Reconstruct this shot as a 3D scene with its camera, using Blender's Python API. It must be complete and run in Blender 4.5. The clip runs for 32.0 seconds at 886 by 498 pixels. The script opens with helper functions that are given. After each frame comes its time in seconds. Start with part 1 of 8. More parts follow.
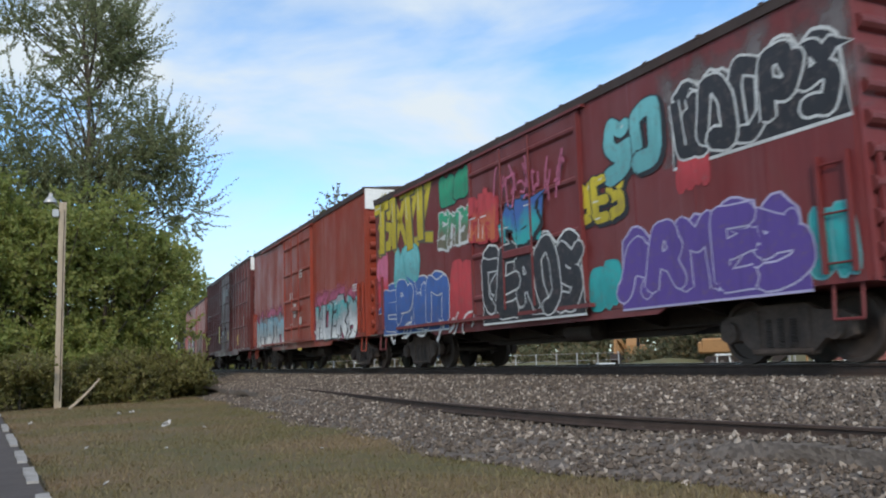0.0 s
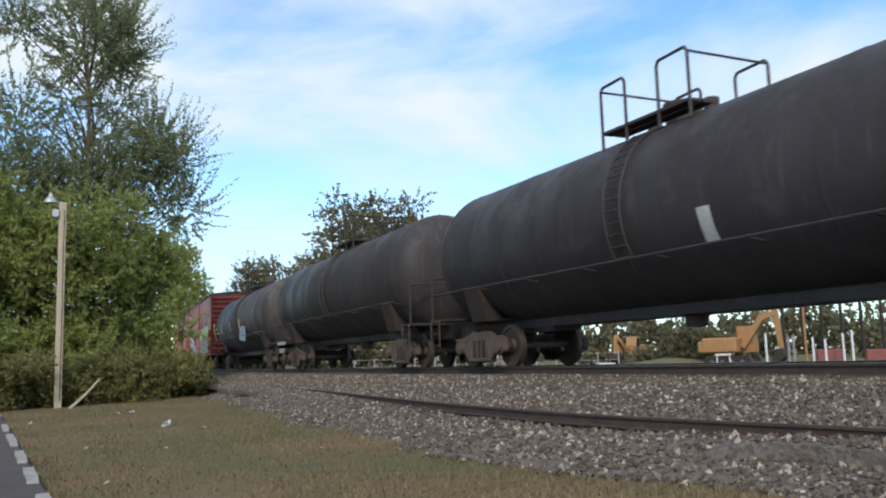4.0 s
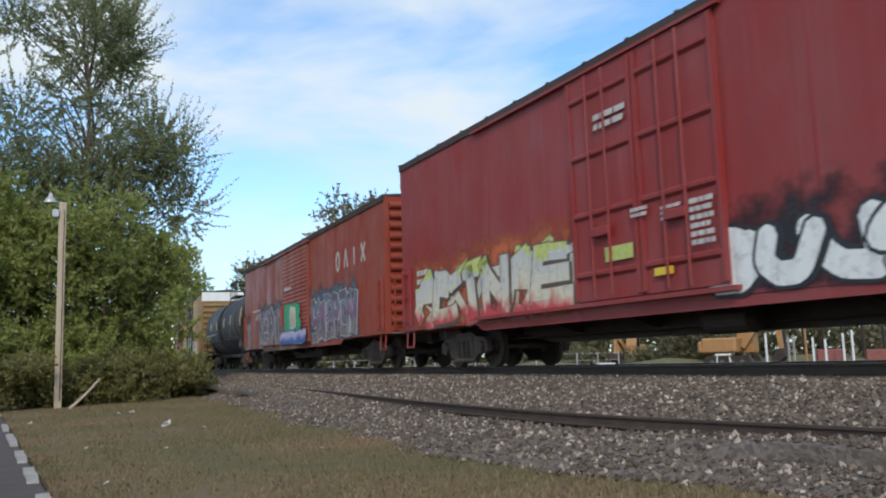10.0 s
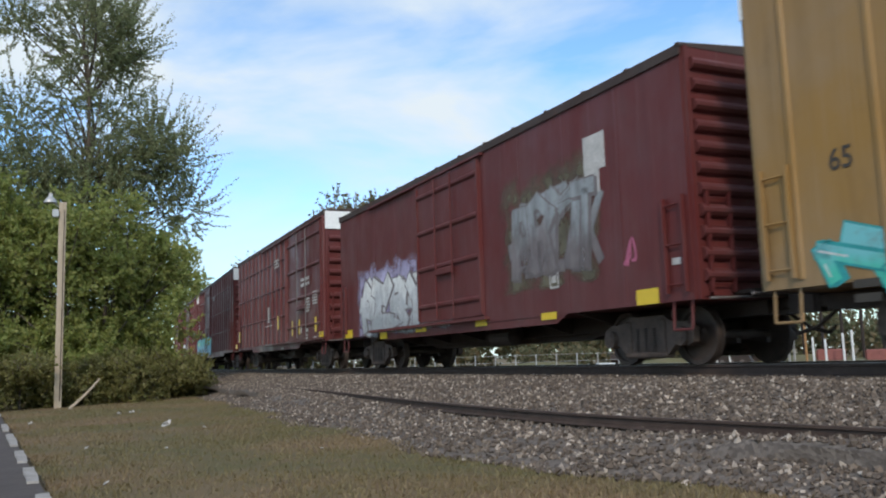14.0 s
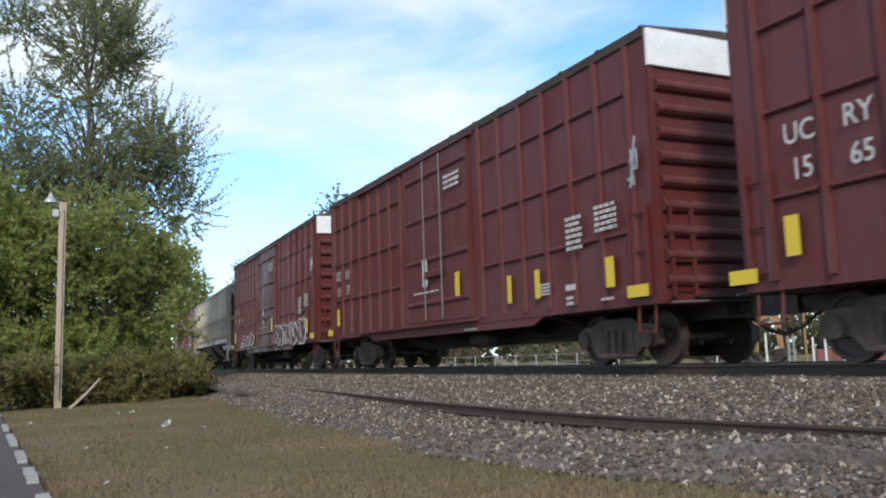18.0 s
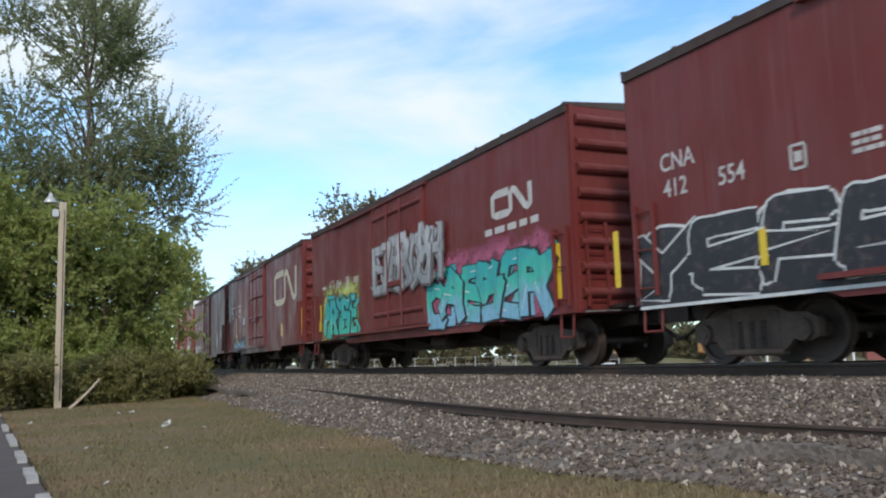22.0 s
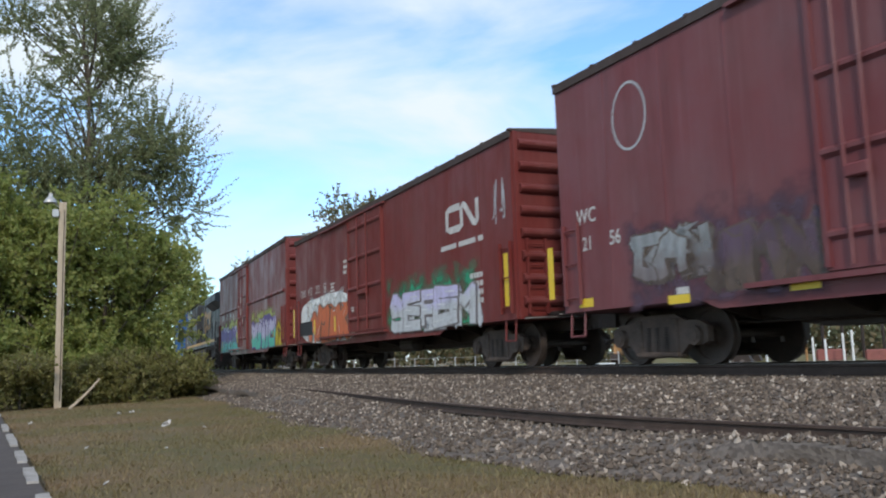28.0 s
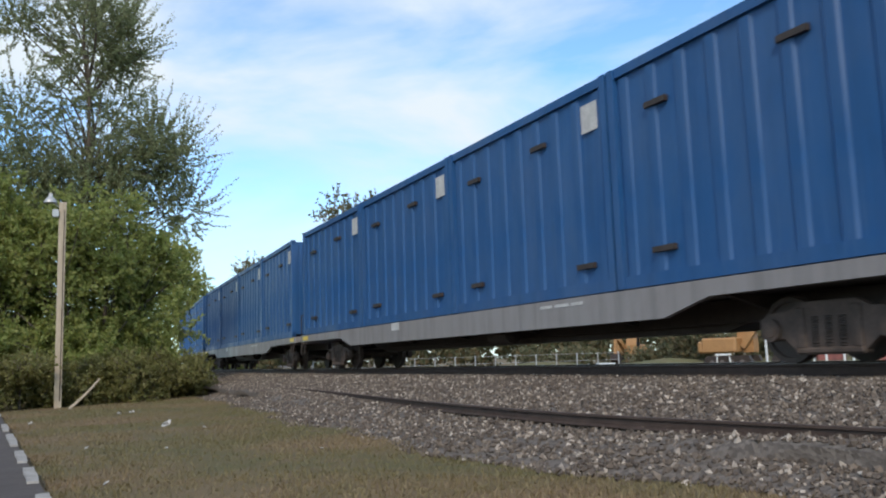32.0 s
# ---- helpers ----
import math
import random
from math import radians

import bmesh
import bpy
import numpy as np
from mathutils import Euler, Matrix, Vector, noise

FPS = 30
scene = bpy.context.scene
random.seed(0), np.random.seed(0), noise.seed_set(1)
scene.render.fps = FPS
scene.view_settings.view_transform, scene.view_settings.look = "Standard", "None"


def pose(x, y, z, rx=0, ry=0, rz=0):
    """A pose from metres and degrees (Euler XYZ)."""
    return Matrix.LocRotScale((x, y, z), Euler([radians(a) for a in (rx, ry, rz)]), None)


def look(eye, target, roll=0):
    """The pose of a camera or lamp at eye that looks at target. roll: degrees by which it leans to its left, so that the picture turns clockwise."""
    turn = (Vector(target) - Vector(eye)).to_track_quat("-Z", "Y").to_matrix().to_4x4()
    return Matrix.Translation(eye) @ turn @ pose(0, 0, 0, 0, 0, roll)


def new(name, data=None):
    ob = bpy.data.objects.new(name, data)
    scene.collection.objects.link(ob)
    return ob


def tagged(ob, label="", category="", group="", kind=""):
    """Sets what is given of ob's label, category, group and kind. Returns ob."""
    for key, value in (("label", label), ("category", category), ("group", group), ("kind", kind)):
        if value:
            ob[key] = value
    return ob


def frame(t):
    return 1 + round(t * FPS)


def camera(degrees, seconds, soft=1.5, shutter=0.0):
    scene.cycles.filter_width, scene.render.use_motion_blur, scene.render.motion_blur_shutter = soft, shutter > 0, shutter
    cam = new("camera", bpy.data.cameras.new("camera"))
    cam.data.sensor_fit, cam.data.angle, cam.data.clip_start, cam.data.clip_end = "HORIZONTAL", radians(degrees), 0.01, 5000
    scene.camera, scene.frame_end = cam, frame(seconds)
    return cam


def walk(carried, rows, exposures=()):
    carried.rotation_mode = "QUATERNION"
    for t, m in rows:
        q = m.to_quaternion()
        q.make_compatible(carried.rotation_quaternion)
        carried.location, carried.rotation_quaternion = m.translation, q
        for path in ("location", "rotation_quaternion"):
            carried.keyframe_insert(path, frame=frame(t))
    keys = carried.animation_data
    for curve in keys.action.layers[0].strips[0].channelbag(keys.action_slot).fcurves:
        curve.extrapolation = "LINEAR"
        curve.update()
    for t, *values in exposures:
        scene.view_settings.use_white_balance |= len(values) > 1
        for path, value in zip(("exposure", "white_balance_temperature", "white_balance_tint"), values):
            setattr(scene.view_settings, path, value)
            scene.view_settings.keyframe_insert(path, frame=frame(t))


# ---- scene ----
# ---- the camera: it stands still beside the line ----
K, D0, SPEED = 0.0015256, 8.6725, 17.5      # track curvature, distance to the cars' near sides, train speed
EYE = Vector((0.0, 0.0, 0.208))             # z = 0 is the top of the rails
YAW, PITCH, ROLL = 1.10173, 0.12958, -1.8215
cam = camera(55.18, 32.0, soft=2.0, shutter=0.1)
AIM = EYE + Vector((-math.sin(YAW) * math.cos(PITCH), math.cos(YAW) * math.cos(PITCH), math.sin(PITCH))) * 10
walk(cam, [(0.0, look(EYE, AIM, ROLL)), (32.0, look(EYE, AIM, ROLL))], exposures=[(0.0, -0.15), (1.0, -0.15), (2.0, 0.0), (3.5, -0.02), (6.0, -0.05), (8.0, -0.1), (13.0, -0.12), (14.5, -0.1), (17.0, 0.08), (18.0, 0.1), (20.0, 0.06), (21.0, -0.1), (22.0, 0.0), (24.0, -0.02), (25.0, 0.0), (31.0, 0.0), (32.0, -0.05)])

# ---- daylight: hazy sun from the right, glancing along the cars, sky with thin clouds ----
SUN_EL, SUN_AZ = radians(36), radians(-30)  # azimuth from +x towards +y
world = bpy.data.worlds.new("sky")
scene.world = world
world.use_nodes = True


def build_sky():
    nt = world.node_tree
    nt.nodes.clear()
    n = nt.nodes.new
    out, bg = n("ShaderNodeOutputWorld"), n("ShaderNodeBackground")
    sky = n("ShaderNodeTexSky")
    sky.sky_type, sky.sun_disc = "NISHITA", False
    sky.sun_elevation, sky.sun_rotation = SUN_EL, math.pi / 2 - SUN_AZ
    sky.air_density, sky.dust_density, sky.ozone_density = 1.0, 0.6, 2.0
    gain = n("ShaderNodeMix"); gain.data_type, gain.blend_type = "RGBA", "MULTIPLY"
    gain.inputs[0].default_value = 1.0
    gain.inputs[7].default_value = (0.176, 0.224, 0.250, 1)
    co, mp = n("ShaderNodeTexCoord"), n("ShaderNodeMapping")
    mp.inputs["Scale"].default_value = (1.0, 1.0, 2.6)
    mp.inputs["Location"].default_value = (0.1, 0.6, 0.2)
    no = n("ShaderNodeTexNoise")
    no.inputs["Scale"].default_value, no.inputs["Detail"].default_value = 2.6, 7.0
    no.inputs["Roughness"].default_value, no.inputs["Distortion"].default_value = 0.52, 0.45
    ramp = n("ShaderNodeValToRGB")
    ramp.color_ramp.elements[0].position, ramp.color_ramp.elements[1].position = 0.39, 0.64
    mix = n("ShaderNodeMix"); mix.data_type = "RGBA"
    mix.inputs[7].default_value = (0.85, 0.95, 1.03, 1)
    L = nt.links.new
    L(sky.outputs[0], gain.inputs[6])
    L(co.outputs["Generated"], mp.inputs[0]); L(mp.outputs[0], no.inputs["Vector"])
    L(no.outputs[0], ramp.inputs[0]); L(ramp.outputs[0], mix.inputs[0])
    L(gain.outputs[2], mix.inputs[6]); L(mix.outputs[2], bg.inputs[0]); L(bg.outputs[0], out.inputs[0])
    bg.inputs[1].default_value = 1.0


build_sky()
sun = new("sun", bpy.data.lights.new("sun", "SUN"))
sun.data.energy, sun.data.angle, sun.data.color = 2.5, radians(8), (1.0, 0.90, 0.77)
sun.matrix_basis = look((0, 0, 60), Vector((0, 0, 60)) - Vector((math.cos(SUN_EL) * math.cos(SUN_AZ), math.cos(SUN_EL) * math.sin(SUN_AZ), math.sin(SUN_EL))))


# ---- materials ----
def nodes_of(name, rough=0.6, metal=0.0):
    m = bpy.data.materials.new(name)
    m.use_nodes = True
    b = m.node_tree.nodes["Principled BSDF"]
    b.inputs["Roughness"].default_value, b.inputs["Metallic"].default_value = rough, metal
    return m, m.node_tree, b


def noise_fac(nt, scale, lo, hi, stretch=(1, 1, 1), detail=4.0, coord="Object", rough=0.6):
    n, L = nt.nodes.new, nt.links.new
    co, mp, no, mr = n("ShaderNodeTexCoord"), n("ShaderNodeMapping"), n("ShaderNodeTexNoise"), n("ShaderNodeMapRange")
    mp.inputs["Scale"].default_value = stretch
    no.inputs["Scale"].default_value, no.inputs["Detail"].default_value, no.inputs["Roughness"].default_value = scale, detail, rough
    mr.inputs["From Min"].default_value, mr.inputs["From Max"].default_value = lo, hi
    L(co.outputs[coord], mp.inputs[0]); L(mp.outputs[0], no.inputs["Vector"]); L(no.outputs[0], mr.inputs[0])
    return mr.outputs[0]


def blend(nt, fac, a, b, kind="MIX"):
    mx = nt.nodes.new("ShaderNodeMix")
    mx.data_type, mx.blend_type = "RGBA", kind
    for sock, v in ((mx.inputs[0], fac), (mx.inputs[6], a), (mx.inputs[7], b)):
        if isinstance(v, bpy.types.NodeSocket):
            nt.links.new(v, sock)
        elif isinstance(v, tuple):
            sock.default_value = (*v, 1)
        else:
            sock.default_value = v
    return mx.outputs[2]


def bump(nt, b, fac, strength=0.3, dist=0.02):
    bp = nt.nodes.new("ShaderNodeBump")
    bp.inputs["Strength"].default_value, bp.inputs["Distance"].default_value = strength, dist
    nt.links.new(fac, bp.inputs["Height"])
    nt.links.new(bp.outputs[0], b.inputs["Normal"])


def scaled(nt, fac, k):
    m = nt.nodes.new("ShaderNodeMath")
    m.operation = "MULTIPLY"
    nt.links.new(fac, m.inputs[0])
    m.inputs[1].default_value = k
    return m.outputs[0]


def paint(name, col, fade=0.25, rust=0.25, grime=0.35, rough=0.42, scuff=0.0):
    """Old railway paint: sun-faded, streaked downwards, rusting in patches."""
    col = (col[0] * 0.80, col[1] * 0.72, col[2] * 0.72)
    m, nt, b = nodes_of(name, rough)
    b.inputs["Specular IOR Level"].default_value = 0.3
    pale = tuple(c * 0.65 + 0.35 * (sum(col) / 3) + 0.03 for c in col)
    dark = tuple(c * 0.45 for c in col)
    c = blend(nt, scaled(nt, noise_fac(nt, 0.5, 0.35, 0.75), min(1, fade * 2)), col, pale)
    c = blend(nt, scaled(nt, noise_fac(nt, 1.0, 0.45, 0.75, (3.2, 3.2, 0.22), 6), grime), c, dark)
    c = blend(nt, scaled(nt, noise_fac(nt, 2.1, 0.62, 0.74, (1, 1, 0.5), 8), rust), c, (0.13, 0.05, 0.03))
    c = blend(nt, scaled(nt, noise_fac(nt, 0.9, 0.55, 0.78, (1.6, 1.6, 0.7), 7, rough=0.72), grime * 0.9), c, tuple(v * 0.35 + 0.012 for v in col))
    c = blend(nt, scaled(nt, noise_fac(nt, 2.6, 0.56, 0.72, (4.5, 4.5, 0.16), 5), 0.22), c, tuple(v * 0.8 + 0.10 for v in col))
    if scuff:
        c = blend(nt, scaled(nt, noise_fac(nt, 0.55, 0.56, 0.74, (1, 1, 1.6), 6, rough=0.7), scuff), c, (0.20, 0.185, 0.175))
        c = blend(nt, scaled(nt, noise_fac(nt, 1.6, 0.6, 0.72, (2.2, 2.2, 0.35), 6), scuff * 0.8), c, (0.16, 0.14, 0.125))
    nt.links.new(c, b.inputs["Base Color"])
    mr = nt.nodes.new("ShaderNodeMapRange")
    mr.inputs["To Min"].default_value, mr.inputs["To Max"].default_value = rough - 0.04, rough + 0.28
    nt.links.new(noise_fac(nt, 1.2, 0.35, 0.7, (1, 1, 0.5), 5), mr.inputs[0]); nt.links.new(mr.outputs[0], b.inputs["Roughness"])
    bump(nt, b, noise_fac(nt, 1.3, 0.3, 0.7, (1, 1, 1), 3), 0.25, 0.02)
    return m


def rusty_paint(name, col):
    """Pale paint with long rust runs, orange patches and grey soot."""
    m, nt, b = nodes_of(name, 0.65)
    c = blend(nt, scaled(nt, noise_fac(nt, 0.7, 0.4, 0.65), 0.8), col, tuple(v * 0.72 for v in col))
    c = blend(nt, scaled(nt, noise_fac(nt, 1.1, 0.53, 0.64, (4.0, 4.0, 0.25), 7), 0.7), c, (0.22, 0.155, 0.11))
    c = blend(nt, scaled(nt, noise_fac(nt, 0.6, 0.535, 0.61, (1, 1, 0.6), 6), 0.8), c, (0.29, 0.14, 0.065))
    c = blend(nt, scaled(nt, noise_fac(nt, 3.0, 0.55, 0.66, (2, 2, 0.4), 8), 0.85), c, (0.09, 0.055, 0.04))
    nt.links.new(c, b.inputs["Base Color"])
    bump(nt, b, noise_fac(nt, 1.3, 0.3, 0.7), 0.25, 0.02)
    return m


def plain(name, col, vary=0.25, scale=6.0, rough=0.6, metal=0.0, relief=0.15, stretch=(1, 1, 1), other=None):
    m, nt, b = nodes_of(name, rough, metal)
    f = noise_fac(nt, scale, 0.3, 0.7, stretch, 6)
    c2 = other or tuple(c * (1 - vary) for c in col)
    c = blend(nt, f, col, c2)
    nt.links.new(blend(nt, scaled(nt, noise_fac(nt, scale * 7, 0.4, 0.7, stretch), 0.4), c, tuple(x * 0.6 for x in c2)), b.inputs["Base Color"])
    if relief:
        bump(nt, b, f, relief, 0.02)
    return m


def leafy(name, a, b_, c_):
    m, nt, b = nodes_of(name, 0.55)
    geo = nt.nodes.new("ShaderNodeNewGeometry")
    ramp = nt.nodes.new("ShaderNodeValToRGB")
    e = ramp.color_ramp.elements
    e[0].color, e[1].color = (*a, 1), (*c_, 1)
    e.new(0.5).color = (*b_, 1)
    nt.links.new(geo.outputs["Random Per Island"], ramp.inputs[0])
    c = blend(nt, scaled(nt, noise_fac(nt, 0.45, 0.35, 0.7), 0.7), ramp.outputs[0], b_)
    nt.links.new(c, b.inputs["Base Color"])
    tr = nt.nodes.new("ShaderNodeBsdfTranslucent")
    nt.links.new(c, tr.inputs[0])
    ms = nt.nodes.new("ShaderNodeMixShader")
    ms.inputs[0].default_value = 0.55
    out = nt.nodes["Material Output"]
    nt.links.new(b.outputs[0], ms.inputs[1]); nt.links.new(tr.outputs[0], ms.inputs[2]); nt.links.new(ms.outputs[0], out.inputs[0])
    return m


M = {}
M["red"] = paint("red_paint", (0.275, 0.046, 0.028), 0.3, 0.15, 0.25)
M["orange_red"] = paint("orange_red_paint", (0.345, 0.058, 0.029), 0.3, 0.12, 0.25)
M["crimson"] = paint("crimson_paint", (0.325, 0.040, 0.037), 0.3, 0.2, 0.25)
M["maroon"] = paint("maroon_paint", (0.140, 0.029, 0.027), 0.3, 0.2, 0.3)
M["oxide"] = paint("oxide_paint", (0.144, 0.036, 0.027), 0.3, 0.35, 0.4)
M["cn_brown"] = paint("cn_brown_paint", (0.185, 0.032, 0.027), 0.25, 0.25, 0.35)
M["rusty"] = paint("rust_brown_paint", (0.175, 0.046, 0.029), 0.35, 0.6, 0.5)
M["salmon"] = paint("faded_salmon_paint", (0.360, 0.144, 0.115), 0.5, 0.2, 0.35)
M["yellow_car"] = paint("railway_yellow_paint", (0.360, 0.223, 0.061), 0.4, 0.2, 0.4)
M["cream"] = rusty_paint("rust_streaked_cream_paint", (0.53, 0.475, 0.39))
M["tank"] = paint("tank_black_paint", (0.042, 0.036, 0.036), 0.25, 0.12, 0.3, 0.5, 0.25)
M["tank_grey"] = paint("tank_grey_black_paint", (0.074, 0.068, 0.068), 0.3, 0.1, 0.3, 0.55, 0.75)
M["door_black"] = paint("door_black_paint", (0.025, 0.024, 0.024), 0.3, 0.15, 0.3)
M["blue"] = paint("container_blue_paint", (0.016, 0.108, 0.30), 0.25, 0.06, 0.3, 0.42)
M["loco"] = paint("dark_blue_grey_loco_paint", (0.036, 0.041, 0.045), 0.3, 0.08, 0.35, 0.45)
M["loco_roof"] = paint("loco_roof_paint", (0.075, 0.092, 0.10), 0.3, 0.05, 0.3, 0.5)
M["loco_ochre"] = paint("worn_loco_ochre", (0.40, 0.22, 0.045), 0.3, 0.35, 0.6)
M["loco_yellow"] = paint("loco_yellow_paint", (0.62, 0.34, 0.05), 0.25, 0.2, 0.35)
M["roof_dark"] = paint("dark_weathered_roof", (0.072, 0.054, 0.047), 0.3, 0.3, 0.4, 0.7)
M["galv"] = plain("galvanised_roof", (0.62, 0.63, 0.62), 0.25, 3, 0.5, 0.3)
M["dusty_end"] = plain("dusty_pink_white_end", (0.42, 0.30, 0.27), 0.3, 2)
M["white_end"] = plain("white_end_paint", (0.85, 0.85, 0.83), 0.12, 3)
M["steel"] = plain("dark_greasy_steel", (0.066, 0.047, 0.038), 0.4, 5, 0.6, 0.3)
M["truckm"] = plain("dusty_truck_casting", (0.135, 0.094, 0.074), 0.6, 2.5, 0.85, 0.0)
M["wheel"] = plain("worn_wheel_steel", (0.088, 0.062, 0.050), 0.4, 7, 0.6, 0.2)
M["rod"] = plain("bare_grey_rod", (0.22, 0.19, 0.18), 0.3, 8, 0.5, 0.3)
M["yellow"] = plain("reflective_yellow", (0.75, 0.52, 0.03), 0.12, 20, 0.4, 0, 0)
M["white"] = plain("white_lettering", (0.62, 0.59, 0.56), 0.35, 5, 0.65, 0, 0)
M["tan_letter"] = plain("faded_red_brown_lettering", (0.20, 0.055, 0.03), 0.2, 9, 0.6, 0, 0)
M["black_letter"] = plain("dark_lettering", (0.05, 0.04, 0.03), 0.2, 9, 0.6, 0, 0)
M["rail"] = plain("dark_rusty_rail", (0.078, 0.050, 0.039), 0.4, 6, 0.75, 0.2, 0.3)
M["railtop"] = plain("polished_railhead", (0.35, 0.34, 0.33), 0.2, 6, 0.3, 0.9, 0.05)
M["tie"] = plain("creosoted_tie", (0.075, 0.058, 0.045), 0.4, 5, 0.85, 0, 0.4, (1, 8, 1))
M["bark"] = plain("bark", (0.14, 0.11, 0.085), 0.4, 7, 0.9, 0, 0.6, (1, 1, 0.3))
M["pole"] = plain("weathered_pole", (0.50, 0.405, 0.295), 0.3, 6, 0.8, 0, 0.3, (4, 4, 0.3))
M["metal"] = plain("light_grey_metal", (0.5, 0.5, 0.5), 0.2, 9, 0.45, 0.4)
M["asphalt"] = plain("worn_asphalt", (0.080, 0.062, 0.055), 0.3, 3, 0.9, 0, 0.4)
M["kerbm"] = plain("white_painted_kerb", (0.40, 0.37, 0.34), 0.4, 7, 0.85, 0, 0.3)
M["machine"] = plain("machine_orange", (0.42, 0.22, 0.085), 0.2, 3, 0.5)
M["machine_y"] = plain("machine_yellow", (0.72, 0.45, 0.06), 0.2, 3, 0.5)
M["whitem"] = plain("white_sheet_metal", (0.78, 0.78, 0.77), 0.15, 4, 0.5)
M["greym"] = plain("grey_concrete", (0.36, 0.35, 0.33), 0.25, 3, 0.85)
M["redm"] = plain("red_plastic", (0.45, 0.05, 0.05), 0.2, 4, 0.5)
M["glass"] = plain("dark_window_glass", (0.02, 0.025, 0.03), 0.2, 4, 0.08, 0, 0)
M["leaf"] = leafy("leaves_green", (0.07, 0.12, 0.03), (0.12, 0.17, 0.05), (0.2, 0.22, 0.08))
M["leaf_hi"] = leafy("leaves_dusty_green", (0.16, 0.195, 0.095), (0.24, 0.27, 0.13), (0.36, 0.35, 0.20))
M["leaf_dark"] = leafy("leaves_hedge_green", (0.20, 0.255, 0.06), (0.30, 0.335, 0.10), (0.42, 0.41, 0.135))
M["leaf_bush"] = leafy("leaves_bush_olive", (0.155, 0.16, 0.045), (0.225, 0.215, 0.07), (0.31, 0.27, 0.105))
M["leaf_far"] = leafy("leaves_far_autumn", (0.11, 0.125, 0.06), (0.17, 0.17, 0.09), (0.30, 0.19, 0.10))



# ---- mesh helpers ----
class Geo:
    """Collects boxes, prisms, tubes and sheets as one mesh."""

    def __init__(self):
        self.v, self.f = [], []

    def add(self, verts, faces):
        o = len(self.v)
        self.v += [tuple(p) for p in verts]
        self.f += [tuple(i + o for i in f) for f in faces]
        return self

    def box(self, x0, x1, y0, y1, z0, z1, c=0.0):
        """A box, its long edges chamfered by c."""
        if c <= 0:
            vs = [(x, y, z) for x in (x0, x1) for y in (y0, y1) for z in (z0, z1)]
            return self.add(vs, [(0, 1, 3, 2), (4, 6, 7, 5), (0, 4, 5, 1), (2, 3, 7, 6), (0, 2, 6, 4), (1, 5, 7, 3)])
        ring = [(y0 + c, z0), (y1 - c, z0), (y1, z0 + c), (y1, z1 - c), (y1 - c, z1), (y0 + c, z1), (y0, z1 - c), (y0, z0 + c)]
        n = 8
        rows = [(x0, 1), (x0 + c, 0), (x1 - c, 0), (x1, 1)]
        vs = []
        cy, cz = (y0 + y1) / 2, (z0 + z1) / 2
        for x, inn in rows:
            for y, z in ring:
                if inn:
                    y, z = y + (c if y < cy else -c) * 0.7, z + (c if z < cz else -c) * 0.7
                vs.append((x, y, z))
        fs = [(r * n + i, r * n + (i + 1) % n, (r + 1) * n + (i + 1) % n, (r + 1) * n + i) for r in range(3) for i in range(n)]
        fs += [tuple(range(n))[::-1], tuple(range(3 * n, 4 * n))]
        return self.add(vs, fs)

    def prism(self, poly, axis, a, b):
        """A flat outline drawn out along an axis; poly holds the two other coordinates in x, y, z order."""
        n = len(poly)
        put = {"x": lambda p, t: (t, p[0], p[1]), "y": lambda p, t: (p[0], t, p[1]), "z": lambda p, t: (p[0], p[1], t)}[axis]
        vs = [put(p, a) for p in poly] + [put(p, b) for p in poly]
        fs = [tuple(range(n))[::-1], tuple(range(n, 2 * n))] + [(i, (i + 1) % n, n + (i + 1) % n, n + i) for i in range(n)]
        return self.add(vs, fs)

    def cyl(self, p, q, r, n=12, r2=None):
        p, q = Vector(p), Vector(q)
        d = (q - p).normalized()
        u = d.orthogonal().normalized()
        w = d.cross(u)
        r2 = r if r2 is None else r2
        vs = [p + (u * math.cos(i * math.tau / n) + w * math.sin(i * math.tau / n)) * r for i in range(n)]
        vs += [q + (u * math.cos(i * math.tau / n) + w * math.sin(i * math.tau / n)) * r2 for i in range(n)]
        fs = [(i, (i + 1) % n, n + (i + 1) % n, n + i) for i in range(n)] + [tuple(range(n))[::-1], tuple(range(n, 2 * n))]
        return self.add(vs, fs)

    def tube(self, pts, r, n=6):
        for a, b in zip(pts, pts[1:]):
            self.cyl(a, b, r, n)
        return self

    def lathe(self, prof, axis="x", n=24, centre=(0, 0)):
        """prof: (along, radius) pairs, turned round an axis."""
        vs, fs = [], []
        for t, r in prof:
            for i in range(n):
                a = i * math.tau / n
                c, s = centre[0] + r * math.cos(a), centre[1] + r * math.sin(a)
                vs.append({"x": (t, c, s), "y": (c, t, s), "z": (c, s, t)}[axis])
        for k in range(len(prof) - 1):
            for i in range(n):
                fs.append((k * n + i, k * n + (i + 1) % n, (k + 1) * n + (i + 1) % n, (k + 1) * n + i))
        fs += [tuple(range(n))[::-1], tuple(range((len(prof) - 1) * n, len(prof) * n))]
        return self.add(vs, fs)

    def mesh(self, name, smooth=False):
        me = bpy.data.meshes.new(name)
        me.from_pydata(self.v, [], self.f)
        bm = bmesh.new()
        bm.from_mesh(me)
        bmesh.ops.recalc_face_normals(bm, faces=bm.faces)
        bm.to_mesh(me)
        bm.free()
        if smooth:
            me.shade_smooth()
            me.set_sharp_from_angle(angle=radians(40))
        return me


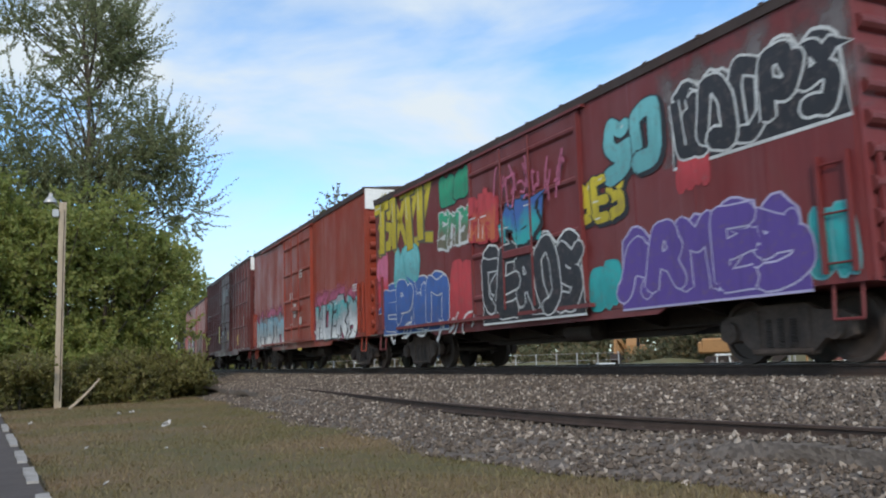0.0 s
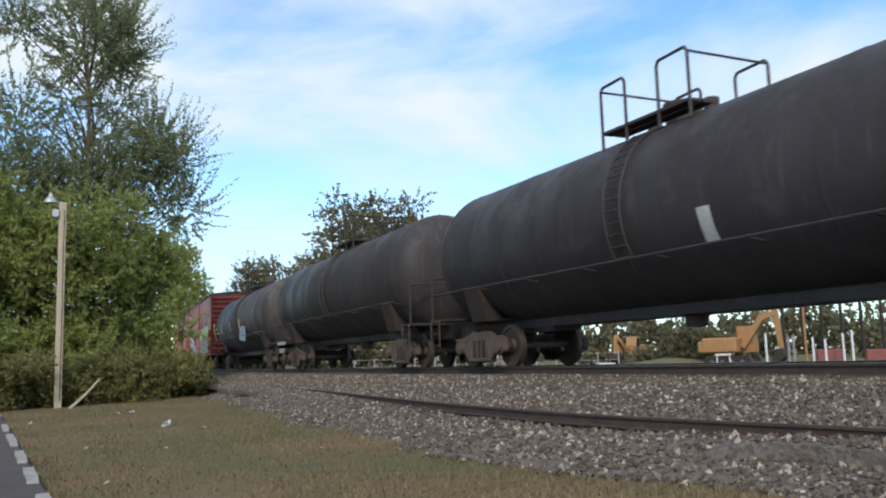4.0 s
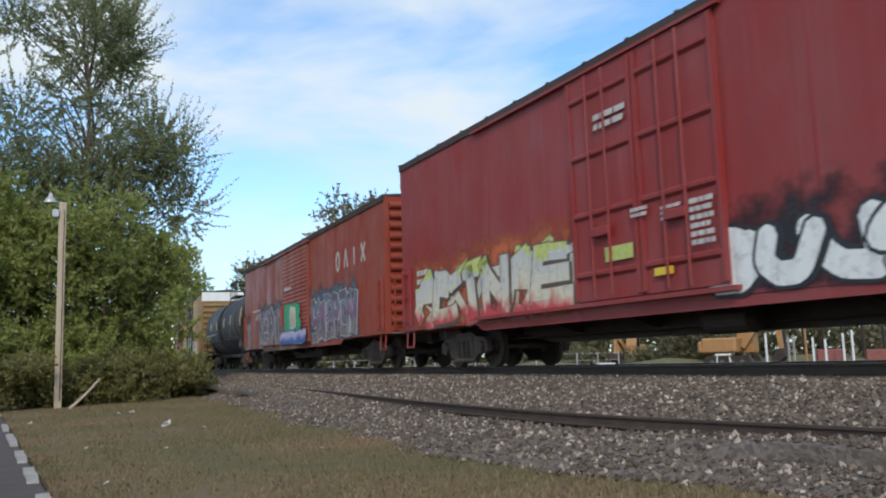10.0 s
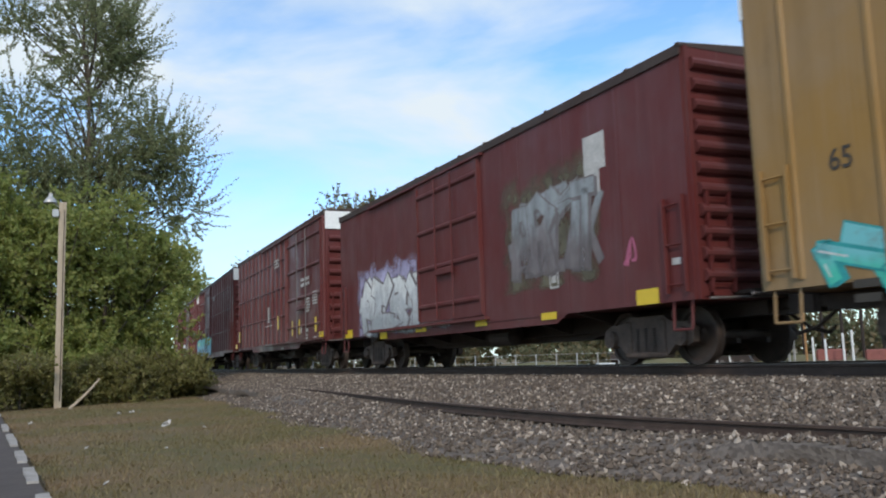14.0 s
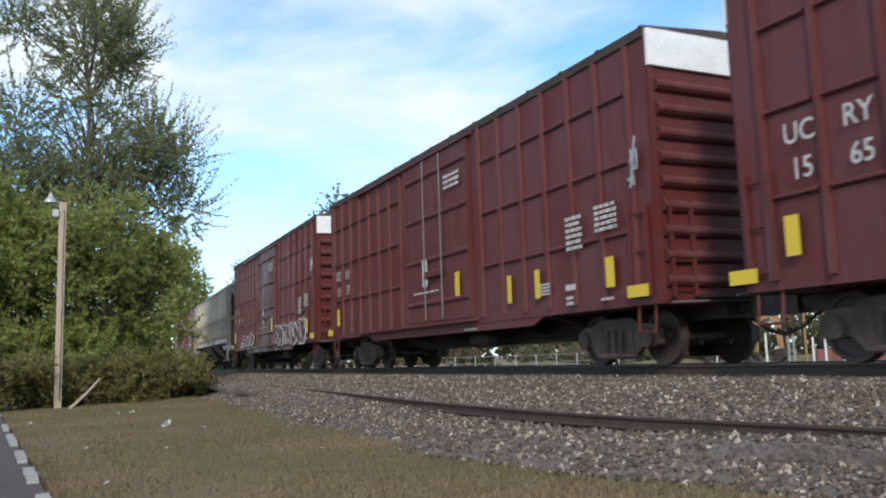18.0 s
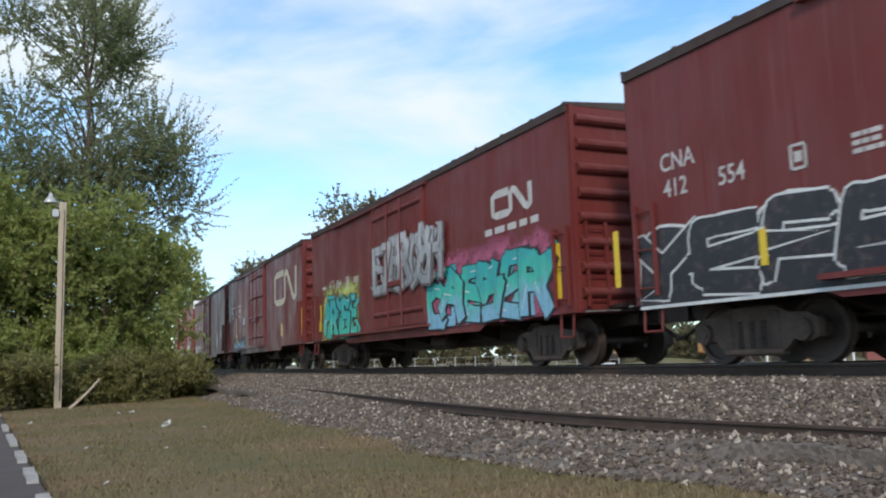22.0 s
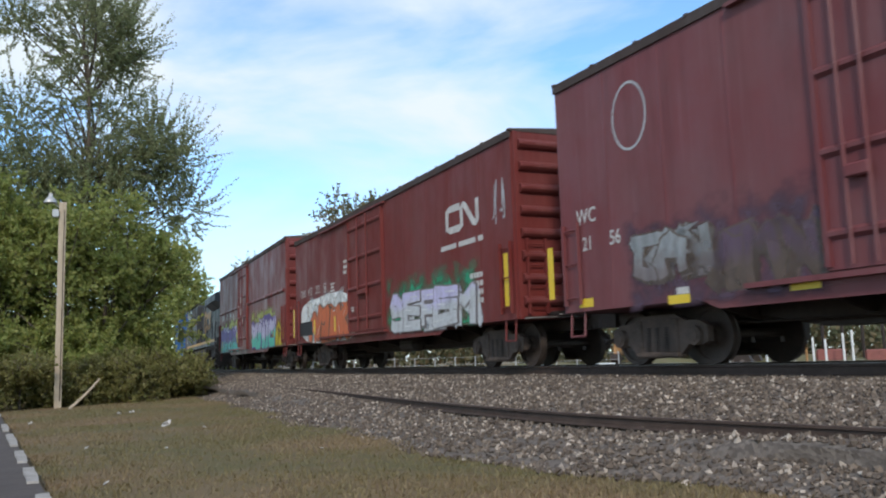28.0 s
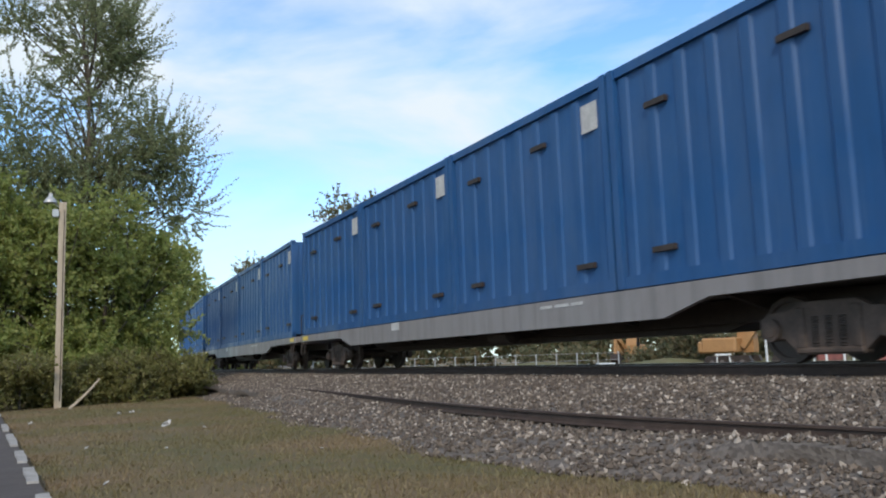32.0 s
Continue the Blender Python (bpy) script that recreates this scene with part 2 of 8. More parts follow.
def part(name, geo, mat, parent, label="", at=None, smooth=False):
    """One mesh object under a thing or a part (or at top level when parent is None)."""
    me = geo.mesh(name, smooth) if isinstance(geo, Geo) else geo
    if isinstance(geo, Geo):
        me.materials.append(M[mat] if isinstance(mat, str) else mat)
    ob = new(name, me)
    if at is not None:
        ob.matrix_basis = at
    if parent is not None:
        ob.parent = parent
    if label:
        ob["label"] = label
    return ob


def thing(name, label, category, group="", at=None):
    ob = new(name)
    ob.empty_display_size = 0.3
    if at is not None:
        ob.matrix_basis = at
    return tagged(ob, label, category, group)


# ---- the line of the track ----
def on_track(s, off=0.0, z=0.0):
    """The pose on the curved line at s metres; off 0 is the near side of the cars, 1.6 the track's middle."""
    a = K * s
    return pose(math.sin(a) / K - off * math.sin(a), D0 + (1 - math.cos(a)) / K + off * math.cos(a), z, 0, 0, math.degrees(a))


def sweep(name, prof, s0, s1, step, mat, parent=None, label="", smooth=False):
    """A profile of (off, z) drawn along the track."""
    n, k = len(prof), int((s1 - s0) / step) + 1
    vs, fs = [], []
    for i in range(k):
        s = s0 + (s1 - s0) * i / (k - 1)
        for off, z in prof:
            vs.append(on_track(s, off, z).translation)
    for i in range(k - 1):
        for j in range(n):
            fs.append((i * n + j, i * n + (j + 1) % n, (i + 1) * n + (j + 1) % n, (i + 1) * n + j))
    fs += [tuple(range(n))[::-1], tuple(range((k - 1) * n, k * n))]
    return part(name, Geo().add(vs, fs), mat, parent, label, smooth=smooth)


def rail_profile(off, z=0.0):
    r = [(-0.07, -0.175), (0.07, -0.175), (0.07, -0.162), (0.012, -0.14), (0.012, -0.045), (0.036, -0.035), (0.036, -0.006), (0.028, 0), (-0.028, 0), (-0.036, -0.006), (-0.036, -0.035), (-0.012, -0.045), (-0.012, -0.14), (-0.07, -0.162)]
    return [(off + a, z + b) for a, b in r]


GROUND = -0.9


# ---- ground ----
def toe(s):
    """How far in front of the cars the ballast ends."""
    return -3.75 - 0.35 * math.exp(-((s + 11) / 7) ** 2) + 0.55 * math.exp(-((s + 3) / 3) ** 2) + 0.18 * math.sin(s * 0.9) + 0.1 * math.sin(s * 2.3 + 1) + (0.8 * min(1, max(0, (-s - 16) / 20)))


def ground_z(x, y):
    return GROUND + 0.05 * noise.noise((x * 0.09, y * 0.09, 0)) + 0.02 * noise.noise((x * 0.5, y * 0.5, 3))


def build_ground():
    def axis(lo, hi, fine_lo, fine_hi):
        a = [lo, lo * 0.5, lo * 0.25, lo * 0.12]
        v = fine_lo
        while v <= fine_hi:
            a.append(v); v += 0.5
        return sorted(set(a + [hi * 0.12, hi * 0.25, hi * 0.5, hi]))
    xs, ys = axis(-1800, 1800, -60, 20), axis(-1800, 1800, -12, 14)
    vs = [(x, y, ground_z(x, y) if abs(x) < 200 else GROUND) for x in xs for y in ys]
    ny = len(ys)
    fs = [(i * ny + j, (i + 1) * ny + j, (i + 1) * ny + j + 1, i * ny + j + 1) for i in range(len(xs) - 1) for j in range(ny - 1)]
    m, nt, b = nodes_of("dry_grass_ground", 0.95)
    c = blend(nt, noise_fac(nt, 0.35, 0.4, 0.62, (1, 1, 1), 5), (0.175, 0.112, 0.056), (0.104, 0.090, 0.032))
    c = blend(nt, scaled(nt, noise_fac(nt, 2.2, 0.45, 0.75, (1, 1, 1), 6), 0.7), c, (0.175, 0.108, 0.062))
    c = blend(nt, scaled(nt, noise_fac(nt, 30, 0.4, 0.75), 0.35), c, (0.08, 0.068, 0.03))
    nt.links.new(c, b.inputs["Base Color"])
    bump(nt, b, noise_fac(nt, 22, 0.3, 0.7), 0.6, 0.03)
    g = part("ground", Geo().add(vs, fs), m, None)
    g.data.shade_smooth()
    tagged(g, "mown dry brown-green grass ground beside the railway", "ground", kind="structure")


def build_track():
    m, nt, b = nodes_of("ballast_gravel", 0.9)
    vor = nt.nodes.new("ShaderNodeTexVoronoi")
    co = nt.nodes.new("ShaderNodeTexCoord")
    vor.inputs["Scale"].default_value = 24
    nt.links.new(co.outputs["Object"], vor.inputs["Vector"])
    ramp = nt.nodes.new("ShaderNodeValToRGB")
    ramp.color_ramp.elements[0].color, ramp.color_ramp.elements[1].color = (0.052, 0.041, 0.034, 1), (0.17, 0.142, 0.122, 1)
    nt.links.new(vor.outputs["Color"], ramp.inputs[0])
    nt.links.new(blend(nt, scaled(nt, noise_fac(nt, 0.6, 0.4, 0.7), 0.5), ramp.outputs[0], (0.085, 0.07, 0.058)), b.inputs["Base Color"])
    bump(nt, b, vor.outputs["Distance"], 0.35, 0.02)
    M["ballast"] = m
    # the ballast bank, its near foot uneven
    vs, fs, k = [], [], 0
    ss = [-420 + i * 4 for i in range(80)] + [-100 + i * 0.5 for i in range(240)] + [20 + i * 5 for i in range(77)]
    for s in ss:
        t = toe(max(-60, min(4, s)))
        for off, z in ((t - 0.25, GROUND - 0.1), (t, GROUND + 0.02), (t + 0.5, GROUND + 0.17), (-2.9, -0.585), (-2.2, -0.50), (-0.9, -0.30), (-0.25, -0.215), (0.7, -0.19), (2.5, -0.19), (3.6, -0.25), (5.4, GROUND - 0.1)):
            vs.append(on_track(s, off, z).translation)
    n = 11
    fs = [(i * n + j, i * n + j + 1, (i + 1) * n + j + 1, (i + 1) * n + j) for i in range(len(ss) - 1) for j in range(n - 1)]
    bal = tagged(part("ballast_bank", Geo().add(vs, fs), "ballast", None), "bank of grey crushed-stone ballast under the railway track", "ballast", kind="structure")
    bal.data.shade_smooth()
    tr = thing("railway_track", "steel railway track on wooden ties in grey ballast", "track")
    tr["kind"] = "structure"
    for off in (0.8475, 2.3525):
        sweep("rail", rail_profile(off), -420, 400, 2.0, "rail", tr, "rusty steel rail with polished head")
        sweep("railhead", [(off - 0.027, 0.0), (off + 0.027, 0.0), (off + 0.027, 0.003), (off - 0.027, 0.003)], -420, 400, 4.0, "railtop", tr)
    tie = Geo().box(-0.115, 0.115, -1.3, 1.3, -0.30, -0.18, 0.012).mesh("tie")
    tie.materials.append(M["tie"])
    for i in range(130):
        part("tie", tie, None, tr, at=on_track(-66 + i * 0.55, 1.6, 0.012 + 0.004 * (i % 3)))
    # the spare rail lying on the ballast shoulder
    lay = [(12, -2.2), (0, -2.2), (-4.6, -2.35), (-6.4, -2.9), (-8, -3.05), (-10.5, -2.98), (-14, -2.76), (-18.6, -2.35), (-25.7, -1.9), (-38, -0.95), (-48, -0.45)]
    # smooth the lay into a gentle curve
    pts = []
    for i in range(61):
        s = 12 - i
        for (s0, o0), (s1, o1) in zip(lay, lay[1:]):
            if s1 <= s <= s0:
                pts.append((s, o0 + (o1 - o0) * (s0 - s) / (s0 - s1)))
                break
    for _ in range(3):
        pts = [pts[0]] + [(b[0], (a[1] + 2 * b[1] + c[1]) / 4) for a, b, c in zip(pts, pts[1:], pts[2:])] + [pts[-1]]
    prof = rail_profile(0, 0)
    n = len(prof)
    sp = thing("spare_rail", "long rusty spare steel rail lying on the ballast shoulder", "rail")
    for k, (a, b) in enumerate(((0, 13), (13, 30), (30, 47), (47, 61))):
        seg = pts[a:min(b + 1, 61)]
        vs = [on_track(s, o + u, -0.445 + z * 0.72 + (0.03 if s < -30 else 0) * (-30 - s) / 8).translation for s, o in seg for u, z in prof]
        fs = [(i * n + j, i * n + (j + 1) % n, (i + 1) * n + (j + 1) % n, (i + 1) * n + j) for i in range(len(seg) - 1) for j in range(n)]
        fs += [tuple(range(n))[::-1], tuple(range((len(seg) - 1) * n, len(seg) * n))]
        part("rail_length", Geo().add(vs, fs), "rail", sp)
        if k:
            s, o = seg[0]
            part("joint_bar", Geo().box(-0.45, 0.45, -0.035, -0.014, -0.115, -0.045), "rail", sp, at=on_track(s, o, -0.425))


build_ground()
build_track()



# ---- the train ----
HY = 1.6          # half width of a car


def make_shared():
    S = {}
    g = Geo().cyl((0, -0.95, 0), (0, 0.95, 0), 0.085, 10)
    for sgn in (-1, 1):
        prof = [(0.665, 0.17), (0.665, 0.47), (0.70, 0.475), (0.70, 0.455), (0.80, 0.45), (0.80, 0.385), (0.76, 0.375), (0.735, 0.16), (0.82, 0.14), (0.82, 0.08)]
        g.lathe([(sgn * a, r) for a, r in prof], "y", 28)
    S["wheelset"] = g.mesh("wheelset", True)
    S["wheelset"].materials.append(M["wheel"])
    # cast sideframe of a three-piece truck
    g = Geo()
    out = [(-1.12, 0.36), (-1.12, 0.60), (-0.95, 0.68), (-0.62, 0.70), (-0.42, 0.80), (0.42, 0.80), (0.62, 0.70), (0.95, 0.68), (1.12, 0.60), (1.12, 0.36), (0.98, 0.30), (0.72, 0.34), (0.48, 0.14), (-0.48, 0.14), (-0.72, 0.34), (-0.98, 0.30)]
    g.prism(out, "y", -1.09, -0.97)
    g.box(-0.50, -0.36, -1.12, -0.95, 0.2, 0.74, 0.02).box(0.36, 0.50, -1.12, -0.95, 0.2, 0.74, 0.02)
    g.box(-0.52, 0.52, -1.13, -0.93, 0.12, 0.22, 0.03)
    S["bearing"] = Geo().lathe([(-1.19, 0.05), (-1.19, 0.10), (-1.17, 0.10), (-1.168, 0.15), (-0.93, 0.15)], "y", 14).mesh("bearing", True)
    S["bearing"].materials.append(M["truckm"])
    S["sideframe"] = g.mesh("sideframe")
    S["sideframe"].materials.append(M["truckm"])
    g = Geo()
    for i in range(3):
        x = -0.21 + 0.21 * i
        prof = [(0.22 + 0.01 * k, 0.062 + 0.022 * (k % 4 in (1, 2))) for k in range(40)]
        g.lathe(prof, "z", 10, (x, -1.04))
    S["springs"] = g.mesh("spring_pack")
    S["springs"].materials.append(M["steel"])
    g = Geo().box(-0.2, 0.2, -1.08, 1.08, 0.42, 0.72, 0.05).cyl((0, 0, 0.70), (0, 0, 0.82), 0.2, 14)
    g.box(-1.25, 1.25, -0.35, -0.27, 0.32, 0.4).box(-1.25, 1.25, 0.27, 0.35, 0.32, 0.4)
    S["bolster"] = g.mesh("bolster")
    S["bolster"].materials.append(M["steel"])
    # knuckle coupler with shank, pointing to +x from its root
    g = Geo().box(-0.2, 0.55, -0.09, 0.09, 0.78, 0.96, 0.02)
    g.prism([(0.5, -0.17), (0.78, -0.20), (0.92, -0.12), (0.80, -0.02), (0.80, 0.05), (0.94, 0.10), (0.90, 0.20), (0.5, 0.17)], "z", 0.72, 1.02)
    S["coupler"] = g.mesh("coupler")
    S["coupler"].materials.append(M["steel"])
    g = Geo().tube([(0.0, 0.25, 0.75), (0.35, 0.3, 0.5), (0.75, 0.22, 0.42), (0.95, 0.1, 0.5)], 0.03, 6)
    S["hose"] = g.mesh("air_hose")
    S["hose"].materials.append(M["steel"])
    return S


S = make_shared()
WHEELSETS = []          # (wheelset object, its car's middle along the train, place on the truck)
CARS = []               # (car object, its middle along the train)


def trucks(car, uc, xs, base=0.889):
    for x in xs:
        tr = new("truck", S["bolster"])
        tr.parent = car
        tr.matrix_basis = pose(x, 0, 0)
        tr["label"] = "dusty cast-steel freight truck"
        part("sideframe", S["sideframe"], None, tr)
        part("sideframe", S["sideframe"], None, tr, at=pose(0, 0, 0, 0, 0, 180))
        part("spring_pack", S["springs"], None, tr)
        part("spring_pack", S["springs"], None, tr, at=pose(0, 0, 0, 0, 0, 180))
        for dx in (-base, base):
            w = part("wheelset", S["wheelset"], None, tr, at=pose(dx, 0, 0.458))
            WHEELSETS.append((w, uc, dx))
            for turn in (0, 180):
                part("bearing", S["bearing"], None, tr, at=pose(dx, 0, 0.455, 0, 0, turn))


def couplers(car, half):
    for sgn, rz in ((1, 0), (-1, 180)):
        part("coupler", S["coupler"], None, car, at=pose(sgn * (half - 0.05), 0, 0, 0, 0, rz))
        part("air_hose", S["hose"], None, car, at=pose(sgn * (half - 0.05), 0, 0, 0, 0, rz))


def ladder(car, x, z0, z1, side=-1, along="x", width=0.42, mat="steel", depth=0.09, name="ladder"):
    g = Geo()
    y = side * (HY + depth * 0.55)
    n = max(2, int((z1 - z0) / 0.36))
    for dx in (-width / 2, width / 2):
        g.box(x + dx - 0.025, x + dx + 0.025, y - 0.03, y + 0.03, z0, z1)
    for i in range(n):
        z = z0 + 0.12 + (z1 - z0 - 0.24) * i / (n - 1)
        g.cyl((x - width / 2, y, z), (x + width / 2, y, z), 0.014, 6)
    return part(name, g, mat, car)


def end_ladder(car, sgn, half, y, z0, z1, mat):
    g = Geo()
    x = sgn * (half + 0.1)
    for dy in (-0.21, 0.21):
        g.box(x - 0.03, x + 0.03, y + dy - 0.025, y + dy + 0.025, z0, z1)
    n = max(2, int((z1 - z0) / 0.36))
    for i in range(n):
        z = z0 + 0.12 + (z1 - z0 - 0.24) * i / (n - 1)
        g.cyl((x, y - 0.21, z), (x, y + 0.21, z), 0.014, 6)
    return part("end_ladder", g, mat, car)


def stirrup(car, x, z, mat="steel"):
    g = Geo().tube([(x - 0.2, -HY + 0.05, z), (x - 0.2, -HY + 0.02, z - 0.42), (x + 0.2, -HY + 0.02, z - 0.42), (x + 0.2, -HY + 0.05, z)], 0.02, 6)
    part("step", g, mat, car)


def panel(car, x, z, w, h, mat="white", y=-HY - 0.006, name="marking", label=""):
    """A flat painted mark on the near side, x and z its middle, seen from the camera."""
    return part(name, Geo().box(x - w / 2, x + w / 2, y - 0.002, y + 0.004, z - h / 2, z + h / 2), mat, car, label)


def bars(car, x, z, w, h, rows=3, mat="white", seed=0, y=-HY - 0.006):
    """Unreadable small lettering as plain bars."""
    rnd = random.Random(seed)
    g = Geo()
    step = h / rows
    for r in range(rows):
        zz = z + h / 2 - (r + 0.5) * step
        xx = x - w / 2
        while xx < x + w / 2 - 0.05:
            d = rnd.uniform(0.12, 0.4) * w
            d = min(d, x + w / 2 - xx)
            g.box(xx, xx + d, y - 0.002, y + 0.003, zz - step * (0.3 if rows > 1 else 0.2), zz + step * (0.3 if rows > 1 else 0.2))
            xx += d + 0.06 * w
    return part("lettering", g, mat, car)


def words(car, x, z, text, size, mat="white", y=-HY - 0.007, squash=0.9, sheer=0.0):
    """Readable lettering on the near side, centred at x, z."""
    cu = bpy.data.curves.new("lettering", "FONT")
    cu.body, cu.size, cu.align_x, cu.align_y, cu.resolution_u = text, size, "CENTER", "CENTER", 3
    cu.shear, cu.offset = sheer, 0.012 * size
    tmp = bpy.data.objects.new("tmp", cu)
    me = bpy.data.meshes.new_from_object(tmp)
    bpy.data.objects.remove(tmp)
    me.name = "lettering"
    me.materials.clear()
    me.materials.append(M[mat])
    ob = new("lettering", me)
    ob.parent = car
    ob.matrix_basis = pose(x, y, z, 90) @ Matrix.Diagonal((squash, 1, 1, 1))
    ob["label"] = "painted numbers and words"
    return ob


def block_letters(car, x, z, n, w, h, gap, mat="white", shapes="I", lw=0.12):
    """A brand name as plain shapes of its size: o ring, v wedge, I bar, x cross, ^ tent."""
    for i in range(n):
        cx, kind = x + (i - (n - 1) / 2) * (w + gap), shapes[i % len(shapes)]
        a, b, g = w / 2 - lw / 2, h / 2 - lw / 2, Geo()
        lines = {"o": [[(a * math.cos(t * math.tau / 12), b * math.sin(t * math.tau / 12)) for t in range(13)]], "v": [[(-a, b), (0, -b), (a, b), (-a, b)]], "I": [[(0, -b), (0, b)]],
                 "x": [[(-a, -b), (a, b)], [(-a, b), (a, -b)]], "^": [[(-a, -b), (0, b), (a, -b)]]}[kind]
        for k, pts in enumerate(lines):
            stroke_bar(g, [(cx + u, z + v) for u, v in pts], lw, -HY - 0.014 - 0.002 * k)
        part("brand_mark", g, mat, car, "plain painted brand shape")


def boxcar(spec):
    """A freight boxcar; spec gives its ends along the train, height, colours and door."""
    front, rear, H, mat = spec["f"], spec["r"], spec["h"], spec["mat"]
    uc, half = (front + rear) / 2, (front - rear) / 2
    car = thing("boxcar", spec["label"], "boxcar", "freight train")
    CARS.append((car, uc))
    zs, eave = spec.get("sill", 0.95), H - 0.03
    body = Geo().box(-half, half, -HY, HY, zs, eave)
    part("body", body, mat, car)
    # roof: shallow gable with cross seams and a fascia
    r = Geo().prism([(-HY - 0.03, eave), (HY + 0.03, eave), (HY + 0.03, eave + 0.03), (0, H + 0.12), (-HY - 0.03, eave + 0.03)], "x", -half - 0.04, half + 0.04)
    k = int(half * 2 / 1.15)
    rs = Geo().prism([(-HY - 0.045, eave + 0.0), (-HY - 0.045, eave + 0.05), (0, H + 0.15), (HY + 0.045, eave + 0.05), (HY + 0.045, eave + 0.0)], "x", -0.035, 0.035).mesh("roof_seam")
    rs.materials.append(M[spec.get("roof", "roof_dark")])
    roof = part("roof", r, spec.get("roof", "roof_dark"), car, "weathered sheet-metal roof with cross seams")
    for i in range(k + 1):
        part("roof_seam", rs, None, roof, at=pose(-half + i * 2 * half / k, 0, 0))
    # eave rail: the roof overhang's shadow is put into its dark colour
    part("eave_rail", Geo().box(-half - 0.03, half + 0.03, -HY - 0.035, -HY, eave - 0.13, eave - 0.005), "roof_dark", car, "roof edge rail, coloured dark for the shadow of the overhang")
    # corrugated ends
    for sgn in (1, -1):
        g = Geo().box(*sorted((sgn * half, sgn * (half + 0.03))), -HY + 0.03, HY - 0.03, zs + 0.05, eave)
        n = spec.get("end_ribs", 9)
        rib = Geo().prism([(0, -0.11), (0.07, -0.08), (0.11, -0.03), (0.11, 0.02), (0.07, 0.07), (0, 0.10)], "y", -HY + 0.15, HY - 0.15).mesh("end_rib")
        rib.materials.append(M[mat])
        zt = eave - (0.75 if spec.get("white") else 0.1)
        for i in range(n):
            z = zs + 0.35 + (zt - zs - 0.5) * i / (n - 1)
            part("end_rib", rib, None, car, at=pose(sgn * (half + 0.03), 0, z, 0, 0, 0 if sgn > 0 else 180))
        for y in (-HY + 0.04, HY - 0.12):
            part("corner_post", Geo().box(*sorted((sgn * half, sgn * (half + 0.07))), y, y + 0.08, zs, eave), mat, car)
        part("end_wall", g, mat, car)
        if spec.get("white"):
            part("end_panel", Geo().box(*sorted((sgn * (half + 0.03), sgn * (half + 0.09))), -HY + 0.02, HY - 0.02, eave - 0.6, eave + 0.0), spec.get("white_mat", "white_end"), car, "white-painted top panel of the end wall")
        end_ladder(car, sgn, half, -HY + 0.45, zs + 0.1, zs + 1.6 if sgn > 0 else eave - 0.9, mat)
        part("end_platform", Geo().box(*sorted((sgn * half, sgn * (half + 0.42))), -0.9, 0.9, 1.02, 1.08), "steel", car)
        part("brake_rod", Geo().tube([(sgn * (half + 0.25), -HY + 0.05, 0.95), (sgn * (half + 0.32), -0.3, 0.98), (sgn * (half + 0.32), 0.2, 0.99)], 0.022, 6), "rod", car, "bare steel uncoupling lever")
        ladder(car, sgn * (half - 0.32), zs + 0.12, zs + 1.55, mat=mat)
        stirrup(car, sgn * (half - 0.32), zs, mat)
    # side posts
    d0, d1 = spec.get("door", (-1.6, 1.6))
    d0, d1 = half - d1 * 2 * half, half - d0 * 2 * half      # given as shares of the length from the front end
    style = spec.get("style", "smooth")
    if style == "ribbed":
        post = Geo().prism([(-0.055, -HY), (-0.038, -HY - 0.06), (0.038, -HY - 0.06), (0.055, -HY)], "z", zs + 0.12, eave - 0.14).mesh("side_post")
        post.materials.append(M[mat])
        for lo, hi in ((-half, d0), (d1, half)):
            n = max(2, round((hi - lo) / 0.84))
            for i in range(n):
                part("side_post", post, None, car, at=pose(lo + (hi - lo) * (i + 0.5) / n, 0, 0))
        for lo, hi in ((-half, d0), (d1, half)):
            n = max(2, round((hi - lo) / 0.84))
            step = (hi - lo) / n
            band = Geo().prism([(-HY, -0.05), (-HY - 0.055, -0.01), (-HY - 0.055, 0.02), (-HY, 0.05)], "x", -step / 2 + 0.09, step / 2 - 0.09).mesh("side_band")
            band.materials.append(M[mat])
            for zz in (0.27, 0.53, 0.79):
                for i in range(n - 1):
                    part("side_band", band, None, car, at=pose(lo + step * (i + 1), 0, zs + (eave - zs) * zz))
    elif style == "panel":
        post = Geo().prism([(-0.05, -HY), (-0.03, -HY - 0.03), (0.03, -HY - 0.03), (0.05, -HY)], "z", zs + 0.1, eave - 0.13).mesh("side_post")
        post.materials.append(M[mat])
        for lo, hi in ((-half, d0), (d1, half)):
            n = max(2, round((hi - lo) / 1.25))
            for i in range(n):
                part("side_post", post, None, car, at=pose(lo + (hi - lo) * (i + 0.5) / n, 0, 0))
    else:
        seam = Geo().prism([(-0.03, -HY), (-0.015, -HY - 0.005), (0.015, -HY - 0.005), (0.03, -HY)], "z", zs + 0.05, eave - 0.13).mesh("side_seam")
        seam.materials.append(M[mat])
        for lo, hi in ((-half, d0), (d1, half)):
            n = max(2, round((hi - lo) / 1.5))
            for i in range(1, n):
                part("side_seam", seam, None, car, at=pose(lo + (hi - lo) * i / n, 0, 0))
    # doors
    leaves = spec.get("leaves", 1)
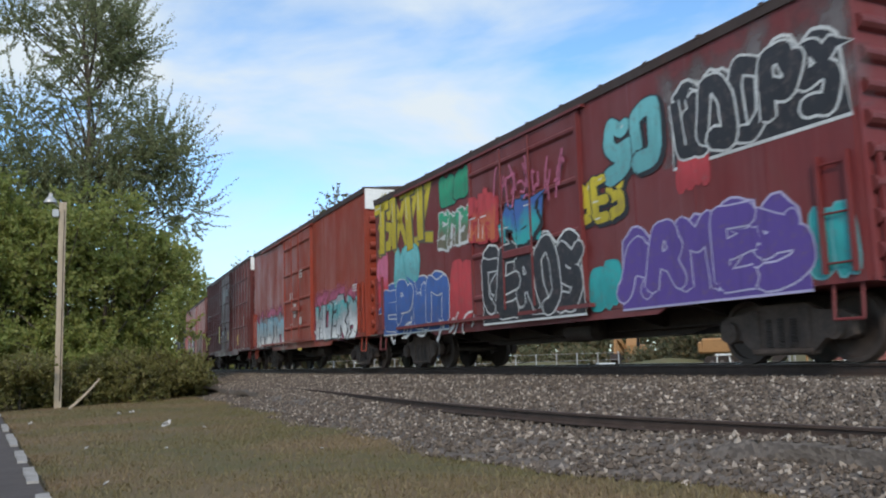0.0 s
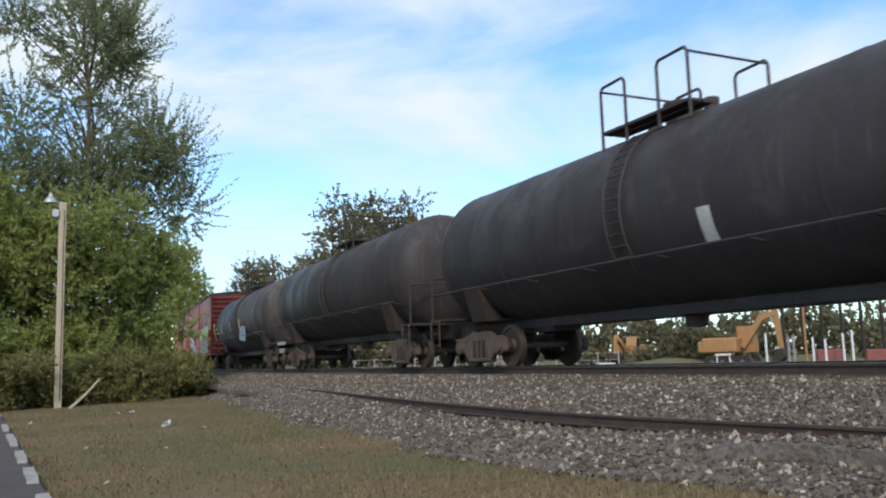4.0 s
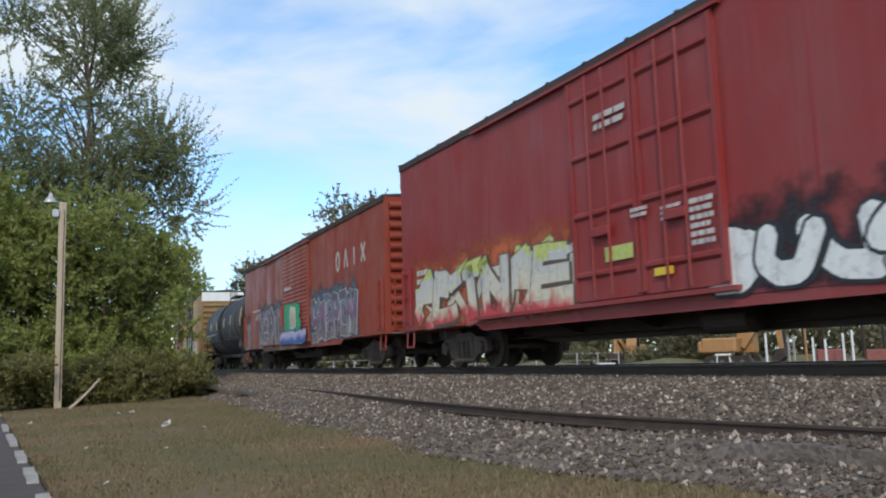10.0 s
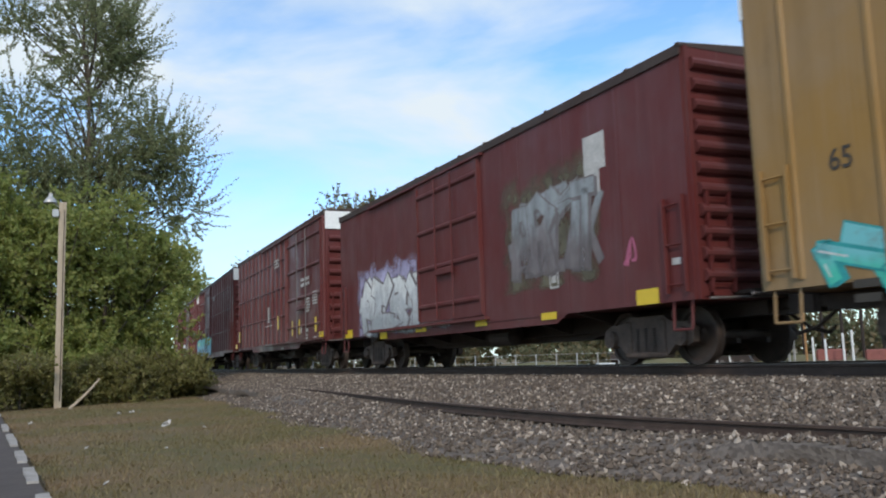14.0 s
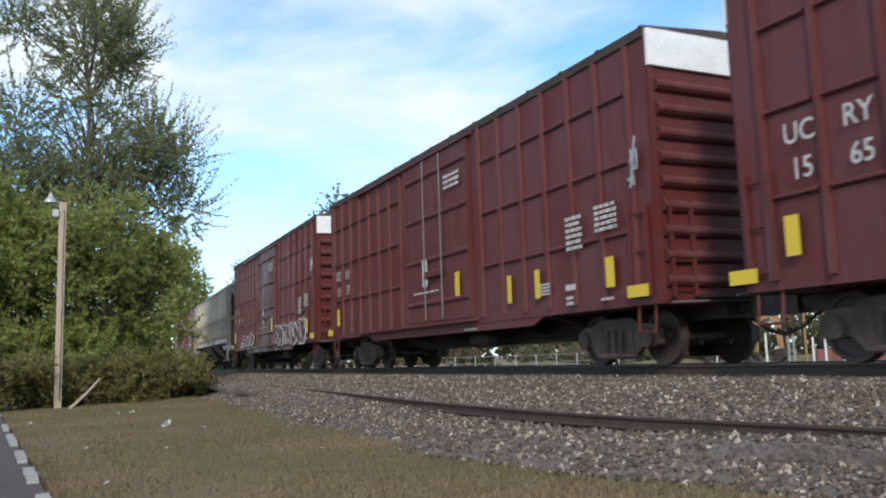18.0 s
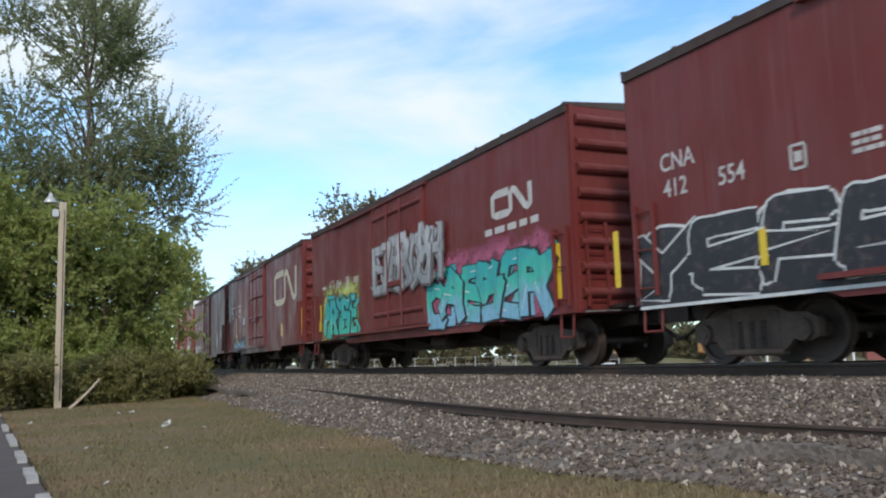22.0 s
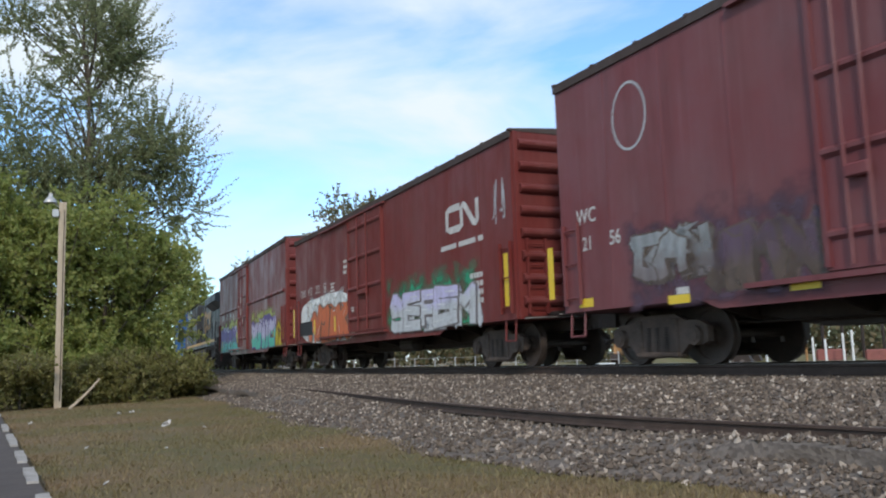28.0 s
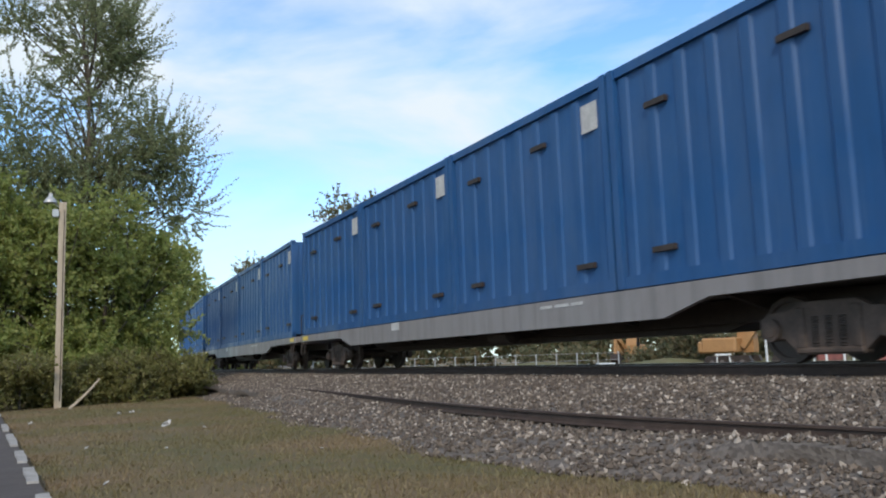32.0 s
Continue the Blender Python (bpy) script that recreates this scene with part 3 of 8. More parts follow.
    for i in range(leaves):
        a, b = d0 + (d1 - d0) * i / leaves, d0 + (d1 - d0) * (i + 1) / leaves
        g = Geo().box(a + 0.02, b - 0.02, -HY - 0.05, -HY, zs + 0.16, eave - 0.2)
        kind = spec.get("door_kind", "plug")
        dm = spec.get("door_mat", mat)
        if kind == "corrugated":
            rib = Geo().prism([(-HY - 0.05, -0.05), (-HY - 0.064, -0.015), (-HY - 0.064, 0.02), (-HY - 0.05, 0.05)], "x", a + 0.08, b - 0.08).mesh("door_rib")
            zz = [zs + 0.3 + (eave - zs - 0.65) * j / 21 for j in range(22)]
        else:
            rib = Geo().prism([(-HY - 0.05, -0.07), (-HY - 0.10, -0.02), (-HY - 0.10, 0.03), (-HY - 0.05, 0.07)], "x", a + 0.1, b - 0.1).mesh("door_rib")
            zz = [zs + (eave - zs) * u for u in (0.14, 0.38, 0.62, 0.86)]
        rib.materials.append(M[dm])
        dr = part("door", g, spec.get("door_mat", mat), car, spec.get("door_label", ""))
        for z in zz:
            part("door_rib", rib, None, dr, at=pose(0, 0, z))
        if kind == "plug":
            for x in (a + 0.07, b - 0.07):
                part("door_edge", Geo().box(x - 0.04, x + 0.04, -HY - 0.09, -HY - 0.05, zs + 0.2, eave - 0.24), dm, dr)
            for x in (a + (b - a) * 0.36, a + (b - a) * 0.62):
                part("lock_rod", Geo().cyl((x, -HY - 0.13, zs + 0.2), (x, -HY - 0.13, eave - 0.25), 0.022, 6), spec.get("rod", spec.get("door_mat", mat)), dr)
            part("lock_gear", Geo().box(a + (b - a) * 0.36, a + (b - a) * 0.62, -HY - 0.16, -HY - 0.08, zs + 1.2, zs + 1.36, 0.02), spec.get("door_mat", mat), dr)
        else:
            part("door_handle", Geo().box(a + 0.1, a + 0.16, -HY - 0.14, -HY - 0.06, zs + 0.8, zs + 1.5), mat, dr)
    part("door_rail", Geo().box(max(-half + 0.3, 2 * d0 - d1), d1 + 0.15, -HY - 0.12, -HY, zs + 0.06, zs + 0.13), mat, car)
    part("door_rail", Geo().box(max(-half + 0.3, 2 * d0 - d1), d1 + 0.15, -HY - 0.10, -HY, eave - 0.19, eave - 0.135), mat, car)
    # sills and underframe
    tx = half - spec.get("truck", 1.8)
    drop = spec.get("drop", 0.16)
    for y in (-HY, HY - 0.05):
        g = Geo().prism([(-tx + 1.5, zs), (-tx + 1.9, zs - drop), (tx - 1.9, zs - drop), (tx - 1.5, zs)], "y", y + 0.015, y + 0.045)
        part("side_sill", g, spec.get("sill_mat", mat), car)
    underframe(car, half, zs, tx)
    trucks(car, uc, (-tx, tx))
    couplers(car, half)
    return car, half


def underframe(car, half, zs, tx):
    g = Geo().prism([(-half - 0.1, 0.72), (-tx + 1.5, 0.72), (-tx + 2.6, 0.50), (tx - 2.6, 0.50), (tx - 1.5, 0.72), (half + 0.1, 0.72), (half + 0.1, zs - 0.01), (-half - 0.1, zs - 0.01)], "y", -0.33, 0.33)
    part("centre_sill", g, "steel", car)
    for i in range(6):
        x = -tx + 1.4 + (2 * tx - 2.8) * i / 5
        part("crossbearer", Geo().prism([(-HY + 0.1, zs), (HY - 0.1, zs), (0.4, zs - 0.3), (-0.4, zs - 0.3)], "x", x - 0.05, x + 0.05), "steel", car)
    part("air_reservoir", Geo().lathe([(0.6, 0.05), (0.63, 0.2), (1.5, 0.2), (1.53, 0.05)], "x", 14, (-0.85, zs - 0.3)), "steel", car)
    part("brake_rigging", Geo().tube([(-tx, -0.5, 0.62), (-1, -0.55, 0.6), (tx, -0.5, 0.62)], 0.02, 5), "steel", car)



def tank_car(spec):
    front, rear, R, mat = spec["f"], spec["r"], spec.get("radius", 1.6), spec["mat"]
    uc, half = (front + rear) / 2, (front - rear) / 2
    car = thing("tank_car", spec["label"], "tank car", "freight train")
    CARS.append((car, uc))
    zc = spec.get("top", 4.05) - R
    t = half - spec.get("short", 0.3)                      # the tank is shorter than its frame
    prof = [(-t + 0.75 * (1 - math.cos(a)), R * math.sin(a)) for a in [0.04 + i * (math.pi / 2 - 0.04) / 7 for i in range(8)]]
    full = prof + [(-x, r) for x, r in prof[::-1]]
    part("tank", Geo().lathe(full, "x", 40, (0, zc)), mat, car, smooth=True)
    for x in (-t * 0.55, 0.0, t * 0.55, -t + 0.78, t - 0.78):
        part("weld_seam", Geo().lathe([(x - 0.03, R - 0.02), (x - 0.02, R + 0.008), (x + 0.02, R + 0.008), (x + 0.03, R - 0.02)], "x", 40, (0, zc)), mat, car)
    # jacket skirt under the tank
    part("belly_sheet", Geo().box(-t + 1.6, t - 1.6, -0.42, 0.42, zc - R - 0.12, zc - R + 0.2), mat, car)
    # manway and platform
    px, dk = spec.get("dome", 0.0), spec.get("deck", 1.15)
    zt = zc + R
    part("manway", Geo().lathe([(zt - 0.15, 0.3), (zt + 0.3, 0.3), (zt + 0.32, 0.34), (zt + 0.38, 0.34), (zt + 0.4, 0.2)], "z", 18, (px, 0)), "steel", car)
    g = Geo()
    for y in (-0.78, -0.5, 0.5, 0.78):
        g.box(px - dk, px + dk, y - 0.12, y + 0.12, zt + 0.02, zt + 0.07)
    part("platform", g, "steel", car, "steel walkway grating round the manway")
    for y in (-0.88, 0.88):
        for x0, x1 in ((px - dk, px - dk * 0.4), (px + dk * 0.35, px + dk)):
            loop = [(x0, y, zt - 0.25), (x0, y, zt + 0.82), (x0 + 0.06, y, zt + 0.9), (x1 - 0.06, y, zt + 0.92), (x1, y, zt + 0.84), (x1, y, zt - 0.25)]
            part("handrail", Geo().tube(loop, 0.028, 6), "steel", car, "bent steel handrail loop")
    for x in (px - dk, px + dk):
        part("handrail", Geo().tube([(x, -0.88, zt + 0.84), (x, 0.88, zt + 0.84)], 0.024, 6), "steel", car)
    for x in (px - 0.75, px + 0.7):
        part("valve_cap", Geo().cyl((x, 0, zt - 0.05), (x, 0, zt + 0.28), 0.13, 10), "steel", car)
    g = Geo()
    for dx in (-0.22, 0.22):
        pts = [(px + dx, -R * math.sin(a) - 0.08, zc + R * math.cos(a)) for a in [0.55 + 0.12 * i for i in range(14)]]
        g.tube(pts, 0.02, 5)
    for i in range(13):
        a = 0.58 + 0.125 * i
        g.cyl((px - 0.22, -R * math.sin(a) - 0.08, zc + R * math.cos(a)), (px + 0.22, -R * math.sin(a) - 0.08, zc + R * math.cos(a)), 0.014, 5)
    part("side_ladder", g, "steel", car)
    # saddles, stub sills and end platforms
    for sgn in (-1, 1):
        g = Geo().prism([(-1.45, zc - 0.75), (-1.2, 1.02), (1.2, 1.02), (1.45, zc - 0.75), (0.8, zc - R + 0.12), (-0.8, zc - R + 0.12)], "x", sgn * (t - 1.75) - 0.35, sgn * (t - 1.75) + 0.35)
        part("saddle", g, "steel", car)
        part("stub_sill", Geo().box(*sorted((sgn * (t - 3.4), sgn * (half + 0.1))), -0.36, 0.36, 0.74, 1.12), "steel", car)
        part("end_platform", Geo().box(*sorted((sgn * (half - 0.85), sgn * half)), -1.45, 1.45, 1.10, 1.16), "steel", car)
        x = sgn * (half - 0.1)
        part("end_rail", Geo().tube([(x, -1.45, 1.15), (x, -1.45, 2.15), (x, -0.5, 2.2), (x, 0.5, 2.2), (x, 1.45, 2.15), (x, 1.45, 1.15)], 0.025, 6), "steel", car)
        g = Geo()
        for i in range(3):
            g.tube([(x - sgn * 0.45, -1.5, 1.1 - 0.28 * i), (x, -1.5, 1.1 - 0.28 * i)], 0.016, 5)
        g.tube([(x, -1.5, 1.15), (x, -1.5, 0.5)], 0.02, 5).tube([(x - sgn * 0.45, -1.5, 1.15), (x - sgn * 0.45, -1.5, 0.5)], 0.02, 5)
        part("step", g, "steel", car)
    part("bottom_valve", Geo().lathe([(0.62, 0.06), (0.64, 0.2), (0.9, 0.22), (zc - R + 0.05, 0.3)], "z", 14, (0, 0)), "steel", car)
    part("handrail", Geo().tube([(-t + 0.3, -R - 0.1, zc - 0.85), (t - 0.3, -R - 0.1, zc - 0.85)], 0.022, 6), mat, car, "long side handrail")
    for i in range(8):
        x = -t + 0.6 + (2 * t - 1.2) * i / 7
        part("rail_bracket", Geo().tube([(x, -R - 0.1, zc - 0.85), (x, -math.sqrt(R * R - 0.9 * 0.9) + 0.02, zc - 0.9)], 0.018, 5), mat, car)
    trucks(car, uc, (-(half - 1.75), half - 1.75))
    couplers(car, half)
    return car, half, zc, R


def on_tank(car, x, w, ang0, ang1, R, zc, mat, name="reflector", n=6):
    """A strip bent round the near side of a tank, angles in degrees up from its waist."""
    vs, fs = [], []
    for k in range(n + 1):
        a = radians(ang0 + (ang1 - ang0) * k / n)
        for dx in (-w / 2, w / 2):
            for r in (R + 0.004, R + 0.012):
                vs.append((x + dx, -r * math.cos(a), zc + r * math.sin(a)))
    for k in range(n):
        o = 4 * k
        fs += [(o + 1, o + 3, o + 7, o + 5), (o, o + 4, o + 6, o + 2), (o, o + 1, o + 5, o + 4), (o + 2, o + 6, o + 7, o + 3)]
    fs += [(0, 2, 3, 1), (4 * n, 4 * n + 1, 4 * n + 3, 4 * n + 2)]
    return part(name, Geo().add(vs, fs), mat, car)


def hopper_car(spec):
    front, rear, H = spec["f"], spec["r"], spec["h"]
    uc, half = (front + rear) / 2, (front - rear) / 2
    car = thing("covered_hopper", spec["label"], "hopper car", "freight train")
    CARS.append((car, uc))
    eave, zl = H - 0.3, 1.72
    # body cut away at both ends above the slope sheets
    b = half - 0.15
    side = [(-b + 1.5, zl), (b - 1.5, zl), (b - 1.5, zl + 1.0), (b - 0.35, eave - 0.3), (b - 0.35, eave), (-b + 0.35, eave), (-b + 0.35, eave - 0.3), (-b + 1.5, zl + 1.0)]
    part("body", Geo().prism(side, "y", -HY + 0.08, HY - 0.08), "cream", car)
    part("roof", Geo().prism([(-HY + 0.02, eave), (HY - 0.02, eave), (HY - 0.1, eave + 0.08), (0.6, H - 0.04), (-0.6, H - 0.04), (-HY + 0.1, eave + 0.08)], "x", -b + 0.2, b - 0.2), "hopper_roof", car, "grey sheet-metal hopper roof")
    post = Geo().prism([(-0.06, -HY + 0.08), (-0.04, -HY), (0.04, -HY), (0.06, -HY + 0.08)], "z", zl, eave).mesh("side_post")
    post.materials.append(M["cream"])
    for i in range(17):
        part("side_post", post, None, car, at=pose(-b + 1.5 + (2 * b - 3.0) * i / 16, 0, 0))
    part("side_sill", Geo().box(-half + 0.3, half - 0.3, -HY, -HY + 0.1, zl - 0.22, zl), "cream", car)
    part("running_board", Geo().box(-b + 0.1, b - 0.1, -0.45, 0.45, H + 0.02, H + 0.06), "galv", car)
    part("running_board_edge", Geo().box(-b + 0.3, b - 0.3, -HY + 0.05, -HY + 0.3, eave + 0.1, eave + 0.14), "galv", car)
    part("hatch_cover", Geo().lathe([(H + 0.0, 0.75), (H + 0.12, 0.72), (H + 0.22, 0.5), (H + 0.27, 0.1)], "z", 16, (b - 1.3, -0.4)), "loco_roof", car, "dark domed hatch cover")
    for i in range(4):
        x = -b * 0.62 + i * b * 1.24 / 3
        part("roof_hatch", Geo().lathe([(H - 0.05, 0.4), (H + 0.12, 0.4), (H + 0.16, 0.2)], "z", 14, (x, 0.0)), "galv", car)
    # three pyramid hoppers below
    for i in range(3):
        x0 = -b + 2.3 + (2 * b - 4.6) * i / 3
        x1 = x0 + (2 * b - 4.6) / 3
        xm = (x0 + x1) / 2
        g = Geo().add([(x0, -HY + 0.12, zl), (x1, -HY + 0.12, zl), (x1, HY - 0.12, zl), (x0, HY - 0.12, zl), (xm - 0.5, -0.5, 0.62), (xm + 0.5, -0.5, 0.62), (xm + 0.5, 0.5, 0.62), (xm - 0.5, 0.5, 0.62)],
                      [(0, 1, 5, 4), (1, 2, 6, 5), (2, 3, 7, 6), (3, 0, 4, 7), (0, 3, 2, 1), (4, 5, 6, 7)])
        part("hopper_bay", g, "hopper_grey", car, "grimy grey discharge hopper")
        part("outlet_gate", Geo().box(xm - 0.62, xm + 0.62, -0.7, 0.7, 0.52, 0.64, 0.02), "steel", car)
    for sgn in (-1, 1):
        # slope sheet, end posts, ladder and platform
        x = sgn * (half - 0.2)
        # the shade over the slope sheet is put into its dark grey
        sh = Geo().prism([(sgn * (b - 2.6), zl - 0.2), (sgn * (b - 0.4), eave - 0.5), (sgn * (b - 0.4), eave - 0.3), (sgn * (b - 2.6), zl + 0.1)], "y", -HY + 0.12, HY - 0.12)
        part("slope_sheet", sh, "hopper_grey", car)
        for y in (-HY + 0.06, HY - 0.06):
            part("end_post", Geo().box(x - 0.06, x + 0.06, y - 0.05, y + 0.05, 1.1, eave), "cream_end", car)
        part("end_post", Geo().tube([(x, -0.6, 1.1), (x, -0.6, eave)], 0.05, 6), "cream_end", car)
        part("end_brace", Geo().tube([(x, -HY + 0.06, eave), (sgn * (b - 1.5), -HY + 0.06, zl + 0.9)], 0.04, 6), "cream_end", car)
        part("end_platform", Geo().box(*sorted((sgn * (half - 1.5), sgn * (half + 0.12))), -HY + 0.05, HY - 0.05, 1.12, 1.26), "cream_end", car)
        part("end_beam", Geo().box(*sorted((sgn * (half - 2.6), sgn * half)), -HY + 0.02, -HY + 0.14, 1.12, 1.34), "cream_end", car)
        part("end_plate", Geo().box(*sorted((sgn * (b - 1.5), sgn * (b - 1.47))), -HY + 0.1, HY - 0.1, 1.2, zl + 1.05), "hopper_grey", car)
        g = Geo()
        for dx in (0.0, -sgn * 0.45):
            g.box(x + dx - 0.03, x + dx + 0.03, -HY - 0.06, -HY, 0.5, eave)
        for i in range(11):
            z = 0.6 + i * (eave - 0.7) / 10
            g.cyl((x, -HY - 0.03, z), (x - sgn * 0.45, -HY - 0.03, z), 0.016, 5)
        part("ladder", g, "cream_end", car)
        part("stub_sill", Geo().box(*sorted((sgn * (half - 3.2), sgn * (half + 0.1))), -0.36, 0.36, 0.74, 1.12), "steel", car)
    part("centre_sill", Geo().box(-half, half, -0.25, 0.25, 0.85, 1.2), "steel", car)
    trucks(car, uc, (-(half - 2.0), half - 2.0))
    couplers(car, half)
    return car, half


def container(parent, x0, x1, z0, H, seed):
    """A tall blue waste container with a corrugated side, standing on a flatcar."""
    rnd = random.Random(seed)
    y = 1.5
    c = part("container", Geo().box(x0 + 0.05, x1 - 0.05, -y + 0.04, y - 0.04, z0 + 0.1, z0 + H - 0.06), "blue", parent, "tall blue corrugated steel container")
    for x in (x0 + 0.08, x1 - 0.08):
        for yy in (-y, y):
            part("corner_post", Geo().box(x - 0.08, x + 0.08, yy - 0.06 if yy < 0 else yy - 0.1, yy + 0.1 if yy < 0 else yy + 0.06, z0, z0 + H), "blue", c)
    for yy in (-y - 0.03, y - 0.09):
        part("bottom_rail", Geo().box(x0, x1, yy, yy + 0.12, z0, z0 + 0.2), "blue", c)
        part("top_rail", Geo().box(x0, x1, yy, yy + 0.12, z0 + H - 0.16, z0 + H), "blue", c)
    for i in range(4):
        yy = -y + 0.3 + i * (2 * y - 0.6) / 3
        for x in (x0 + 0.02, x1 - 0.05):
            part("end_stake", Geo().box(x - 0.02, x + 0.05, yy - 0.06, yy + 0.06, z0 + 0.15, z0 + H - 0.1), "blue", c)
    if "corrugation" not in S:
        S["corrugation"] = Geo().prism([(-0.13, -y + 0.04), (-0.09, -y), (0.09, -y), (0.13, -y + 0.04)], "z", z0 + 0.2, z0 + H - 0.2).mesh("corrugation")
        S["corrugation"].materials.append(M["blue"])
    for i in range(9):
        part("corrugation", S["corrugation"], None, c, at=pose(x0 + 0.35 + (x1 - x0 - 0.7) * i / 8, 0, 0))
    return c


def flat_car(spec):
    front, rear = spec["f"], spec["r"]
    uc, half = (front + rear) / 2, (front - rear) / 2
    car = thing("container_flatcar", spec["label"], "flat car", "freight train")
    CARS.append((car, uc))
    part("deck", Geo().box(-half, half, -1.5, 1.5, 1.02, 1.22, 0.02), "deck", car, "long grey weathered steel deck")
    part("side_sill", Geo().prism([(-half, 1.0), (-half, 1.22), (half, 1.22), (half, 1.0), (half - 4.5, 0.98), (half - 5.5, 0.72), (-half + 5.5, 0.72), (-half + 4.5, 0.98)], "y", -1.54, -1.44), "deck", car)
    part("side_sill", Geo().prism([(-half, 1.0), (-half, 1.22), (half, 1.22), (half, 1.0), (half - 4.5, 0.98), (half - 5.5, 0.72), (-half + 5.5, 0.72), (-half + 4.5, 0.98)], "y", 1.44, 1.54), "deck", car)
    underframe(car, half, 1.0, half - 2.9)
    n, z0, H = 4, 1.24, 3.68
    w = 6.17
    for i in range(n):
        x0 = (i - n / 2) * w + 0.03
        c = container(car, x0, x0 + w - 0.06, z0, H, i)
        for dx, dz in ((0.9, 0.5), (0.9, 2.8), (3.6, 2.9), (5.0, 0.45)):
            part("latch", Geo().box(x0 + dx, x0 + dx + 0.5, -1.545, -1.47, z0 + dz, z0 + dz + 0.09), "steel", c)
        part("placard", Geo().box(x0 + w - 0.85, x0 + w - 0.38, -1.512, -1.503, z0 + H - 0.85, z0 + H - 0.35), "white", c, "torn white paper placard")
        for dy in (-0.9, 0, 0.9):
            part("roof_lug", Geo().box(x0 + w - 0.3, x0 + w - 0.15, dy - 0.1, dy + 0.1, z0 + H - 0.02, z0 + H + 0.09), "blue", c)
    for sgn in (-1, 1):
        part("reflector", Geo().box(sgn * (half - 0.6) - 0.3, sgn * (half - 0.6) + 0.3, -1.55, -1.542, 1.04, 1.18), "yellow", car)
        part("end_rail", Geo().tube([(sgn * half, -1.3, 1.2), (sgn * half, -1.3, 2.0), (sgn * half, -0.6, 2.0), (sgn * half, -0.6, 1.2)], 0.022, 6), "steel", car)
        stirrup(car, sgn * (half - 0.4), 1.0)
        part("brake_rod", Geo().tube([(sgn * (half + 0.1), -1.3, 0.95), (sgn * (half + 0.3), -0.3, 0.95)], 0.02, 5), "rod", car)
    bars(car, half * 0.35, 1.11, 1.4, 0.14, 1, "white", 5, -1.548)
    panel(car, -half * 0.28, 1.12, 0.55, 0.2, "white", -1.548)
    trucks(car, uc, (-(half - 2.9), half - 2.9))
    couplers(car, half)
    return car, half


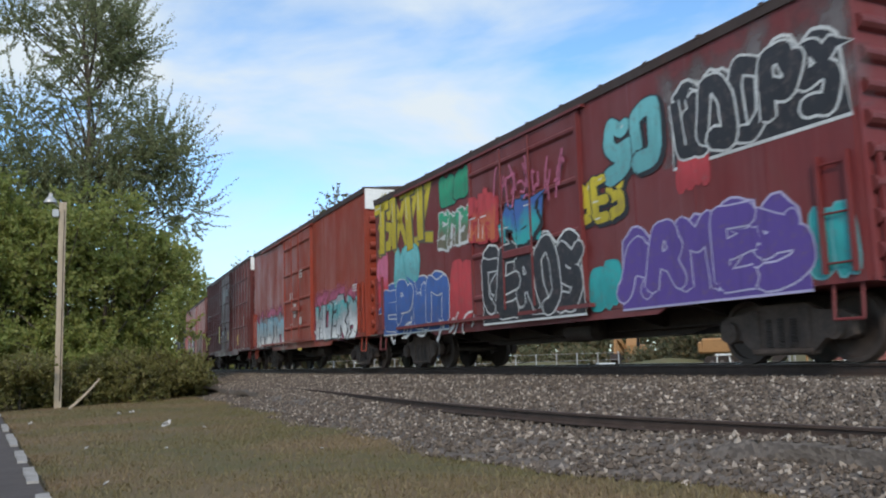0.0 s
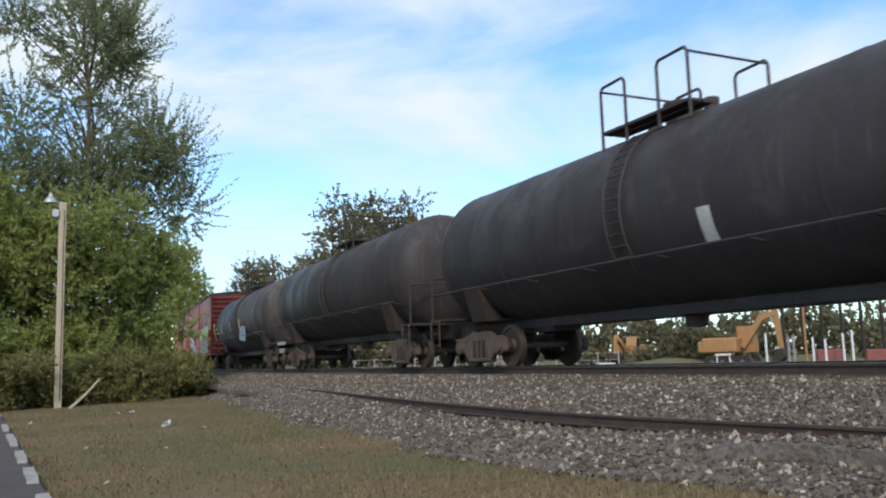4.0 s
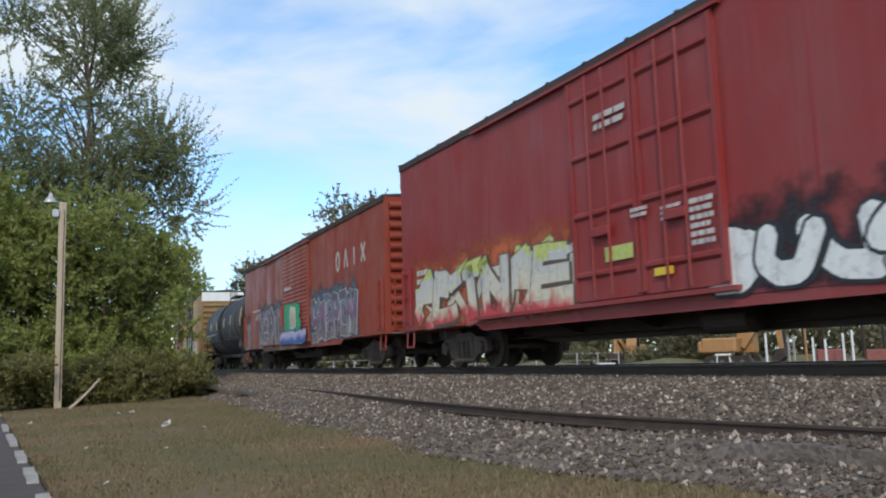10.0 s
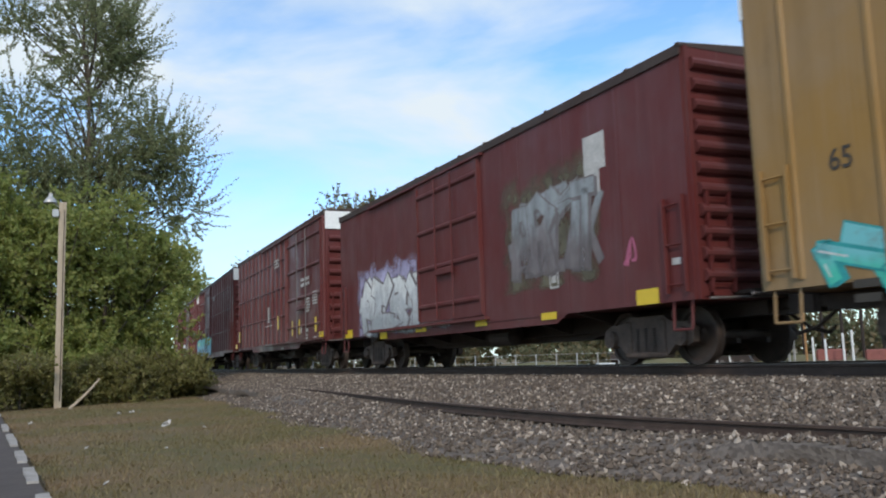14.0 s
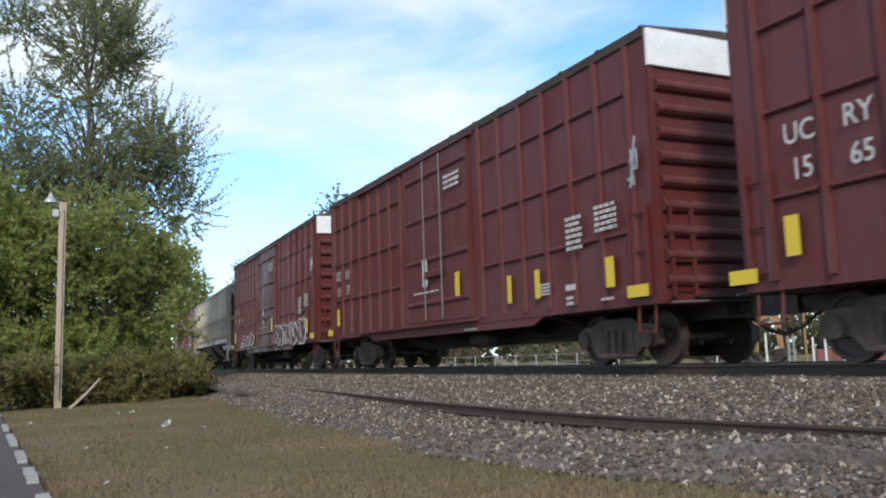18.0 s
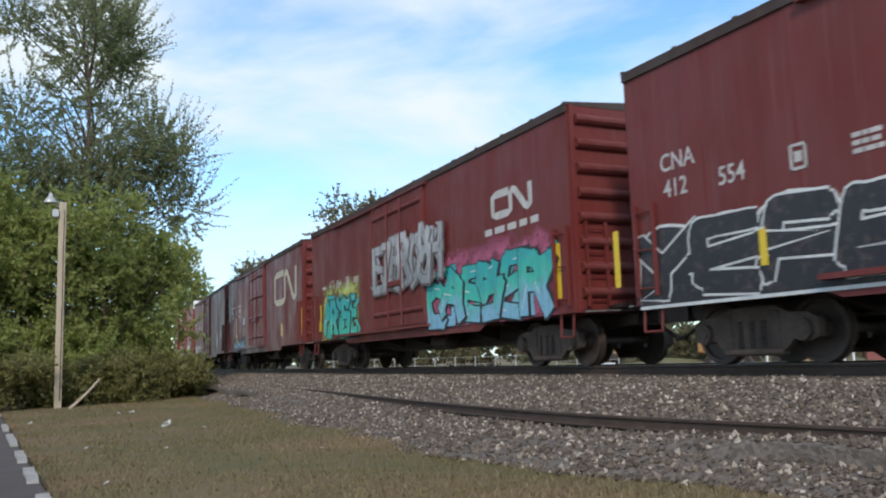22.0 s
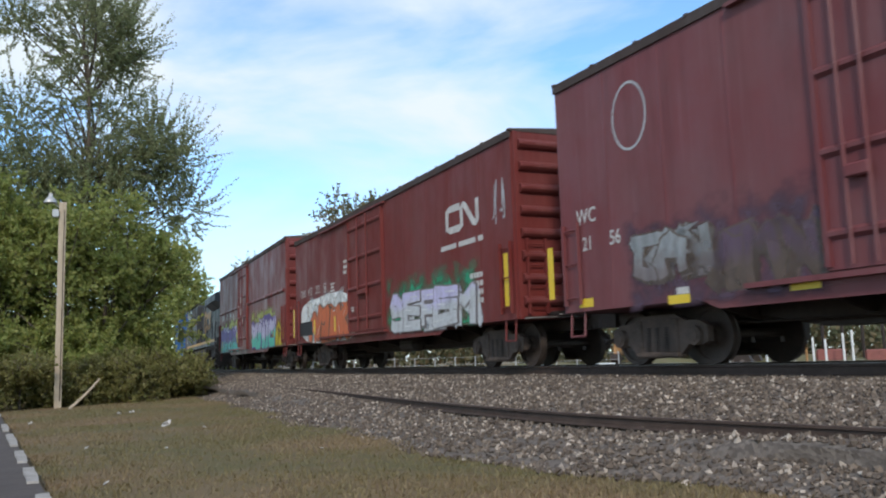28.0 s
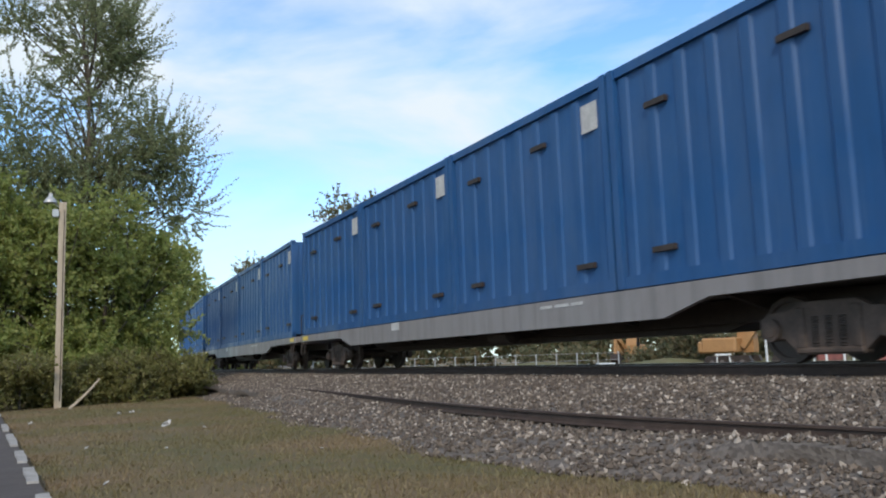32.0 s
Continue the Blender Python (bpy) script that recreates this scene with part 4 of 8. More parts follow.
def locomotive(spec):
    """A six-axle diesel running long hood first, its cab at the rear."""
    front, rear = spec["f"], spec["r"]
    uc, half = (front + rear) / 2, (front - rear) / 2
    car = thing("diesel_locomotive", spec["label"], "locomotive", "freight train")
    CARS.append((car, uc))
    part("frame", Geo().box(-half + 0.3, half - 0.2, -1.52, 1.52, 1.5, 1.88, 0.02), "loco", car)
    part("underframe", Geo().box(-half + 0.5, half - 0.5, -1.15, 1.15, 0.95, 1.5), "steel", car)
    for i in range(9):
        x0 = -half + 0.45 + i * 2.3
        part("stripe", Geo().box(x0, x0 + 2.26, -1.532, -1.522, 1.72, 1.88), "loco_yellow", car, "yellow stripe panel along the frame")
    # wide nose and cab at the rear
    cab = Geo().prism([(-10.95, 1.88), (-10.95, 2.95), (-10.6, 3.5), (-9.35, 3.95), (-9.12, 4.62), (-8.8, 4.7), (-5.9, 4.7), (-5.9, 1.88)], "y", -1.5, 1.5)
    part("cab", cab, "loco", car)
    part("cab_roof", Geo().prism([(-1.52, 4.66), (1.52, 4.66), (1.2, 4.76), (-1.2, 4.76)], "x", -8.95, -2.6), "loco_roof", car)
    part("equipment_box", Geo().box(-5.9, -2.6, -1.45, 1.45, 1.88, 4.66, 0.04), "loco", car)
    for x0, x1, m in ((-8.7, -8.15, "glass"), (-7.75, -7.0, "glass"), (-6.85, -6.1, "glass"), (-5.2, -4.4, "steel"), (-4.2, -3.4, "steel")):
        part("window_frame", Geo().box(x0 - 0.05, x1 + 0.05, -1.512, -1.49, 3.93, 4.54), "loco_roof" if m == "glass" else "loco", car)
        part("cab_window", Geo().box(x0, x1, -1.522, -1.508, 3.98, 4.49), m, car)
    part("mirror", Geo().box(-8.03, -8.0, -1.68, -1.57, 4.05, 4.45), "rod", car)
    part("number_board", Geo().box(-10.7, -10.3, -1.512, -1.5, 3.2, 3.5), "rod", car)
    part("nose_mark", Geo().box(-10.35, -10.15, -1.51, -1.5, 2.1, 2.4), "white", car)
    part("nose_door", Geo().box(-9.6, -8.9, -1.512, -1.5, 2.0, 3.5), "loco", car)
    part("roof_rail", Geo().tube([(-6.6, -1.25, 4.74), (-6.6, -1.25, 4.92), (-3.0, -1.25, 4.92), (-3.0, -1.25, 4.74)], 0.03, 6), "steel", car)
    # hood, stepped along its length
    part("hood", Geo().prism([(-1.0, 1.88), (1.0, 1.88), (1.0, 4.6), (0.88, 4.7), (-0.88, 4.7), (-1.0, 4.6)], "x", -2.6, 9.5), "loco", car)
    part("blower_box", Geo().prism([(-1.06, 1.88), (1.06, 1.88), (1.06, 4.68), (0.9, 4.79), (-0.9, 4.79), (-1.06, 4.68)], "x", -2.6, -0.65), "loco", car)
    part("exhaust", Geo().box(2.9, 4.3, -0.9, 0.9, 4.66, 4.82, 0.05), "loco_roof", car)
    part("radiator_hood", Geo().prism([(-1.03, 3.85), (-1.5, 4.16), (-1.56, 4.2), (-1.56, 4.6), (-1.25, 4.73), (1.25, 4.73), (1.56, 4.6), (1.56, 4.2), (1.5, 4.16), (1.03, 3.85)], "x", 4.2, 10.05), "loco_roof", car, "overhanging grey-blue radiator hood")
    part("hood_end", Geo().prism([(-1.0, 2.45), (0.3, 2.45), (0.3, 4.05), (-0.8, 4.05), (-1.0, 3.95)], "x", 9.5, 9.57), "loco_yellow", car, "yellow-painted hood end")
    part("hood_end", Geo().box(9.5, 9.56, -1.0, 1.0, 1.88, 2.45), "loco", car)
    part("hood_panel", Geo().box(9.35, 9.5, -1.012, -1.0, 2.45, 3.9), "loco_yellow", car)
    # the brand as worn plain shapes: a slanted ring, two bars and a cross
    for k, lines in enumerate(([[(0.5, 0.3), (0.3, 0.6), (-0.3, 0.6), (-0.52, 0.3), (-0.52, -0.3), (-0.3, -0.6), (0.3, -0.6), (0.5, -0.3), (0.5, 0.3)]],
                               [[(-0.5, 0.42), (0.5, 0.42)], [(-0.5, -0.42), (0.5, -0.42)]],
                               [[(-0.6, 0.62), (0.5, -0.62)], [(0.62, 0.62), (-0.5, -0.62)]])):
        g = Geo()
        for q, pts in enumerate(lines):
            stroke_bar(g, [(-0.1 + 1.38 * k + u + 0.12 * v, 3.33 + v * 0.95) for u, v in pts], 0.36, -1.079 - 0.002 * q)
        part("brand_mark", g, "loco_ochre", car, "worn yellow brand shape")
    for i in range(12):
        x = -2.3 + i * 1.03
        y = -1.06 if i < 2 else -1.0
        part("hood_door", Geo().box(x + 0.03, x + 0.97, y - 0.014, y, 2.05, 3.55), "loco", car)
    for i in range(4):
        part("louvre", Geo().box(5.0 + i * 1.2, 5.9 + i * 1.2, -1.02, -1.0, 2.5, 3.3), "steel", car)
    part("red_sign", Geo().box(-3.3, -2.95, -1.462, -1.45, 3.3, 3.42), "redm", car)
    # walkway rails
    for i in range(9):
        x = -2.4 + i * 1.5
        part("rail_post", Geo().cyl((x, -1.48, 1.88), (x, -1.48, 2.9), 0.018, 5), "loco", car)
    part("handrail", Geo().tube([(-2.5, -1.48, 2.9), (9.7, -1.48, 2.9)], 0.02, 6), "steel", car)
    # steps at both ends
    for sgn in (-1, 1):
        x = sgn * (half - 0.75)
        st = part("step_well", Geo().box(x - 0.42, x + 0.42, -1.35, -1.0, 0.3, 1.9), "loco_grime", car)
        for dx in (-0.45, 0.45):
            part("step_cheek", Geo().box(x + dx - 0.03, x + dx + 0.03, -1.56, -1.0, 0.28, 1.92), "loco_grime", st)
        for i in range(5):
            part("tread", Geo().box(x - 0.42, x + 0.42, -1.56, -1.3, 0.34 + 0.33 * i, 0.37 + 0.33 * i), "rod", st)
        for dx in (-0.48, 0.48):
            part("grab_rail", Geo().tube([(x + dx, -1.57, 0.9), (x + dx, -1.58, 2.6), (x + dx - sgn * 0.12, -1.55, 2.95), (x + dx - sgn * 0.55, -1.5, 2.98)] if dx * sgn < 0 else [(x + dx, -1.57, 1.5), (x + dx, -1.55, 2.75), (x + dx, -1.3, 2.9)], 0.019, 6), "rod", car, "pale bent grab rail")
        part("pilot", Geo().prism([(-1.5, 0.3), (1.5, 0.3), (1.5, 1.6), (-1.5, 1.6)], "x", *sorted((sgn * (half - 0.3), sgn * (half - 0.15)))), "loco_grime", car)
        part("end_rail", Geo().tube([(sgn * (half - 0.2), -1.4, 1.85), (sgn * (half - 0.2), -1.4, 2.85), (sgn * (half - 0.2), 1.4, 2.85), (sgn * (half - 0.2), 1.4, 1.85)], 0.02, 6), "rod", car)
    for z in (4.02, 4.2):
        part("marker_light", Geo().cyl((9.5, 0.75, z - 0.2), (9.66, 0.75, z - 0.2), 0.08, 10), "white", car)
    # fuel tank and air reservoirs
    part("fuel_tank", Geo().prism([(-1.48, 1.36), (-1.5, 0.8), (-1.35, 0.45), (-1.0, 0.2), (1.0, 0.2), (1.35, 0.45), (1.5, 0.8), (1.48, 1.36)], "x", -4.45, 4.45), "loco_grime", car, "dusty brown-grey fuel tank")
    part("air_tank", Geo().cyl((4.6, -1.3, 1.42), (9.4, -1.3, 1.42), 0.14, 12), "loco_grime", car)
    for x in (-half + 3.9, half - 3.9):
        g = Geo().box(-2.3, 2.3, -1.05, 1.05, 0.55, 0.85, 0.05)
        tr = part("truck", g, "loco_grime", car, "dusty six-wheel locomotive truck", at=pose(x, 0, 0))
        for sgn in (-1, 1):
            fr = Geo().prism([(-2.75, 0.5), (-2.6, 0.8), (-1.5, 0.86), (-1.2, 1.0), (-0.5, 0.92), (0.5, 0.92), (1.2, 1.0), (1.5, 0.86), (2.6, 0.8), (2.75, 0.5), (2.2, 0.42), (1.5, 0.62), (0.4, 0.4), (-0.4, 0.4), (-1.5, 0.62), (-2.2, 0.42)], "y", sgn * 1.16, sgn * 1.04)
            part("sideframe", fr, "loco_grime", tr)
            for dx in (-2.1, 0.0, 2.1):
                part("axle_box", Geo().box(dx - 0.24, dx + 0.24, *sorted((sgn * 1.06, sgn * 1.28)), 0.32, 0.72, 0.04), "loco_grime", tr)
                part("spring_hanger", Geo().box(dx + 0.3, dx + 0.7, *sorted((sgn * 1.04, sgn * 1.2)), 0.5, 1.0, 0.04), "loco_grime", tr)
                part("brake_cylinder", Geo().cyl((dx + 0.75, sgn * 1.2, 0.78), (dx + 1.15, sgn * 1.2, 0.70), 0.13, 10), "loco_grime", tr)
                part("coil_spring", Geo().lathe([(0.72 + 0.012 * k, 0.075 + 0.02 * (k % 4 in (1, 2))) for k in range(20)], "z", 8, (dx - 0.42, sgn * 1.12)), "steel", tr)
        for dx in (-2.1, 0.0, 2.1):
            w = part("wheelset", S["wheelset"], None, tr, at=pose(dx, 0, 0.458))
            WHEELSETS.append((w, uc, dx))
    couplers(car, half)
    return car, half



# ---- spray paint, logos and marks on the cars ----
SPRAY = dict(white=(0.72, 0.72, 0.70), black=(0.025, 0.025, 0.03), purple=(0.10, 0.055, 0.26), teal=(0.03, 0.36, 0.36), aqua=(0.16, 0.48, 0.50),
                    yellow=(0.60, 0.47, 0.03), blue=(0.05, 0.12, 0.36), red=(0.50, 0.05, 0.06), orange=(0.52, 0.13, 0.05), green=(0.03, 0.34, 0.18),
                    lilac=(0.50, 0.46, 0.66), grey=(0.32, 0.34, 0.35), cream=(0.62, 0.56, 0.42), olive=(0.16, 0.14, 0.09), pink=(0.55, 0.14, 0.24),
                    sky=(0.20, 0.42, 0.55), mauve=(0.22, 0.12, 0.22), lime=(0.50, 0.55, 0.16), dim=(0.20, 0.17, 0.17), mint=(0.06, 0.48, 0.36), silver=(0.48, 0.49, 0.50), murk=(0.12, 0.085, 0.065), plum=(0.115, 0.07, 0.105), slate=(0.10, 0.16, 0.20), maroon=(0.10, 0.022, 0.022))
for nm, col in SPRAY.items():
    M["sp_" + nm] = plain("spray_" + nm, col, 0.28, 1.6, 0.6, 0, 0.05)


def blob(cx, cz, w, h, rnd, n=26):
    """A rounded letter-like outline with one notch."""
    p, ph, am = rnd.uniform(2.6, 5.0), rnd.uniform(0, 6.28), rnd.uniform(0.03, 0.10)
    notch, depth, lean = rnd.choice((0.25, 0.75, 0.0, 0.75, 0.25)) * math.tau, rnd.uniform(0.25, 0.6), rnd.uniform(-0.18, 0.18)
    pts = []
    for i in range(n):
        a = i * math.tau / n
        c, s = math.cos(a), math.sin(a)
        r = (abs(c) ** p + abs(s) ** p) ** (-1 / p)
        r *= 1 + am * math.sin(3 * a + ph) + am * 0.6 * math.sin(5 * a + 2 * ph)
        d = abs((a - notch + math.pi) % math.tau - math.pi)
        if d < 0.32:
            r *= 1 - depth * (1 - d / 0.32)
        pts.append((cx + (c * r + lean * s * r) * w / 2, cz + s * r * h / 2))
    return pts


def grown(pts, d):
    cx, cz = sum(p[0] for p in pts) / len(pts), sum(p[1] for p in pts) / len(pts)
    out = []
    for i, p in enumerate(pts):
        a, b = pts[i - 1], pts[(i + 1) % len(pts)]
        tx, tz = b[0] - a[0], b[1] - a[1]
        k = math.hypot(tx, tz) or 1
        out.append((p[0] + tz / k * d, p[1] - tx / k * d))
    return out


def sheet(g, pts, y):
    g.add([(x, y, z) for x, z in pts], [tuple(range(len(pts)))])


def ribbon(g, pts, w, y):
    vs, fs = [], []
    for i, p in enumerate(pts):
        a, b = pts[max(0, i - 1)], pts[min(len(pts) - 1, i + 1)]
        tx, tz = b[0] - a[0], b[1] - a[1]
        k = math.hypot(tx, tz) or 1
        nx, nz = -tz / k * w / 2, tx / k * w / 2
        vs += [(p[0] + nx, y, p[1] + nz), (p[0] - nx, y, p[1] - nz)]
    fs = [(2 * i, 2 * i + 2, 2 * i + 3, 2 * i + 1) for i in range(len(pts) - 1)]
    g.add(vs, fs)


COL = {}


def piece_paint(fills, z0, z1, worn=0.0):
    """Sprayed fill: bands of colour fading into one another up the piece, with dirt and thin patches."""
    key = (fills, round(z0, 1), round(z1, 1), worn)
    if key in COL:
        return COL[key]
    m, nt, b = nodes_of("sprayed_fill", 0.6)
    n, L = nt.nodes.new, nt.links.new
    co, sep, mr, add = n("ShaderNodeTexCoord"), n("ShaderNodeSeparateXYZ"), n("ShaderNodeMapRange"), n("ShaderNodeMath")
    L(co.outputs["Object"], sep.inputs[0]); L(sep.outputs[2], mr.inputs[0])
    mr.inputs["From Min"].default_value, mr.inputs["From Max"].default_value = z0, z1
    mr.inputs["To Min"].default_value, mr.inputs["To Max"].default_value = -0.35, 0.75
    L(mr.outputs[0], add.inputs[0]); L(scaled(nt, noise_fac(nt, 1.5, 0.25, 0.75, (1, 1, 0.7), 3), 0.62), add.inputs[1])
    ramp = n("ShaderNodeValToRGB")
    e = ramp.color_ramp.elements
    cols = [SPRAY[f] for f in fills]
    cols = cols if len(cols) > 1 else [tuple(c * 0.75 for c in cols[0]), cols[0]]
    for i, c in enumerate(cols):
        q = (e[0] if i == 0 else e[1]) if i < 2 else e.new(0.5)
        q.position, q.color = (i + 0.5) / len(cols) if len(cols) > 2 else (0.3, 0.7)[i], (*c, 1)
    L(add.outputs[0], ramp.inputs[0])
    mean = tuple(sum(c[k] for c in cols) / len(cols) for k in range(3))
    c = blend(nt, scaled(nt, noise_fac(nt, 2.4, 0.5, 0.72, (2.6, 2.6, 0.4), 5), 0.5), ramp.outputs[0], tuple(v * 0.45 for v in mean))
    c = blend(nt, scaled(nt, noise_fac(nt, 9.0, 0.52, 0.7, (1, 1, 1), 4), 0.35), c, (0.16, 0.11, 0.10))
    L(c, b.inputs["Base Color"])
    if worn:
        al = n("ShaderNodeMapRange")
        al.inputs["To Min"].default_value, al.inputs["To Max"].default_value = 1.0 - worn, min(1.0, 1.45 - worn)
        L(noise_fac(nt, 1.7, 0.35, 0.65, (1.6, 1.6, 0.6), 5), al.inputs[0]); L(al.outputs[0], b.inputs["Alpha"])
    COL[key] = m
    return m


def cloud_paint(col, x0, x1, z0, z1):
    """Sprayed mist, dense inside and thinning out to nothing at its edges."""
    m, nt, b = nodes_of("sprayed_mist", 0.7)
    n, L = nt.nodes.new, nt.links.new
    co, sep = n("ShaderNodeTexCoord"), n("ShaderNodeSeparateXYZ")
    L(co.outputs["Object"], sep.inputs[0])
    fac = None
    for axis, edge, into in ((0, x0, 0.4), (0, x1, -0.4), (2, z1, -0.45), (2, z0, 0.12)):
        mr = n("ShaderNodeMapRange")
        mr.inputs["From Min"].default_value, mr.inputs["From Max"].default_value = edge, edge + into
        L(sep.outputs[axis], mr.inputs[0])
        if fac is None:
            fac = mr.outputs[0]
        else:
            mn = n("ShaderNodeMath"); mn.operation = "MINIMUM"
            L(fac, mn.inputs[0]); L(mr.outputs[0], mn.inputs[1]); fac = mn.outputs[0]
    ad = n("ShaderNodeMath"); ad.use_clamp = True
    L(fac, ad.inputs[0]); L(scaled(nt, noise_fac(nt, 1.8, 0.6, 0.32, (1, 1, 1), 3), -0.95), ad.inputs[1])
    L(scaled(nt, ad.outputs[0], 0.92), b.inputs["Alpha"])
    L(blend(nt, noise_fac(nt, 1.4, 0.35, 0.65), col, tuple(v * 0.6 for v in col)), b.inputs["Base Color"])
    return m


def mist(car, x0, x1, z0, z1, col):
    g = Geo()
    sheet(g, [(x0, z0), (x1, z0), (x1, z1), (x0, z1)], -HY - 0.005)
    part("paint_smudge", g, cloud_paint(SPRAY[col], x0, x1, z0, z1), car, "faint sprayed smudge")


# Stroke skeletons of block capitals on a five by five grid, a at the lower left, y at the upper right.
CAPITALS = dict(A="afqwstje kmo", B="auwstnl nojdca", C="ysvuqpfabde", E="yvua ko ae", F="yvua ko", G="yvupfbdjom", H="au ey ko", I="wc", K="au ykme", M="aurye", N="au uqie ey",
                O="bfpvxtjdb", P="auwstnk", R="auwstnk me", S="ysvupkmojdba", T="uy wc", U="ufbdjy", W="uacrdey", X="ue ay", Y="umc my", Z="uyae")


def skeleton(ch, cx, z0, w, h, rnd, soft):
    """The bent strokes of one sprayed capital, its points shaken and its corners cut."""
    lean, out = rnd.uniform(-0.16, 0.22), []
    shake = {}
    for stroke in CAPITALS[ch].split():
        pts = []
        for c in stroke:
            k = ord(c) - 97
            if k not in shake:
                shake[k] = (rnd.uniform(-0.16, 0.16), rnd.uniform(-0.11, 0.11))
            u, v = (k % 5) / 4 - 0.5 + shake[k][0], (k // 5) / 4 + shake[k][1]
            pts.append((cx + (u + lean * (v - 0.5)) * w, z0 + min(1.0, max(0.0, v)) * h))
        cut = [pts[0]]
        for a, b in zip(pts, pts[1:]) if soft else ():
            cut += [(a[0] * 0.88 + b[0] * 0.12, a[1] * 0.88 + b[1] * 0.12), (a[0] * 0.12 + b[0] * 0.88, a[1] * 0.12 + b[1] * 0.88)]
        out.append(cut + [pts[-1]] if soft else pts)
    return out


def stroke_bar(g, pts, w, y, shift=(0.0, 0.0), taper=0.0, soft=True):
    """A sprayed stroke of bars, each a hair in front of the last, with round or with square joints."""
    dx, dz = shift
    m = len(pts) - 1
    for k, (a, b) in enumerate(zip(pts, pts[1:])):
        tx, tz = b[0] - a[0], b[1] - a[1]
        q = math.hypot(tx, tz)
        if q < 1e-5:
            continue
        r = w / 2 * (1 + taper * (k / m - 0.5))
        nx, nz = -tz / q * r, tx / q * r
        ex, ez = (0.0, 0.0) if soft else (tx / q * r * 0.75, tz / q * r * 0.75)
        a, b = (a[0] - ex + dx, a[1] - ez + dz), (b[0] + ex + dx, b[1] + ez + dz)
        yy = y - 0.00016 * k
        g.add([(a[0] + nx, yy, a[1] + nz), (b[0] + nx, yy, b[1] + nz), (b[0] - nx, yy, b[1] - nz), (a[0] - nx, yy, a[1] - nz)], [(0, 1, 2, 3)])
        if soft and k < m - 1:
            g.add([(b[0] + r * math.cos(t * math.tau / 8), yy - 0.00008, b[1] + r * math.sin(t * math.tau / 8)) for t in range(8)], [tuple(range(8))])


